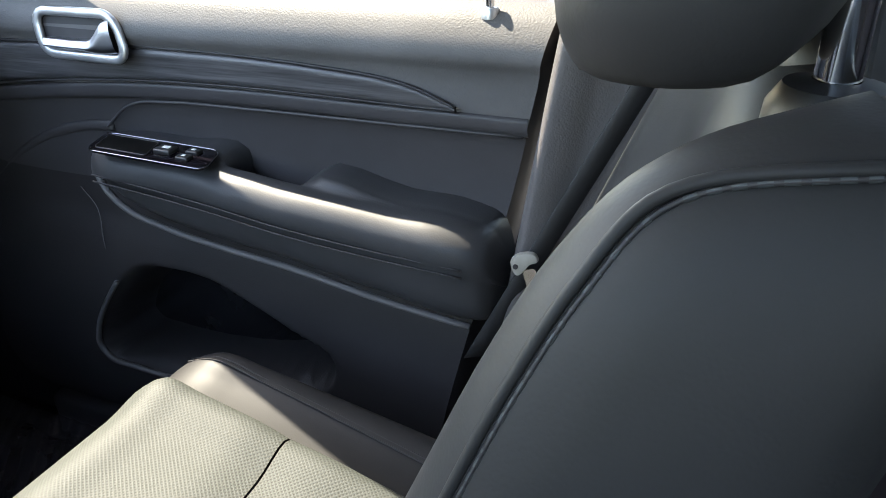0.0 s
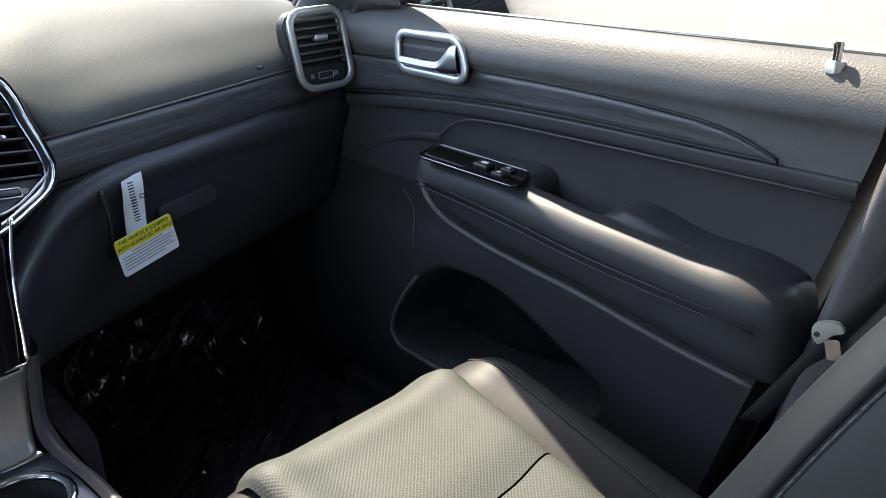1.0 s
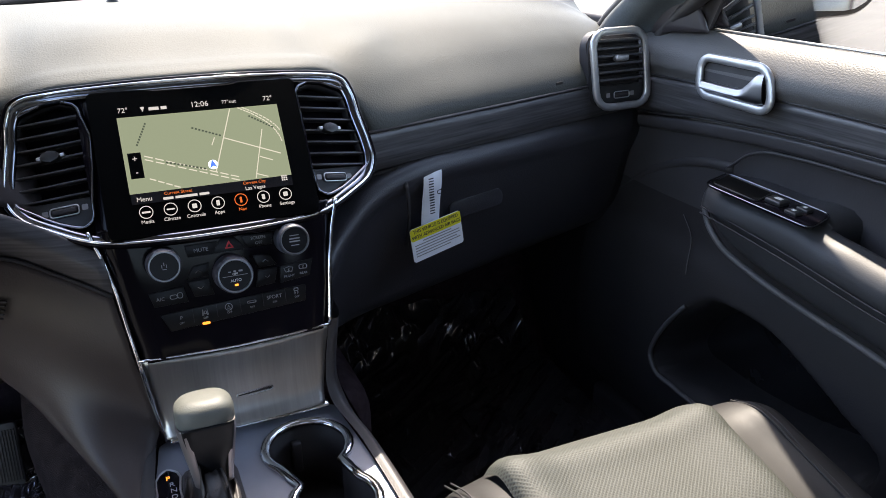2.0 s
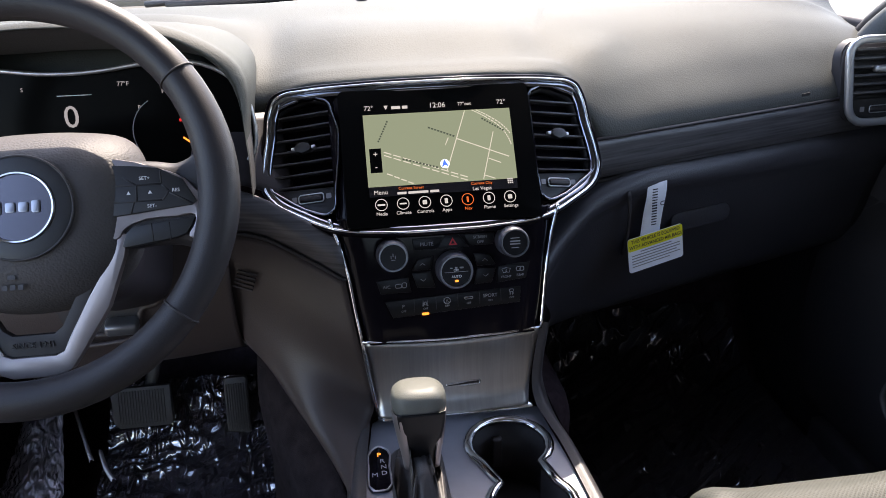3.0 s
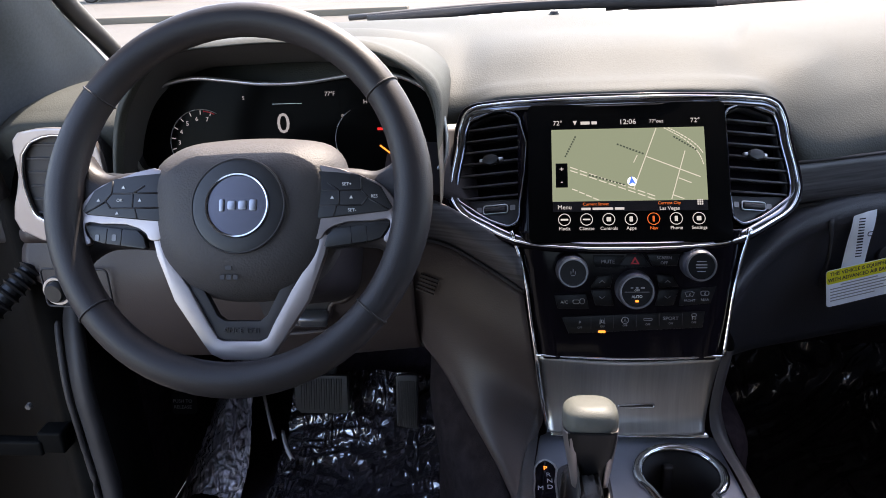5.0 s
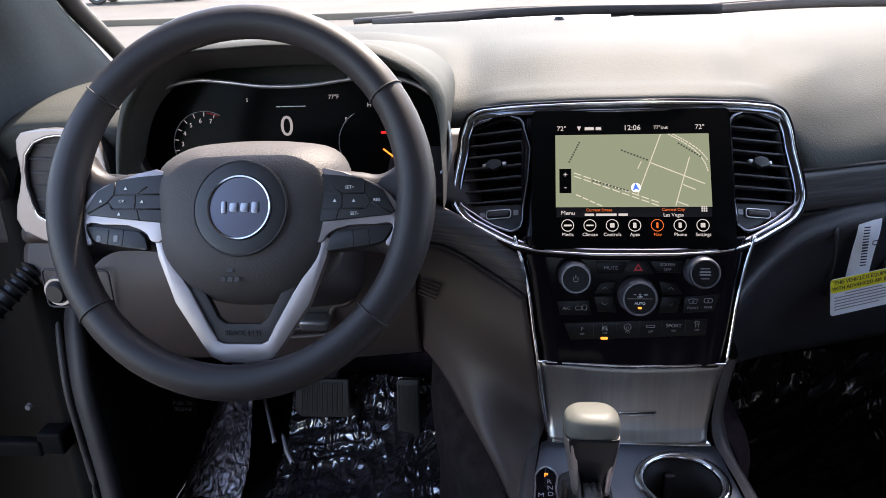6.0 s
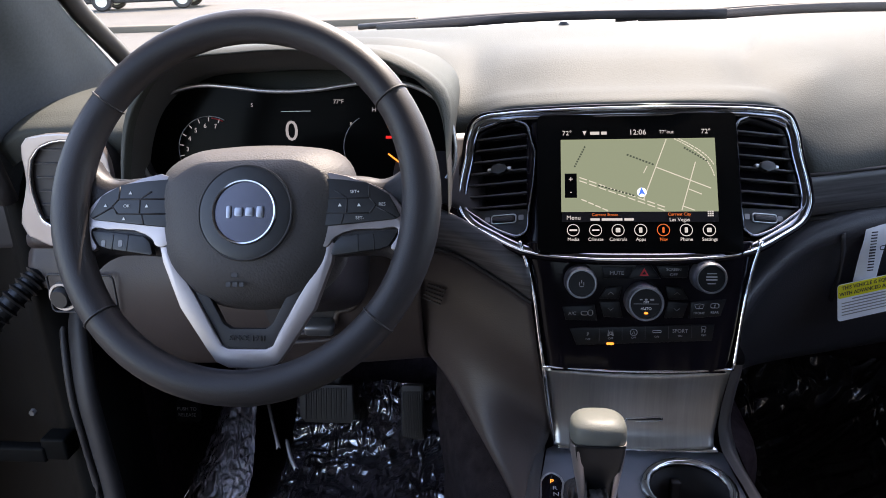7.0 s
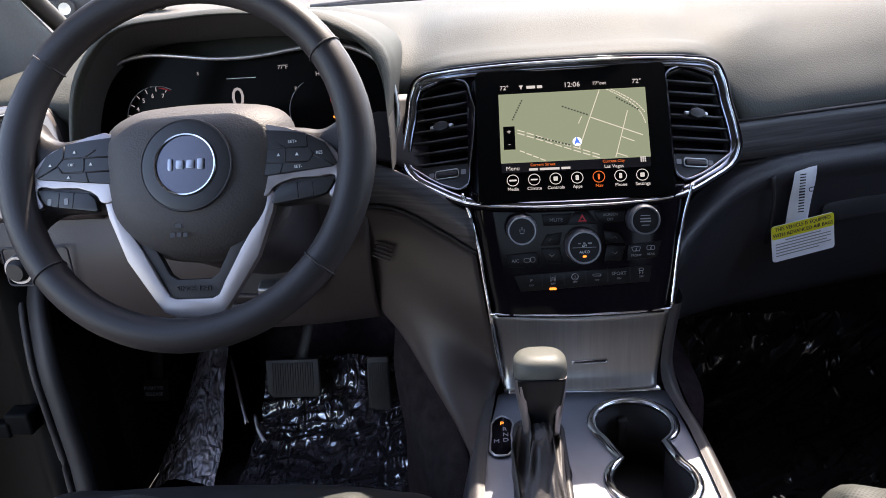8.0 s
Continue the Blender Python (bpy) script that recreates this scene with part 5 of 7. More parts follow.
for x, t, sz in ((-0.076, "72°", 0.0075), (0.001, "12:06", 0.0085), (0.032, "77°out", 0.0055), (0.074, "72°", 0.0075)):
    part("readout", letters("readout", t, sz, at(P1, x, 0.0735, Z1 + 0.0004), M_UI), screen)
for a, b in ((-0.0505, -0.0405), (-0.0385, -0.0325)):
    ui("station_bar", rect(a, 0.0716, b, 0.0750), M_UI)
ui("station_mark", [(-0.0590, 0.0760), (-0.0545, 0.0760), (-0.0568, 0.0708)], M_UI)
ui("info_bar", rect(-0.0825, -0.0285, 0.0825, -0.0176), mat("screen_panel", (0.012, 0.011, 0.012), 0.2), 0.0)
part("readout", letters("readout", "Menu", 0.0068, at(P1, -0.070, -0.0238, Z1 + 0.0006), M_UI), screen)
for a, b in ((-0.052, -0.042), (-0.040, -0.018), (-0.016, -0.006)):
    ui("street_bar", rect(a, -0.0270, b, -0.0244), M_UI, 0.0004)
part("readout", letters("readout", "Current Street", 0.0046, at(P1, -0.0365, -0.0205, Z1 + 0.0006), M_UIORANGE), screen)
part("readout", letters("readout", "Las Vegas", 0.0055, at(P1, 0.042, -0.0262, Z1 + 0.0006), M_UI), screen)
part("readout", letters("readout", "Current City", 0.0046, at(P1, 0.042, -0.0202, Z1 + 0.0006), M_UIORANGE), screen)
for i in range(3):
    for j in range(3):
        ui("menu_dot", rect(0.0715 + 0.0022 * i, -0.0225 + 0.0022 * j, 0.0731 + 0.0022 * i, -0.0209 + 0.0022 * j), M_UI, 0.0004)
for i, t in enumerate(("Media", "Climate", "Controls", "Apps", "Nav", "Phone", "Settings")):
    x = -0.0705 + 0.0238 * i
    c = M_UIORANGE if t == "Nav" else M_UI
    part("icon_ring", sweep("icon_ring", [P1 @ Vector((x + 0.0064 * math.cos(k * math.pi / 14), -0.0375 + 0.0064 * math.sin(k * math.pi / 14), Z1 + 0.0003)) for k in range(28)], c, 0.00042, k=6), screen)
    w = (0.0042, 0.0040, 0.0030, 0.0022, 0.0014, 0.0020, 0.0030)[i]
    h = (0.0012, 0.0010, 0.0030, 0.0036, 0.0040, 0.0036, 0.0030)[i]
    ui("icon_mark", rounded(2 * w if i < 2 else 1.6 * w, 1.6 * h, 0.0006, 2, x, -0.0375), c, 0.0002)
    part("icon_name", letters("icon_name", t, 0.0052, at(P1, x, -0.0478, Z1 + 0.0004), c), screen)

# lower half: knobs and keys
P2 = frame_of((0, 0.145, 0.5875), (1, 0, 0), (0, 0.03, 0.115))
part("control_panel", grid("control_panel", [[P2 @ Vector((s * w, v, -0.012 * (abs(s) > 0.99) - 0.006 * s * s)) for s in (-1, -0.97, -0.5, 0, 0.5, 0.97, 1)] for v, w in ((0.079, 0.120), (0.07, 0.119), (0.03, 0.114), (-0.02, 0.107), (-0.055, 0.101), (-0.064, 0.100))], M_GLOSS, 4, 4, thick=0.003), stack, "gloss black control panel")
for s in (-1, 1):
    part("chrome_strip", sweep("chrome_strip", spline([P2 @ Vector((s * 0.128, 0.079, -0.006)), P2 @ Vector((s * 0.118, 0.045, -0.004)), P2 @ Vector((s * 0.1125, 0.02, -0.002)), P2 @ Vector((s * 0.106, -0.03, -0.002)), P2 @ Vector((s * 0.102, -0.058, -0.001))] + ([Vector((-0.0975, 0.132, 0.49)), Vector((-0.092, 0.131, 0.45)), Vector((-0.088, 0.128, 0.428))] if s < 0 else []), 5), M_CHROME, 0.0026, 0.004, closed=False, up=(0, -1, 0)), stack, "slim chrome edge strip")
part("chrome_sill", sweep("chrome_sill", spline([P2 @ Vector((a, -0.060 - 0.004 * (1 - (a / 0.1) ** 2), 0.002)) for a in (-0.102, -0.05, 0, 0.05, 0.102)], 5), M_CHROME, 0.0016, closed=False), stack)
part("metal_panel", grid("metal_panel", [[(s * w, y - 0.006 * (1 - s * s), z - 0.004 * (1 - s * s) * (z > 0.5)) for s in (-1, -0.5, 0, 0.5, 1)] for z, y, w in ((0.528, 0.132, 0.099), (0.50, 0.138, 0.0965), (0.47, 0.138, 0.093), (0.445, 0.132, 0.089), (0.432, 0.122, 0.087))], M_BRUSH, 6, 5, thick=0.003), stack, "brushed metal panel above the gear lever")
part("metal_slit", sweep("metal_slit", [(a, 0.1315 + c, 0.4655 + b) for a, b, c in [(p[0] + 0.011, p[1] + 0.06 * p[0] - 0.0015, -0.003) for p in rounded(0.040, 0.0046, 0.0020, 3)]], M_CHROME, 0.0008, k=6, up=(0, 1, 0)), stack)
part("slit_gap", box("slit_gap", (0.038, 0.004, 0.0030), Matrix.Translation((0.011, 0.1300, 0.464)) @ Matrix.Rotation(radians(-3.4), 4, "Y"), M_DARK, 0.0008, 1), stack)


def knob(u, v, r, label, face):
    m = at(P2, u, v)
    k = part("knob", lathe("knob", [(r * 0.90, 0.0275), (r * 0.955, 0.0262), (r * 0.985, 0.018), (r * 1.02, 0.003), (r * 1.02, 0.0)], m, M_KNOBSIDE, 56), stack, label)
    part("knob_face", lathe("knob_face", [(0, 0.0278), (r * 0.82, 0.0280)], m, M_KEY, 56), k, "gloss black face")
    part("knob_ring", lathe("knob_ring", [(r * 0.79, 0.0278), (r * 0.82, 0.0296), (r * 0.88, 0.0296), (r * 0.93, 0.0268)], m, M_RING, 56), k, "chrome rim")
    for u2, v2, w2, h2 in face:
        part("symbol", plate("symbol", rounded(w2 * 0.72, h2 * 0.72, min(w2, h2) * 0.28, 2), at(m, u2 * 0.75, v2 * 0.75, 0.0282), 0.0003, M_DIMPRINT), k)
    return k


knob(-0.063, 0.037, 0.0172, "round power and volume knob", [(0, 0.003, 0.0012, 0.005), (-0.003, 0, 0.0010, 0.005), (0.003, 0, 0.0010, 0.005), (0, -0.004, 0.006, 0.001)])
knob(0.070, 0.043, 0.0172, "round browse knob", [(0, 0.007, 0.014, 0.0012), (0, 0.0025, 0.016, 0.002), (0, -0.0015, 0.016, 0.002), (0, -0.007, 0.012, 0.0012)])
ck = knob(0.004, 0.016, 0.0200, "round fan and auto climate knob", [(0, 0.006, 0.004, 0.003), (-0.007, 0.006, 0.004, 0.0015), (0.008, 0.006, 0.006, 0.0025), (0, 0.0, 0.036, 0.0007)])
part("knob_text", letters("knob_text", "OFF", 0.0032, at(P2, 0.004, 0.0178, 0.0288), M_PRINT), ck)
part("knob_text", letters("knob_text", "AUTO", 0.0040, at(P2, 0.004, 0.0110, 0.0288), M_PRINT), ck)
part("lamp", plate("lamp", rounded(0.004, 0.0022, 0.0008, 2), at(P2, 0.004, 0.0062, 0.0284), 0.0004, M_LED), ck, "orange lamp")


def key(outline, text="", u=0.0, v=0.0, size=0.005, material=None, text2=""):
    k = part("key", plate("key", outline, P2, 0.0035, M_KEY, 0.0012, z=0.001), stack)
    if text:
        part("key_text", letters("key_text", text, size, at(P2, u, v + (0.0026 if text2 else 0), 0.0048), material or M_DIMPRINT), k)
    if text2:
        part("key_text", letters("key_text", text2, size, at(P2, u, v - 0.0030, 0.0048), material or M_DIMPRINT), k)
    return k


key([(-0.040, 0.052), (-0.006, 0.052), (-0.011, 0.039), (-0.038, 0.039)], "MUTE", -0.024, 0.0452, 0.0058)
hz = key([(-0.003, 0.054), (0.012, 0.054), (0.023, 0.039), (-0.013, 0.039)])
tri = [(0.0056 * math.cos(a), 0.0056 * math.sin(a)) for a in (math.pi / 2, math.pi * 7 / 6, math.pi * 11 / 6)]
hzt = part("hazard_triangle", plate("hazard_triangle", tri, at(P2, 0.005, 0.0452), 0.0006, M_REDPRINT, n=1, z=0.0047), hz, "red hazard triangle")
part("triangle_middle", plate("triangle_middle", [(a * 0.45, b * 0.45) for a, b in tri], at(P2, 0.005, 0.0452), 0.0003, M_KEY, n=1, z=0.0054), hzt)
key([(0.018, 0.053), (0.052, 0.053), (0.050, 0.040), (0.024, 0.040)], "SCREEN", 0.036, 0.0465, 0.0045, None, "OFF")
for s in (-1, 1):
    c = 0.005
    key([(c + s * 0.023, 0.031), (c + s * 0.040, 0.029), (c + s * 0.047, 0.017), (c + s * 0.026, 0.0165)])
    key([(c + s * 0.026, 0.0145), (c + s * 0.047, 0.0135), (c + s * 0.042, -0.003), (c + s * 0.022, -0.004)])
    for v, d in ((0.023, 1), (0.006, -1)):
        part("chevron", sweep("chevron", [P2 @ Vector((c + s * 0.035 + a, v + d * b, 0.005)) for a, b in ((-0.003, -0.001), (0, 0.0015), (0.003, -0.001))], M_DIMPRINT, 0.0004, closed=False, k=5), stack)
key([(-0.082, 0.008), (-0.047, 0.010), (-0.044, -0.007), (-0.078, -0.007)], "A/C", -0.071, 0.0005, 0.0052)


def icon(outline, u, v, parent, w=0.0048):
    """A small printed outline."""
    m = at(P2, u, v, w)
    part("symbol", sweep("symbol", [m @ Vector((a, b, 0)) for a, b in outline], M_DIMPRINT, 0.00042, 0.0003, up=P2.to_3x3() @ Vector((0, 0, 1)), k=4), parent)


icon(rounded(0.007, 0.0042, 0.0018), -0.058, 0.001, stack)
icon(rounded(0.005, 0.0058, 0.0020), -0.0515, 0.0016, stack)
key([(0.055, 0.014), (0.092, 0.018), (0.086, -0.001), (0.053, -0.004)])
for u, t in ((0.0635, "FRONT"), (0.0795, "REAR")):
    part("key_text", letters("key_text", t, 0.0036, at(P2, u, 0.002 + (0.001 if u > 0.07 else 0), 0.0048), M_DIMPRINT), stack)
    icon(rounded(0.0085, 0.0046, 0.0016) if u > 0.07 else [(-0.005, 0.002), (0.0, 0.003), (0.005, 0.002), (0.0032, -0.0024), (0.0, -0.0018), (-0.0032, -0.0024)], u, 0.0092 + (0.001 if u > 0.07 else 0), stack)
    icon([(-0.0008, -0.0015), (0.0006, 0.0), (-0.0006, 0.0012), (0.0008, 0.0026)], u, 0.0080 + (0.001 if u > 0.07 else 0), stack)
bar = key([(-0.074, -0.016), (0.080, -0.010), (0.078, -0.028), (-0.066, -0.035)])
for i, t in enumerate(("P", "", "", "", "SPORT", "")):
    u, v = -0.054 + 0.0245 * i, -0.0245 + 0.0012 * i
    if t:
        part("key_text", letters("key_text", t, 0.0055, at(P2, u, v + 0.002, 0.0050), M_DIMPRINT), bar)
    else:
        shapes = {1: ([(-0.0030, -0.003), (-0.0024, 0.004), (-0.0019, -0.003)], [(0.0016, -0.003), (0.0022, 0.004), (0.0028, -0.003)], rounded(0.0022, 0.003, 0.0006, 2)), 2: (rounded(0.0072, 0.0072, 0.0035, 5), [(-0.0014, -0.0018), (0.0, 0.002), (0.0014, -0.0018)]), 3: (rounded(0.009, 0.0022, 0.0008, 2),), 5: (rounded(0.0046, 0.003, 0.001, 2, 0, 0.0022), [(-0.0018, -0.003), (-0.0008, -0.0012), (-0.0018, 0.0004)], [(0.0012, -0.003), (0.0022, -0.0012), (0.0012, 0.0004)])}[i]
        for shape in shapes:
            icon(shape, u, v + 0.0024, bar, 0.0050)
    part("key_text", letters("key_text", "ON" if t == "SPORT" else "OFF", 0.003, at(P2, u, v - 0.0035, 0.0050), M_DIMPRINT), bar)
    if i:
        part("key_gap", box("key_gap", (0.0006, 0.015, 0.0006), at(P2, u - 0.01225, v + 0.001, 0.0046), M_DARK, 0), bar)
part("lamp", plate("lamp", rounded(0.008, 0.0028, 0.001, 2), at(P2, -0.030, -0.0325, 0.0048), 0.0004, M_LED), bar, "orange lamp")

# ---- steering wheel ----
WH = frame_of((-0.374, 0.006, 0.761), (1, 0, 0), (0, 0.468, 0.884))
wheel = thing("steering_wheel", (-0.3725, 0.006, 0.761), "black leather steering wheel with satin silver spokes", "steering wheel")
rim = []
for i in range(72):
    a = 2 * math.pi * i / 72
    rim.append((a, 0.0158 + 0.0018 * max(0, math.cos(2 * a)) ** 3))
rv, rf = [], []
for a, r in rim:
    for j in range(16):
        b = 2 * math.pi * j / 16
        q = 0.1635 + r * math.cos(b)
        rv.append(WH @ Vector((0.0012 + 0.986 * q * math.cos(a), q * math.sin(a), r * 0.95 * math.sin(b))))
for i in range(72):
    for j in range(16):
        rf.append((i * 16 + j, i * 16 + (j + 1) % 16, ((i + 1) % 72) * 16 + (j + 1) % 16, ((i + 1) % 72) * 16 + j))
rim_ob = part("rim", mesh_of("rim", rv, rf, M_WHEEL), wheel, "leather-wrapped rim")
for deg in (35, 145, 219, 321):
    a = radians(deg)
    part("rim_joint", sweep("rim_joint", [WH @ Vector((0.0012 + 0.986 * (0.1635 + 0.0162 * math.cos(b)) * math.cos(a), (0.1635 + 0.0162 * math.cos(b)) * math.sin(a), 0.0156 * math.sin(b))) for b in [2 * math.pi * k / 20 for k in range(20)]], M_DARK, 0.0010, k=6), rim_ob)
inner = [WH @ Vector((0.1490 * math.cos(radians(d)), 0.1490 * math.sin(radians(d)), 0.0)) for d in range(36, 145, 3)]
part("rim_stitch", stitches("rim_stitch", inner, 0.006, 0.0011), rim_ob)
WS = at(WH, 0.0015, 0.0, -0.010)
pad = [(-0.089, 0.030), (-0.070, 0.053), (-0.034, 0.062), (0, 0.064), (0.034, 0.062), (0.070, 0.053), (0.089, 0.030), (0.091, -0.015), (0.078, -0.060), (0.052, -0.083), (0.025, -0.092), (0, -0.094), (-0.025, -0.092), (-0.052, -0.083), (-0.078, -0.060), (-0.091, -0.015)]
WC = at(WS, 0.0035, 0.0)
part("airbag_cover", grid("airbag_cover", [[WC @ Vector((a * s, (b + 0.015) * s - 0.015 + (0.004 if b > 0 else 0), w - 15 * max(0, (b + 0.015) * s - 0.027) ** 2)) for a, b in pad] for s, w in ((0.97, -0.040), (1.0, -0.028), (1.0, -0.020), (0.975, -0.010), (0.91, 0.002), (0.80, 0.0125), (0.66, 0.020), (0.48, 0.0245), (0.25, 0.0265), (0.05, 0.027))], M_AIRBAG, 4, 4, close=True), wheel, "grained airbag cover")
EM = at(WS, 0.0090, -0.012, 0.025)
part("emblem_ring", lathe("emblem_ring", [(0.026, 0.000), (0.029, 0.0035), (0.038, 0.0030), (0.041, 0.0022), (0.0425, -0.002)], EM, M_BUTTON, 56), wheel)
part("emblem_groove", sweep("emblem_groove", [EM @ Vector((0.0415 * math.cos(k * math.pi / 24), 0.0415 * math.sin(k * math.pi / 24), 0.0018)) for k in range(48)], M_DARK, 0.0011, k=6), wheel)
em = part("emblem", lathe("emblem", [(0, 0.004), (0.0262, 0.004)], EM, mat("emblem_grey", (0.12, 0.115, 0.13), 0.24, 0.8), 56), wheel, "round grey emblem with a chrome rim")
part("emblem_rim", lathe("emblem_rim", [(0.0262, 0.003), (0.0267, 0.0058), (0.0279, 0.0060), (0.0292, 0.002)], EM, M_CHROME, 56), em)
for u, w, h in ((-0.0135, 0.0045, 0.011), (-0.0045, 0.0075, 0.008), (0.0052, 0.0075, 0.008), (0.0145, 0.0065, 0.010)):
    part("emblem_mark", plate("emblem_mark", rounded(w, h, 0.0016, 3), at(EM, u, 0.0, 0.004), 0.0012, M_RING, 0.0005), em)
for u in (-0.006, 0.0, 0.006):
    part("airbag_mark", box("airbag_mark", (0.0045, 0.0045, 0.0006), at(WS, u, -0.074, 0.0195), M_VINYL, 0.001, 1), wheel)
part("airbag_mark", box("airbag_mark", (0.006, 0.004, 0.0006), at(WS, 0.0, -0.066, 0.0212), M_VINYL, 0.001, 1), wheel)
# spokes
for s in (-1, 1):
    arm = [(s * 0.066, 0.0230), (s * 0.1115, 0.0172), (s * 0.1335, 0.0068), (s * 0.146, -0.009), (s * 0.1503, -0.0215), (s * 0.1465, -0.034), (s * 0.1390, -0.0437), (s * 0.1345, -0.0415), (s * 0.1400, -0.030), (s * 0.1400, -0.0240), (s * 0.126, -0.0243), (s * 0.090, -0.0285), (s * 0.0825, -0.0335), (s * 0.0790, -0.0390), (s * 0.071, -0.0400), (s * 0.062, -0.030), (s * 0.062, 0.0)]
    arm = [(v.x, v.y) for v in spline([(a, b, 0) for a, b in arm], 3, True)]
    part("spoke_trim", plate("spoke_trim", arm, WS, 0.006, M_SPOKE, 0.0018, z=0.004), wheel, "satin silver spoke trim")
    up = [(s * 0.060, 0.0220), (s * 0.092, 0.0195), (s * 0.1130, 0.0166), (s * 0.1320, 0.0062), (s * 0.1425, -0.0125), (s * 0.1385, -0.0157), (s * 0.093, -0.0205), (s * 0.060, -0.0235)]
    u_ = part("button_pad", plate("button_pad", up, WS, 0.0045, M_BUTTON, 0.0014, z=0.0075), wheel)
    lo = [(s * 0.1405, -0.0256), (s * 0.1260, -0.0262), (s * 0.0905, -0.0305), (s * 0.0845, -0.0360), (s * 0.0815, -0.0462), (s * 0.084, -0.0475), (s * 0.124, -0.0418), (s * 0.1325, -0.0390), (s * 0.1380, -0.031)]
    l_ = part("button_pad", plate("button_pad", lo, WS, 0.0075, M_BUTTON, 0.0014, z=0.0025), wheel)
    for p, q in (((0.070, 0.003), (0.115, 0.003)), ((0.068, -0.0105), (0.1155, -0.0105)), ((0.115, 0.003), (0.1145, 0.0145)), ((0.1155, -0.0105), (0.121, -0.0035)), ((0.115, 0.003), (0.121, -0.0035)), ((0.121, -0.0045), (0.139, -0.0145)), ((0.093, -0.0105), (0.090, -0.0205)), ((0.095, 0.003), (0.095, -0.0105)), ((0.084, 0.010), (0.095, 0.003))):
        part("button_gap", sweep("button_gap", [WS @ Vector((s * p[0], p[1], 0.0118)), WS @ Vector((s * q[0], q[1], 0.0118))], M_DARK, 0.0009, closed=False, k=5), u_)
    for a in (0.105, 0.119):
        part("button_gap", sweep("button_gap", [WS @ Vector((s * a, -0.0290, 0.0097)), WS @ Vector((s * (a + 0.001), -0.0435, 0.0097))], M_DARK, 0.0007, closed=False, k=5), l_)
    marks = ((0.102, 0.0082, "SET+"), (0.1265, -0.003, "RES"), (0.107, -0.0150, "SET-")) if s > 0 else ((-0.107, -0.0035, "OK"),)
    for a, b, t in marks:
        part("button_text", letters("button_text", t, 0.0040, at(WS, a, b, 0.0128), M_PRINT), u_)
    for a, b in (((0.089, -0.0035), (0.106, -0.0035)) if s > 0 else ((-0.104, 0.0085), (-0.127, -0.003), (-0.109, -0.0150), (-0.088, -0.0035))):
        part("button_symbol", plate("button_symbol", [(-0.0016, -0.0012), (0.0016, -0.0012), (0, 0.0016)], at(WS, a, b, 0.0126), 0.0003, M_PRINT), u_)
    if s < 0:
        for a in (-0.128, -0.112):
            part("button_symbol", plate("button_symbol", rounded(0.004, 0.006, 0.001, 2), at(WS, a, -0.037, 0.0102), 0.0003, M_DIMPRINT), l_)
    part("spoke_leather", grid("spoke_leather", [[WS @ Vector((s * u, v, w)) for v, w in ((v1, -0.016), (v1, -0.004), (v1 - 0.006, 0.0040), (-0.01, 0.0046), (v0 + 0.006, 0.0030), (v0, -0.006), (v0, -0.016))] for u, v1, v0 in ((0.076, 0.0278, -0.047), (0.11, 0.0250, -0.045), (0.125, 0.0230, -0.046), (0.138, 0.0290, -0.052), (0.150, 0.044, -0.064))], M_WHEEL, 3, 3), wheel)
LG = at(WS, 0.004, 0.0, 0.0) @ Matrix.Translation((0, -0.03, 0.009)) @ Matrix.Rotation(radians(8), 4, "X") @ Matrix.Translation((0, 0.03, -0.009))
leg = [(0.018, -0.1480), (0.029, -0.1430), (0.037, -0.1320), (0.062, -0.0945), (0.0775, -0.0540), (0.0810, -0.0360), (0.072, -0.0340), (0.069, -0.0500), (0.0468, -0.0845), (0.0295, -0.1165), (0.0235, -0.1275), (0.017, -0.1305)]
legs = [(-a, b) for a, b in leg][::-1] + leg
legs = legs[12:] + legs[:12]
part("lower_spoke", plate("lower_spoke", legs, LG, 0.010, M_SPOKE, 0.0025, z=-0.001), wheel, "satin silver lower spoke")
il = [(0.017, -0.1305), (0.0235, -0.1275), (0.0295, -0.1165), (0.0468, -0.0845), (0.066, -0.050), (0.056, -0.052), (0.036, -0.083), (0.023, -0.108), (0.016, -0.113)]
inl = [(-a, b) for a, b in il][::-1] + il
inl = inl[9:] + inl[:9]
li = part("lower_inlay", plate("lower_inlay", inl, LG, 0.008, M_DARK, 0.0015, z=-0.002), wheel)
part("inlay_text", letters("inlay_text", "SINCE 1941", 0.0068, at(LG, 0.0, -0.1215, 0.0066), M_VINYL, 0.0006), li)
part("hub_back", grid("hub_back", [[WH @ Vector((0.06 * s * math.cos(a), -0.015 + 0.06 * s * math.sin(a), w)) for a in [2 * math.pi * k / 12 for k in range(12)]] for s, w in ((1.0, -0.02), (0.95, -0.05), (0.8, -0.075))], M_PLASTIC, 2, 3, close=True), wheel)

# column and stalks
col = thing("steering_column", (-0.3725, 0.12, 0.69), "black steering column shroud behind the wheel", "steering column")
CL = frame_of((-0.3725, 0.06, 0.705), (1, 0, 0), (0, 0.468, 0.884))
part("shroud", grid("shroud", [[CL @ Vector((a * s, b * s, w)) for a, b in rounded(0.12, 0.11, 0.03, 3)] for s, w in ((0.85, 0.0), (1, -0.01), (1.1, -0.08), (1.1, -0.20))], M_PLASTIC, 2, 3, close=True), col)
part("stalk", sweep("stalk", [(-0.43, 0.09, 0.74), (-0.50, 0.075, 0.755), (-0.545, 0.07, 0.76)], M_BUTTON, 0.009, 0.007, closed=False), col)
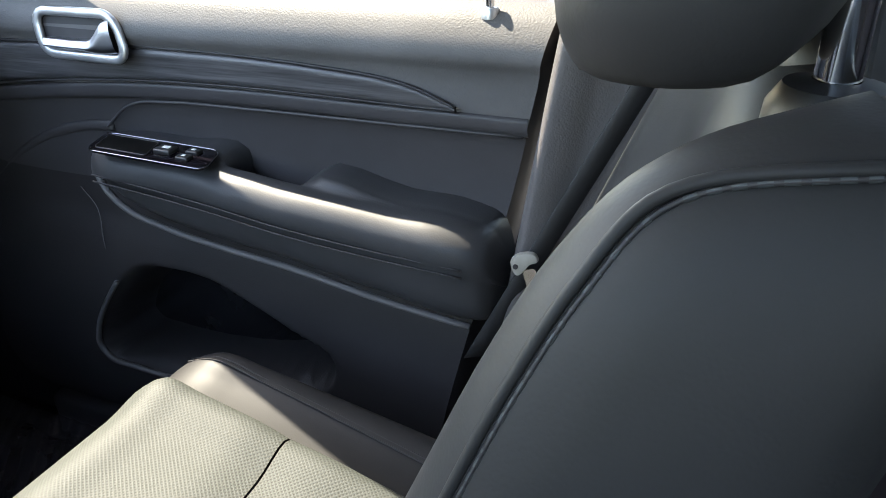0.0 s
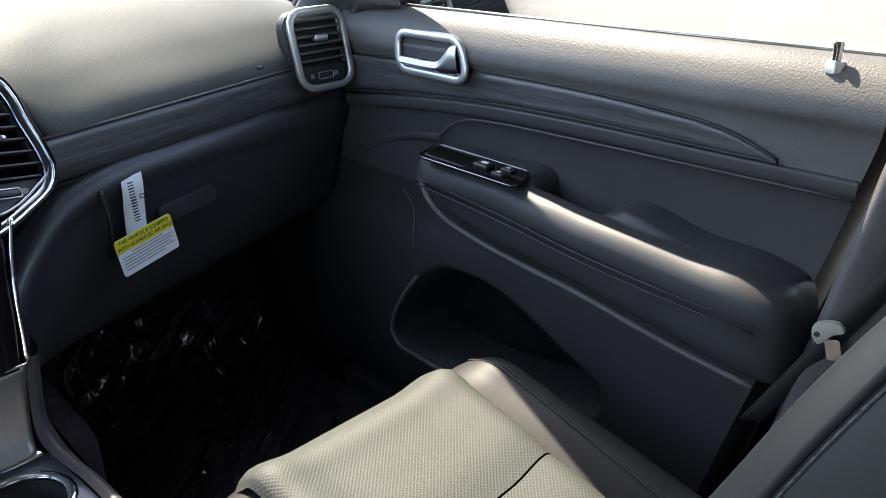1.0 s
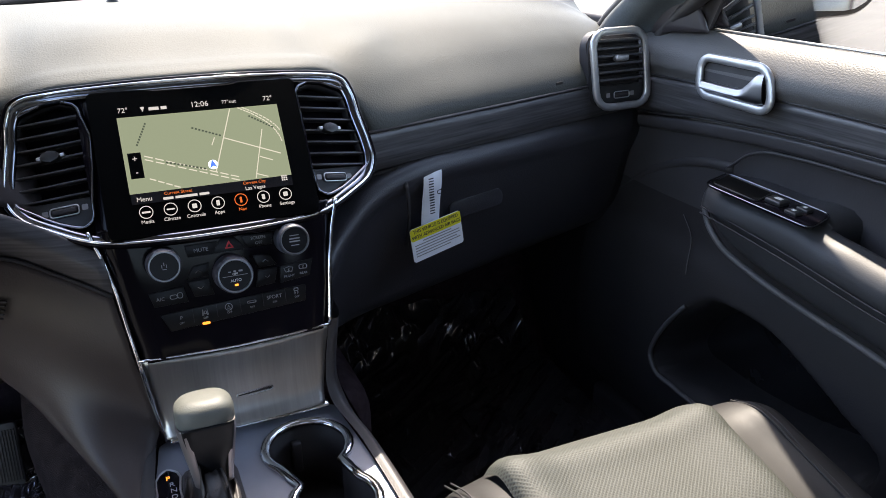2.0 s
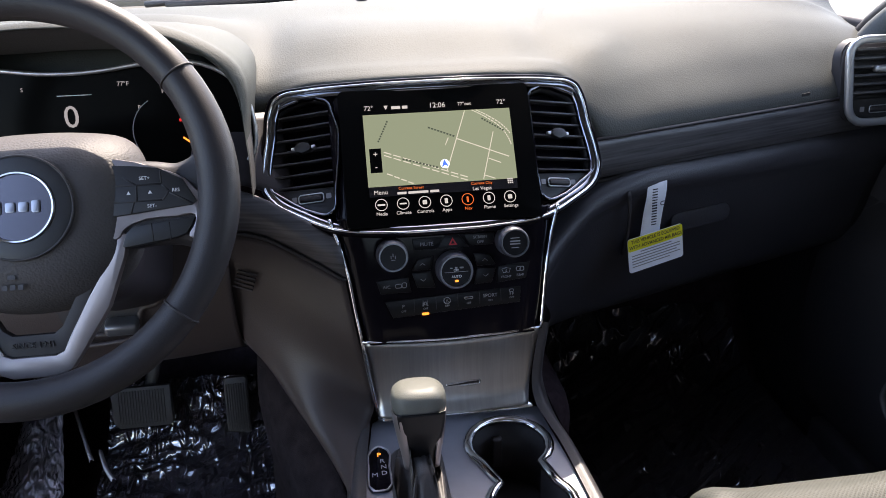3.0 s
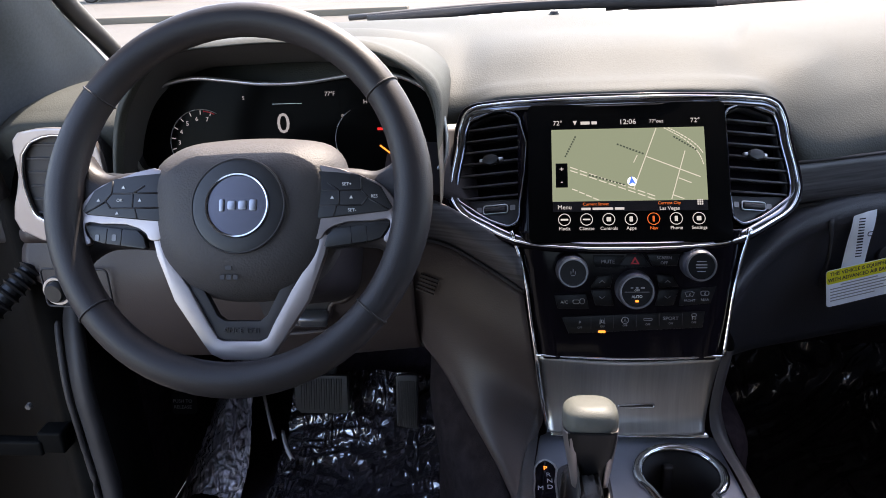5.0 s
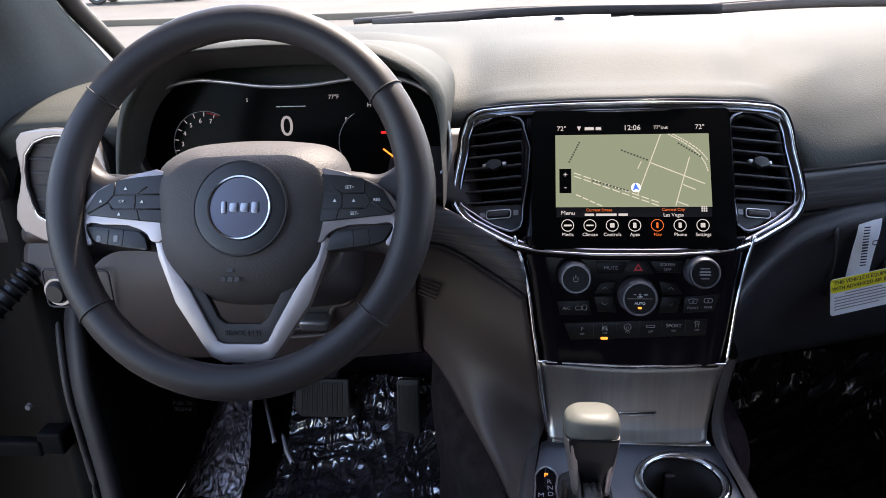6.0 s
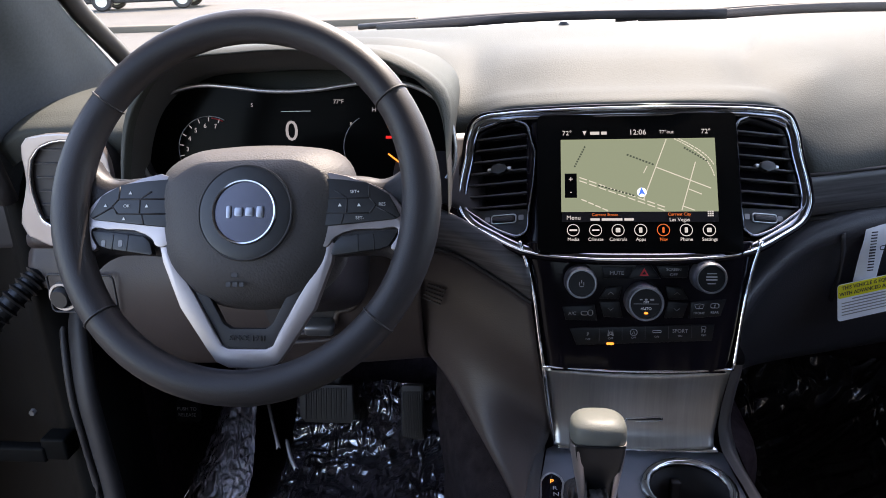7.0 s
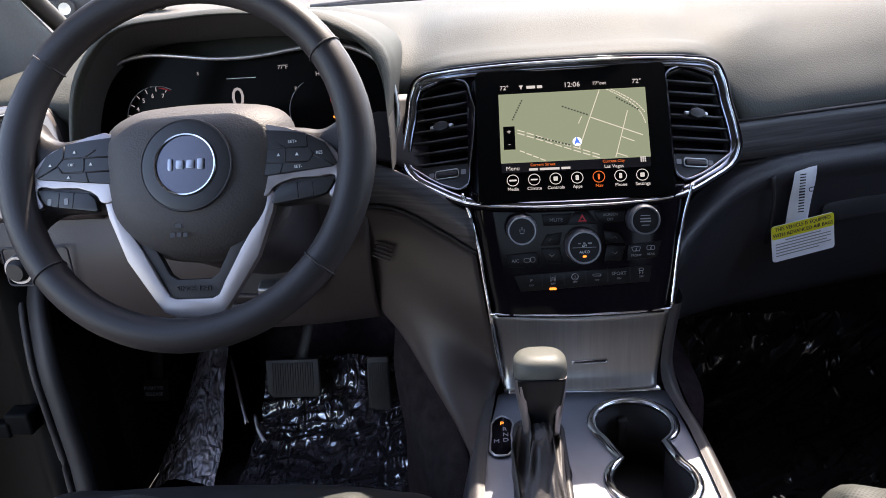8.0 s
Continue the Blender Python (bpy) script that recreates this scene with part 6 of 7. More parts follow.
part("tilt_lever", box("tilt_lever", (0.036, 0.020, 0.016), Matrix.Translation((-0.368, 0.182, 0.548)) @ Matrix.Rotation(radians(18), 4, "X"), M_GREYTAB, 0.005), col, "grey column lever")

# ---- instruments ----
CLX = -0.392
cluster = thing("instrument_cluster", (CLX, 0.25, 0.72), "dark lit instrument cluster behind the wheel", "instrument cluster")
IC = frame_of((CLX, 0.254, 0.772), (1, 0, 0), (0, 0.18, 1))
cb = [(-0.183, -0.05), (-0.191, -0.008), (-0.172, 0.033), (-0.145, 0.047), (-0.108, 0.054), (-0.07, 0.051), (-0.03, 0.046), (0.03, 0.046), (0.07, 0.051), (0.108, 0.054), (0.150, 0.045), (0.176, 0.026), (0.189, -0.01), (0.186, -0.05), (0.10, -0.075), (0, -0.08), (-0.10, -0.075)]
cbs = [(v.x, v.y) for v in spline([(a, b, 0) for a, b in cb], 4, True)]
part("bezel", sweep("bezel", [IC @ Vector((a, b, 0.014)) for a, b in cbs], M_SATIN, 0.0026, 0.003, up=IC.to_3x3() @ Vector((0, 0, 1))), cluster, "slim silver bezel")
part("bezel_wall", grid("bezel_wall", [[IC @ Vector((a * s, b * s, w)) for a, b in cb] for s, w in ((1.0, 0.014), (0.985, 0.0))], M_DARK, 3, 1, close=True, thick=0.001), cluster)
part("face", plate("face", cb, IC, 0.004, M_LCD, n=3, z=-0.006), cluster)
part("centre_display", plate("centre_display", rounded(0.125, 0.11, 0.004, cy=-0.012), IC, 0.0004, M_LCD, z=-0.0018), cluster, "dim centre display")
part("speed_readout", letters("speed_readout", "0", 0.034, at(IC, -0.006, -0.002, 0.0004), M_CLU), cluster)
part("display_line", box("display_line", (0.036, 0.0008, 0.0003), at(IC, 0.0, 0.022, 0.0), M_PRINT, 0), cluster)
part("readout", letters("readout", "77°F", 0.0068, at(IC, 0.052, 0.032, 0.0), M_CLU), cluster)
part("readout", letters("readout", "P", 0.0058, at(IC, 0.066, 0.006, 0.0), M_CLU), cluster)
part("readout", letters("readout", "S", 0.0058, at(IC, -0.053, 0.030, 0.0), M_CLU), cluster)
part("readout", letters("readout", "H", 0.007, at(IC, 0.094, 0.022, 0.0), M_CLU), cluster)
for s, c0 in ((-1, -0.108), (1, 0.096)):
    part("dial_ring", sweep("dial_ring", [IC @ Vector((c0 + 0.040 * math.cos(radians(d)), -0.022 + 0.040 * math.sin(radians(d)), -0.001)) for d in (range(60, 211, 6) if s < 0 else range(120, 215, 6))], M_DIMPRINT, 0.0006, closed=False, k=5), cluster)
    for d in (range(70, 211, 20) if s < 0 else range(-50, 11, 15)):
        if d:
            part("dial_tick", box("dial_tick", (0.005, 0.0009, 0.0004), IC @ Matrix.Translation((c0, -0.022, -0.001)) @ Matrix.Rotation(radians(d), 4, "Z") @ Matrix.Translation((0.0365, 0, 0)), M_CLU, 0), cluster)
for t, d in (("7", 74), ("6", 100), ("5", 126), ("4", 152), ("3", 178)):
    part("dial_number", letters("dial_number", t, 0.0075, at(IC, -0.108 + 0.029 * math.cos(radians(d)), -0.022 + 0.029 * math.sin(radians(d)), -0.001), M_CLU), cluster)
part("red_zone", sweep("red_zone", [IC @ Vector((-0.108 + 0.038 * math.cos(radians(d)), -0.022 + 0.038 * math.sin(radians(d)), -0.0008)) for d in (62, 69, 76, 84)], M_REDPRINT, 0.0008, closed=False, k=5), cluster)
part("needle", box("needle", (0.022, 0.0018, 0.0008), at(IC, 0.118, -0.036, 0.001, -38), M_LED, 0), cluster, "orange needle")
part("telltale", box("telltale", (0.012, 0.0022, 0.0004), at(IC, 0.115, 0.002, 0.0), M_LED, 0), cluster)
part("telltale", box("telltale", (0.012, 0.0030, 0.0004), at(IC, 0.113, -0.010, 0.0), M_REDLED, 0), cluster)

# ---- centre console ----
con = thing("centre_console", (0, -0.1, 0.03), "satin metal centre console with twin cup holders", "centre console")


def console_top():
    """A plate with a figure-of-eight opening for the cup holders, and one for the gear gaiter."""
    bm = bmesh.new()
    edge = [(-0.097, 0.128), (-0.101, 0.10), (-0.107, 0.06), (-0.111, 0.0), (-0.113, -0.10), (-0.113, -0.24), (0.113, -0.24), (0.113, -0.10), (0.111, 0.0), (0.107, 0.06), (0.103, 0.10), (0.100, 0.128)]
    edges = []
    for loop_ in ([(v.x, v.y) for v in spline([(a, b, 0) for a, b in edge], 3, True)], cup_outline(), gaiter_outline()):
        vs = [bm.verts.new((a, b, console_z(b))) for a, b in loop_]
        edges += [bm.edges.new((vs[i], vs[(i + 1) % len(vs)])) for i in range(len(vs))]
    bmesh.ops.triangle_fill(bm, use_beauty=True, edges=edges)
    r = bmesh.ops.extrude_face_region(bm, geom=bm.faces[:])
    for v in r["geom"]:
        if isinstance(v, bmesh.types.BMVert):
            v.co.z -= 0.006
    return from_bm("top_plate", bm, None, M_CONSOLE, True, 30)


def console_z(y):
    return 0.420 + 0.04 * max(0, y - 0.08)


def cup_outline():
    out = []
    for d in range(-52, 233, 15):
        out.append((0.0510 + 0.0455 * math.cos(radians(d)), 0.065 + 0.0455 * math.sin(radians(d))))
    for d in range(128, 413, 15):
        out.append((0.0545 + 0.0435 * math.cos(radians(d)), -0.033 + 0.0435 * math.sin(radians(d))))
    return out


def gaiter_outline():
    return rounded(0.056, 0.185, 0.018, 4, -0.054, -0.018)


part("top_plate", console_top(), con, "satin metal console plate")
part("cup_ring", sweep("cup_ring", [(a, b, console_z(b) + 0.001) for a, b in cup_outline()], M_CHROME, 0.0056, 0.0042), con, "chrome rim of the twin cup holders")
part("cup_wall", grid("cup_wall", [[(a, b, z) for a, b in cup_outline()[::2]] for z in (0.419, 0.36, 0.335)], M_DARK, 2, 1, close=True, thick=0.001), con)
part("cup_floor", plate("cup_floor", cup_outline(), Matrix.Translation((0, 0, 0.332)), 0.004, M_RUBBER), con)
for x, y in ((0.045, 0.10), (0.058, -0.075)):
    part("cup_finger", box("cup_finger", (0.012, 0.010, 0.04), Matrix.Translation((x, y, 0.385)), M_RUBBER, 0.003), con)
part("chrome_ledge", box("chrome_ledge", (0.178, 0.011, 0.004), Matrix.Translation((0.004, 0.1225, 0.4315)) @ Matrix.Rotation(radians(24), 4, "X"), M_CHROME, 0.002), con, "bright chrome ledge")
for s in (-1, 1):
    rail = [[(s * x, y, z + 0.006), (s * (x + 0.010), y, z + 0.007), (s * (x + 0.016), y, z), (s * (x + 0.020), y, z - 0.03)] for x, y, z in ((0.098, 0.128, 0.428), (0.106, 0.06, 0.421), (0.110, 0.0, 0.419), (0.112, -0.1, 0.419), (0.112, -0.30, 0.419))]
    if s > 0:
        # on the passenger side the rail curves up along the edge of the metal panel
        rail = [[(x, y, z), (x + 0.009, y - 0.001, z), (x + 0.015, y + 0.010, z - 0.002), (x + 0.022, y + 0.060, z - 0.006)] for x, y, z in ((0.101, 0.130, 0.535), (0.0975, 0.134, 0.50), (0.0945, 0.134, 0.472), (0.0930, 0.130, 0.454))] + [[(0.0940, 0.119, 0.4385), (0.1035, 0.118, 0.440), (0.1115, 0.124, 0.432), (0.118, 0.160, 0.412)], [(0.1000, 0.092, 0.4300), (0.1100, 0.092, 0.4315), (0.1165, 0.094, 0.424), (0.121, 0.110, 0.395)]] + rail[1:]
    part("side_rail", grid("side_rail", rail, M_VINYL, 4, 4), con, "dark satin rail along the console")
    part("side_wall", grid("side_wall", [[(s * 0.128, y, 0.40), (s * 0.150, y, 0.33), (s * 0.17, y, 0.20), (s * 0.18, y, 0.03)] for y in (0.30, 0.15, 0.0, -0.2, -0.36)], M_CARPET if s > 0 else M_PLASTIC, 4, 4), con)
part("tunnel", box("tunnel", (0.36, 0.70, 0.36), Matrix.Translation((0, 0.55, 0.20)), M_CARPET, 0.05), con, "black carpeted tunnel below the stack")
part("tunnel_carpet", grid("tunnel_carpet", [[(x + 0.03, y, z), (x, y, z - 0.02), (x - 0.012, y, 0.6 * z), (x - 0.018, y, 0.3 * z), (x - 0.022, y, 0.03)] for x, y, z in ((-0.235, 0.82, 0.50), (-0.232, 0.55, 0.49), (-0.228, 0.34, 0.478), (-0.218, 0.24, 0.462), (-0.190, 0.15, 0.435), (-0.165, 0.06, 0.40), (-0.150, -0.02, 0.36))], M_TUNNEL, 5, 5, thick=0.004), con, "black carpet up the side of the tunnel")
part("bin", box("bin", (0.22, 0.13, 0.38), Matrix.Translation((0, -0.31, 0.235)), M_LEATHER, 0.02), con, "padded leather console bin")

# gear lever
gear = thing("gear_lever", (-0.054, -0.02, 0.42), "black and silver automatic gear lever with leather gaiter", "gear lever")
GZ = frame_of((-0.054, -0.018, 0.42), (1, 0, 0), (0, 1, 0))
ga = rounded(0.048, 0.18, 0.018, 4)
random.seed(11)
gr = []
for k, z in ((1.0, 0.0), (0.93, 0.010), (0.72, 0.022), (0.50, 0.036), (0.36, 0.055)):
    gr.append([GZ @ Vector((a * (k if k > 0.6 else k + 0.12) * (1 + 0.10 * math.sin(7 * i + 9 * k) * (1 - k) * 2), b * k * 0.95 + 0.012 * (1 - k) + 0.004 * math.sin(3.1 * i) * (k < 0.95), z + 0.004 * math.sin(2.3 * i + 12 * k) * (k < 0.95))) for i, (a, b) in enumerate(ga)])
part("gaiter", grid("gaiter", gr, M_GAITER, 2, 4, close=True), gear, "folded black leather gaiter")
part("gaiter_frame", sweep("gaiter_frame", [GZ @ Vector((a * 1.05, b * 1.02, 0.001)) for a, b in ga], M_VINYL, 0.004, 0.004), gear)
KB = frame_of((-0.052, 0.002, 0.456), (1, 0, 0), (0, 0.97, -0.24))
kr = []
for z, w, d in ((0.0, 0.0165, 0.013), (0.015, 0.0182, 0.016), (0.035, 0.0220, 0.021), (0.055, 0.0256, 0.026), (0.070, 0.0270, 0.030), (0.079, 0.0255, 0.028), (0.084, 0.020, 0.022), (0.086, 0.008, 0.010)):
    kr.append([KB @ Vector((w * math.copysign(abs(math.cos(a)) ** 0.7, math.cos(a)), d * math.copysign(abs(math.sin(a)) ** 0.7, math.sin(a)), z)) for a in [2 * math.pi * k / 16 for k in range(16)]])
part("knob", grid("knob", kr, M_KNOB, 2, 4, close=True), gear, "grey leather-topped knob")
for s in (-1, 1):
    part("knob_trim", grid("knob_trim", [[KB @ Vector((s * w * k, d * q, z)) for k, q in ((0.66, -1.0), (0.84, -0.97), (0.97, -0.80), (1.035, -0.45), (1.04, 0.1), (1.03, 0.5))] for z, w, d in ((0.002, 0.0167, 0.0140), (0.015, 0.0184, 0.0170), (0.030, 0.0210, 0.0206), (0.045, 0.0234, 0.0236), (0.056, 0.0248, 0.0258), (0.063, 0.0252, 0.0270))], M_SPOKE, 3, 3, thick=0.0012), gear, "satin silver side trim")
part("knob_front", grid("knob_front", [[KB @ Vector((q * w, -d * (1.055 - 0.10 * abs(q) ** 4), z)) for q in (-1.0, -0.7, -0.3, 0.3, 0.7, 1.0)] for z, w, d in ((0.003, 0.0105, 0.0140), (0.016, 0.0112, 0.0172), (0.024, 0.0125, 0.0192), (0.031, 0.0172, 0.0208), (0.045, 0.0208, 0.0246), (0.056, 0.0228, 0.0268), (0.064, 0.0236, 0.0286))], M_KEY, 3, 3, thick=0.001), gear, "dark satin face of the knob")
SG = frame_of((-0.0935, 0.045, 0.4215), (1, 0, 0), (0, 1, 0))
sg = thing("gear_display", (-0.09, 0.045, 0.42), "small gloss black gear display with lit letters", "gear display")
part("display_plate", plate("display_plate", [(v.x, v.y) for v in spline([(-0.008, -0.036, 0), (0.006, -0.036, 0), (0.010, 0.0, 0), (0.010, 0.028, 0), (0.0, 0.036, 0), (-0.008, 0.030, 0), (-0.012, 0.0, 0)], 3, True)], SG, 0.002, M_GLOSS, 0.0006), sg)
part("display_rim", sweep("display_rim", [SG @ v for v in spline([(-0.008, -0.036, 0.002), (0.006, -0.036, 0.002), (0.010, 0.0, 0.002), (0.010, 0.028, 0.002), (0.0, 0.036, 0.002), (-0.008, 0.030, 0.002), (-0.012, 0.0, 0.002)], 3, True)], M_SATIN, 0.0012), sg)
for t, u, v, m_ in (("P", 0.0, 0.021, M_LED), ("R", 0.003, 0.010, M_DIMPRINT), ("N", 0.004, 0.0, M_DIMPRINT), ("D", 0.004, -0.010, M_DIMPRINT), ("M", -0.006, -0.012, M_DIMPRINT)):
    part("gear_letter", letters("gear_letter", t, 0.009, at(SG, u, v, 0.0024), m_), sg)

# ---- driver's footwell ----
quad_skin("wall_kick_left", [[(-0.775, y, 0.02), (-0.775, y, 0.3), (-0.775, y, 0.62)] for y in (0.31, 0.55, 0.88)], M_CARPET, "black carpeted kick panel", "kick panel")
quad_skin("wall_kick_right", [[(0.775, y, 0.02), (0.775, y, 0.3), (0.775, y, 0.62)] for y in (0.45, 0.6, 0.88)], M_CARPET, "black carpeted kick panel", "kick panel")
PB = frame_of((-0.7175, 0.50, 0.218), (1, 0, 0), (0, 0.25, 1))
pb = thing("parking_brake_pedal", (-0.715, 0.5, 0.2), "black parking brake pedal with white writing", "pedal")
part("pad", plate("pad", rounded(0.042, 0.040, 0.005), PB, 0.012, M_VINYL, 0.003), pb)
part("pedal_text", letters("pedal_text", "PUSH TO", 0.0088, at(PB, 0, 0.005, 0.0126), M_PAPER), pb)
part("pedal_text", letters("pedal_text", "RELEASE", 0.0088, at(PB, 0, -0.006, 0.0126), M_PAPER), pb)
part("lever", sweep("lever", [PB @ Vector((0, 0.015, -0.004)), PB @ Vector((0.002, 0.10, -0.02)), PB @ Vector((0.0, 0.2, -0.04))], M_PILLAR, 0.010, 0.004, closed=False), pb)
BP = frame_of((-0.492, 0.592, 0.180), (1, 0, 0), (0, 0.35, 1))
bp = thing("brake_pedal", (-0.49, 0.59, 0.17), "wide ribbed black rubber brake pedal", "pedal")
part("pad", plate("pad", [(-0.052, 0.036), (0.050, 0.036), (0.052, -0.030), (0.046, -0.036), (-0.040, -0.036), (-0.050, -0.024)], BP, 0.012, M_RUBBER, 0.003), bp)
for i in range(17):
    part("rib", box("rib", (0.0022, 0.060, 0.003), at(BP, -0.038 + 0.0048 * i, 0.0, 0.0125), M_RUBBER, 0.0008, 1), bp)
part("lever", sweep("lever", [BP @ Vector((0.01, 0.02, 0)), BP @ Vector((0.03, 0.12, -0.05)), BP @ Vector((0.04, 0.25, -0.12))], M_DARK, 0.012, 0.006, closed=False), bp)
AP = frame_of((-0.334, 0.618, 0.146), (1, 0, 0), (0, 0.30, 1))
ac = thing("accelerator_pedal", (-0.32, 0.62, 0.1), "narrow ribbed black rubber accelerator pedal", "pedal")
part("pad", plate("pad", rounded(0.042, 0.11, 0.006), AP, 0.012, M_RUBBER, 0.003), ac)
for i in range(9):
    part("rib", box("rib", (0.002, 0.088, 0.003), at(AP, -0.017 + 0.0043 * i, 0.0, 0.0125), M_RUBBER, 0.0008, 1), ac)


def crumple(name, rows, seed, amount, material, fine=34, patches=(), tight=1.0, streak=0.0):
    """Thin film laid over a form and thrown into sharp folds."""
    lines = [spline(r, fine) for r in rows]
    cols = [spline(c, fine) for c in zip(*lines)]
    h = len(cols[0])
    vs = []
    for c in cols:
        for p in c:
            u, v = p.x * 0.80 + p.y * 0.60, p.y * 0.80 - p.x * 0.60
            q = Vector((p.x * 11 + seed, p.y * 9, p.z * 9)).lerp(Vector((u * 4 + seed, v * 19, p.z * 6)), streak) * tight
            w = Vector((noise.noise(q * 0.6), noise.noise(q * 0.6 + Vector((5, 2, 1))), 0)) * 1.1
            f = abs(noise.noise(q + w)) * 0.55 + abs(noise.noise(Vector((q.x * 1.5, q.y * 2.9, q.z * 2.9)) + w * 2)) * 0.40
            f += (0.20 * abs(noise.noise(q * 5.3 + w * 3)) + 0.09 * abs(noise.noise(q * 11.0 + w * 3))) * (1 - 0.75 * streak)
            k = 1.0
            if patches:
                k = 0.35 + 0.85 * max(math.exp(-((p.x - a) ** 2 + (p.y - b) ** 2) / r ** 2) for a, b, r in patches)
            vs.append(p + Vector((0, -0.35, 1)) * amount * (0.4 - f * k))
    fs = [(i * h + j, (i + 1) * h + j, (i + 1) * h + j + 1, i * h + j + 1) for i in range(len(cols) - 1) for j in range(h - 1)]
    return mesh_of(name, vs, fs, material)


solo("footrest_film", crumple("footrest_film", [[(-0.728, 0.43, 0.055), (-0.675, 0.42, 0.080), (-0.612, 0.42, 0.060)], [(-0.715, 0.49, 0.100), (-0.670, 0.48, 0.125), (-0.610, 0.485, 0.105)], [(-0.695, 0.56, 0.160), (-0.662, 0.555, 0.185), (-0.622, 0.56, 0.165)], [(-0.675, 0.68, 0.27), (-0.650, 0.67, 0.285), (-0.625, 0.67, 0.265)]], 2.0, 0.017, M_CLEARFILM, 40, (), 2.2), "crumpled clear protective film over the footrest", "protective film")


def film_mat(label, x0, x1, y0, y1, seed, amount, material, streak, patches=()):
    """A floor mat wrapped in crumpled film, with its front edge climbing the bulkhead."""
    xm = (x0 + x1) / 2
    t = thing("floor_mat", (xm, (y0 + y1) / 2, 0.03), label, "floor mat", "film-wrapped floor mats")
    part("mat", box("mat", (x1 - x0, y1 - y0 - 0.14, 0.012), Matrix.Translation((xm, (y0 + y1 - 0.14) / 2, 0.036)), M_CARPET, 0.005), t, "black carpet mat under the film")
    part("film", crumple("film", [[(x0, y, z), (xm, y, z + 0.006), (x1, y, z)] for y, z in ((y0, 0.055), ((2 * y0 + y1) / 3, 0.058), ((y0 + 2 * y1) / 3, 0.066), (y1 - 0.10, 0.085), (y1, 0.165))], seed, amount, material, 40, patches, 1.25, streak), t, "crumpled black protective film")
    return t


dm = film_mat("driver floor mat wrapped in crumpled black plastic film", -0.57, -0.25, 0.22, 0.68, 9.0, 0.036, M_FILM, 0.5)
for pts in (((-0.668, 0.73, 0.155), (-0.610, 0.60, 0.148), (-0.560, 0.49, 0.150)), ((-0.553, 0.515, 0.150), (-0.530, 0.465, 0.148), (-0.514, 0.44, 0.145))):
    part("film_edge", grid("film_edge", [[(x - 0.003, y, z - 0.006), (x, y, z), (x + 0.004, y, z - 0.003)] for x, y, z in pts], M_EDGEGLINT, 3, 6, thick=0.0006), dm, "upturned edge of the film, its glint put into the colour")
film_mat("passenger floor mat wrapped in crumpled black plastic film", 0.20, 0.70, 0.20, 0.80, 5.0, 0.044, M_STREAKFILM, 1.0, ((0.56, 0.66, 0.16), (0.36, 0.66, 0.08), (0.50, 0.36, 0.10)))

# ---- driver's door opening ----
seal_line = spline([(-0.735, 0.275, 0.62), (-0.722, 0.262, 0.56), (-0.711, 0.230, 0.50), (-0.701, 0.205, 0.43), (-0.695, 0.200, 0.36), (-0.692, 0.200, 0.26), (-0.700, 0.17, 0.10), (-0.73, 0.08, 0.05), (-0.73, -0.4, 0.045)], 6)
solo("door_seal", sweep("door_seal", seal_line, M_DARK, 0.015, 0.011, closed=False, up=(-0.3, -1, 0), power=0.8), "black plastic trim strip along the open doorway", "door seal", "structure")
solo("seal_lip", sweep("seal_lip", [p + Vector((-0.019, -0.006, 0.0)) for p in seal_line], M_RUBBER, 0.0045, closed=False, k=8), "thin black rubber lip round the open doorway", "door seal", "structure")
quad_skin("wall_jamb", [[(-0.690, 0.318, z) for z in (0.0, 0.25, 0.45, 0.64)], [(-0.745, 0.22, z) for z in (0.0, 0.3, 0.55, 0.75)]] + [[(x, y, z) for z in (-0.2, 0.3, 0.6, 1.05)] for x, y in ((-0.80, 0.26), (-0.95, 0.30), (-1.15, 0.28))], M_INNER, "black painted door jamb", "door jamb", 3, 3, 0.008)
hinge = thing("hinge", (-0.76, 0.2, 0.345), "black painted door hinge with a bolt", "hinge")
part("leaf", box("leaf", (0.036, 0.03, 0.034), Matrix.Translation((-0.758, 0.205, 0.352)), M_INNER, 0.004), hinge)
part("arm", box("arm", (0.15, 0.018, 0.024), Matrix.Translation((-0.845, 0.195, 0.345)), M_INNER, 0.004), hinge)
part("bolt", lathe("bolt", [(0, 0.006), (0.004, 0.006), (0.005, 0.0)], frame_of((-0.783, 0.205, 0.404), (1, 0, 0), (0, 0, 1)), M_PILLAR, 6), hinge)
loom = thing("wiring_loom", (-0.8, 0.18, 0.6), "black ribbed wiring boot between jamb and open door", "wiring loom")
lp = spline([(-0.738, 0.222, 0.60), (-0.756, 0.195, 0.580), (-0.785, 0.165, 0.55), (-0.83, 0.13, 0.50), (-0.89, 0.10, 0.47)], 8)
part("boot", sweep("boot", lp, M_BOOT, 0.013, closed=False), loom)
for i in range(1, len(lp) - 1, 2):
    d = (lp[i + 1] - lp[i - 1]).normalized()
    m = Matrix.Translation(lp[i]) @ d.to_track_quat("Z", "Y").to_matrix().to_4x4()
    part("rib", lathe("rib", [(0.013, -0.003), (0.017, 0), (0.013, 0.003)], m, M_BOOT, 16), loom)
ddoor = thing("car_door", (-0.9, 0.1, 0.1), "open driver door with black painted edge and dark panel", "car door")
DD = frame_of((-0.93, 0.16, 0.45), (-0.985, -0.17, 0), (0, 0, 1))
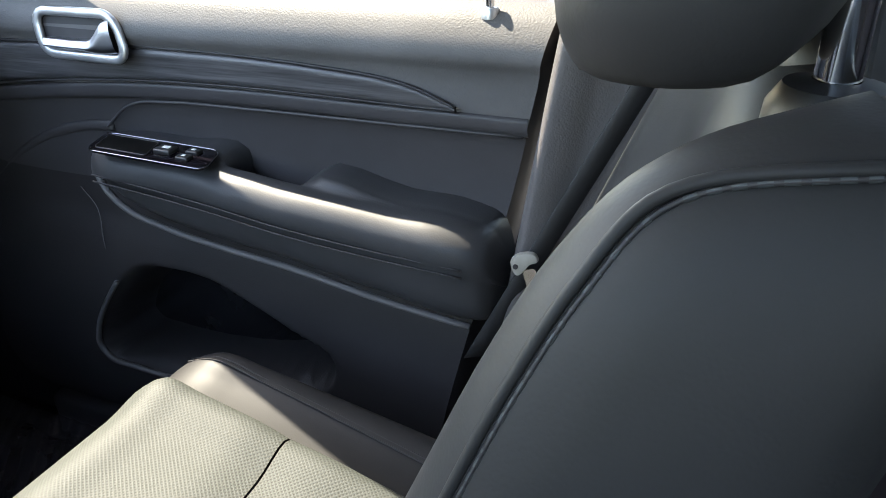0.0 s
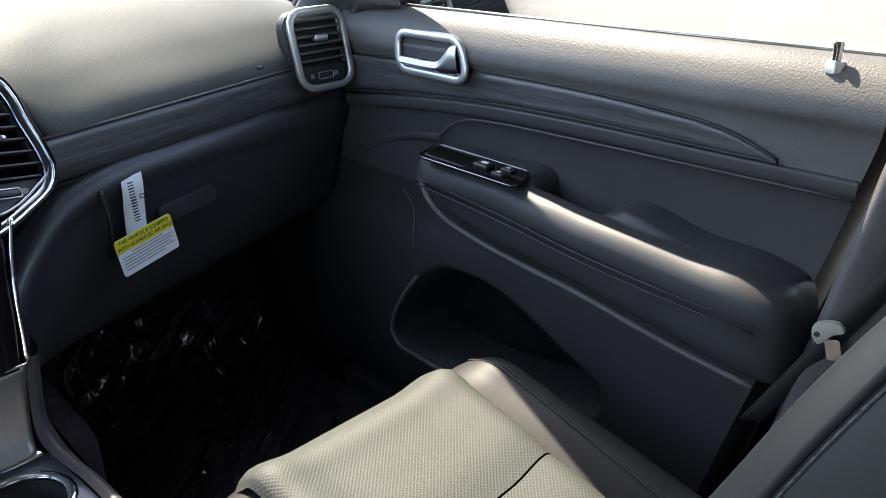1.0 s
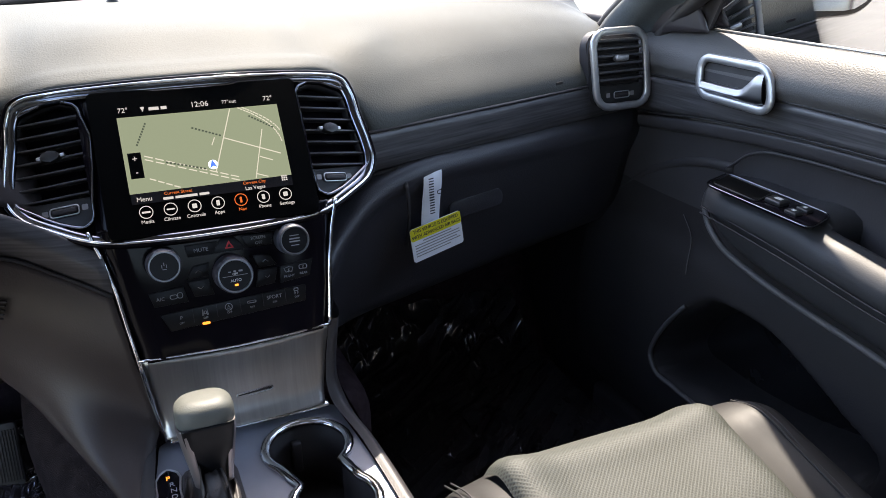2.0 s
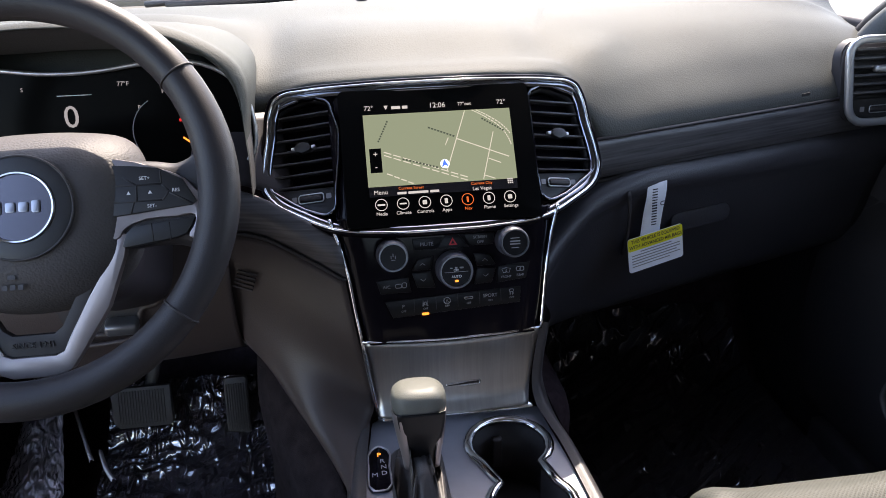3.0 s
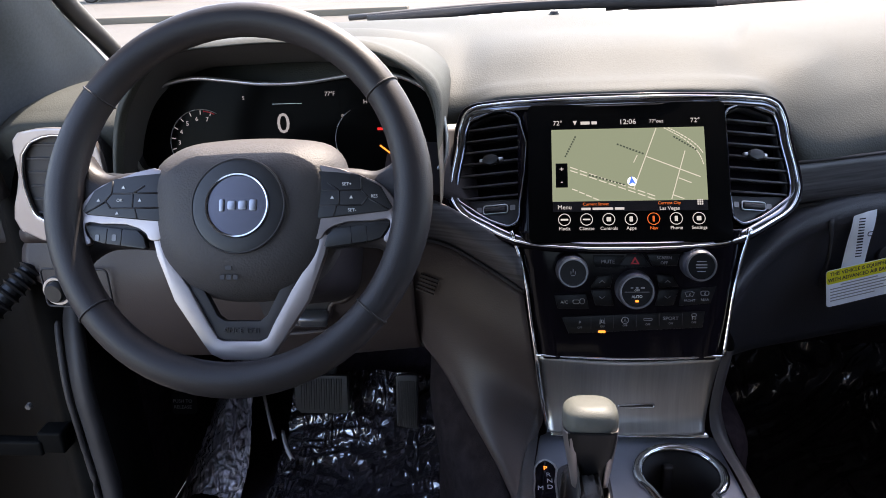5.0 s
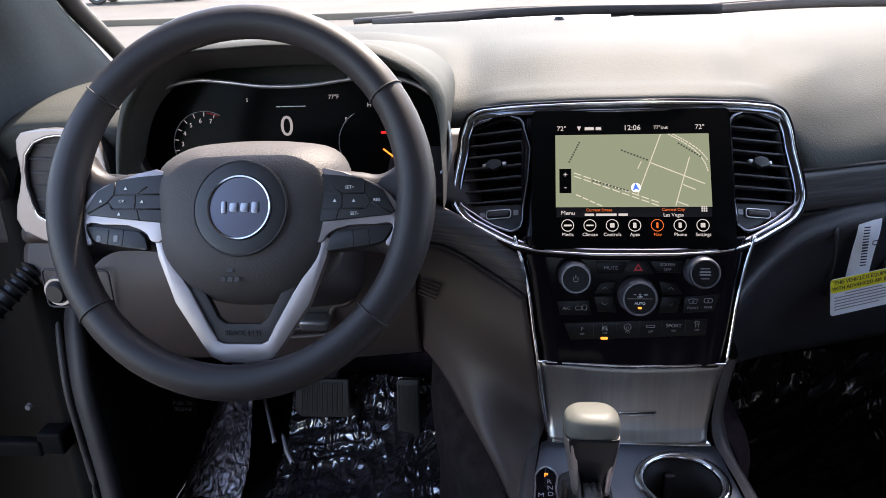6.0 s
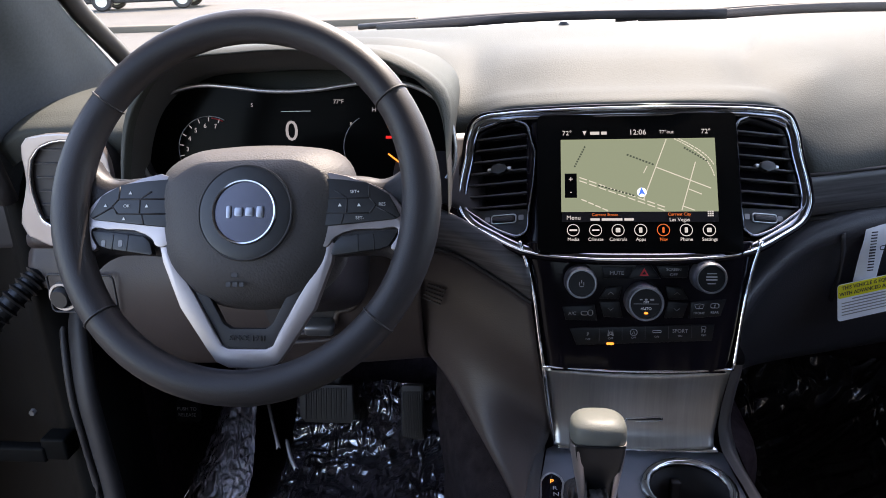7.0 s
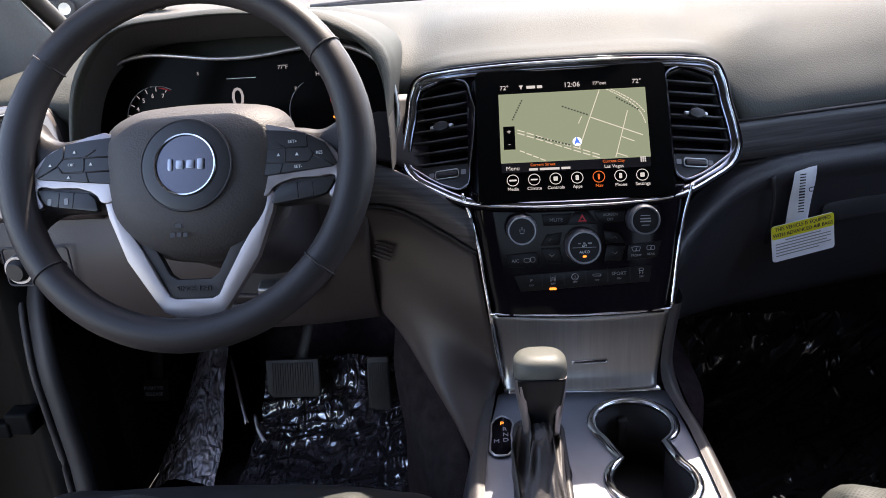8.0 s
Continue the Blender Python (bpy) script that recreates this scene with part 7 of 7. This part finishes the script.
part("door_shell", box("door_shell", (0.95, 0.72, 0.10), at(DD, 0.46, 0.0, 0.0), M_JAMB, 0.03), ddoor)
part("panel", box("panel", (0.86, 0.66, 0.03), at(DD, 0.48, 0.01, -0.065), M_DARK, 0.012), ddoor)
part("armrest", box("armrest", (0.55, 0.09, 0.07), at(DD, 0.5, 0.08, -0.10), M_DARK, 0.03), ddoor)

# ---- outside ----
solo("kerb", box("kerb", (22, 0.35, 0.16), Matrix.Translation((-13.5, 17.0, -0.39)), M_KERB, 0.03), "low tan concrete kerb", "kerb")
M_BODY = mat("silver_car_paint", (0.42, 0.43, 0.45), 0.3, 0.4, coat=0.5)


def parked(x, y, turn, label):
    c = thing("parked_car", (x, y, -0.45), label, "car")
    m = Matrix.Translation((x, y, -0.45)) @ Matrix.Rotation(radians(turn), 4, "Z")
    prof_ = [(-2.2, 0.35), (-2.25, 0.7), (-2.1, 0.95), (-1.2, 1.0), (-0.6, 1.42), (0.8, 1.45), (1.6, 1.0), (2.15, 0.9), (2.25, 0.6), (2.2, 0.3)]
    part("body", grid("body", [[m @ Vector((a, s * 0.85 * w, b if b < 1.2 else b)) for a, b in prof_] for s, w in ((-1, 0.9), (-1, 1.0), (1, 1.0), (1, 0.9))], M_BODY, 3, 3, close=False, thick=0.02), c)
    part("underbody", box("underbody", (4.0, 1.5, 0.4), m @ Matrix.Translation((0, 0, 0.45)), M_DARK, 0.05), c)
    for a in (-1.35, 1.4):
        for s in (-1, 1):
            w = part("wheel", lathe("wheel", [(0.2, 0.11), (0.30, 0.12), (0.34, 0.08), (0.34, -0.08), (0.3, -0.12)], m @ Matrix.Translation((a, s * 0.80, 0.34)) @ Matrix.Rotation(radians(90), 4, "X"), M_RUBBER, 32), c)
            part("hub", lathe("hub", [(0, 0.10), (0.2, 0.11), (0.2, -0.11), (0, -0.1)], m @ Matrix.Translation((a, s * 0.80, 0.34)) @ Matrix.Rotation(radians(90), 4, "X"), M_SATIN, 24), w)


parked(-13.5, 27.0, 10, "silver car parked across the car park")
parked(-3.0, 31.0, 5, "silver car parked across the car park")
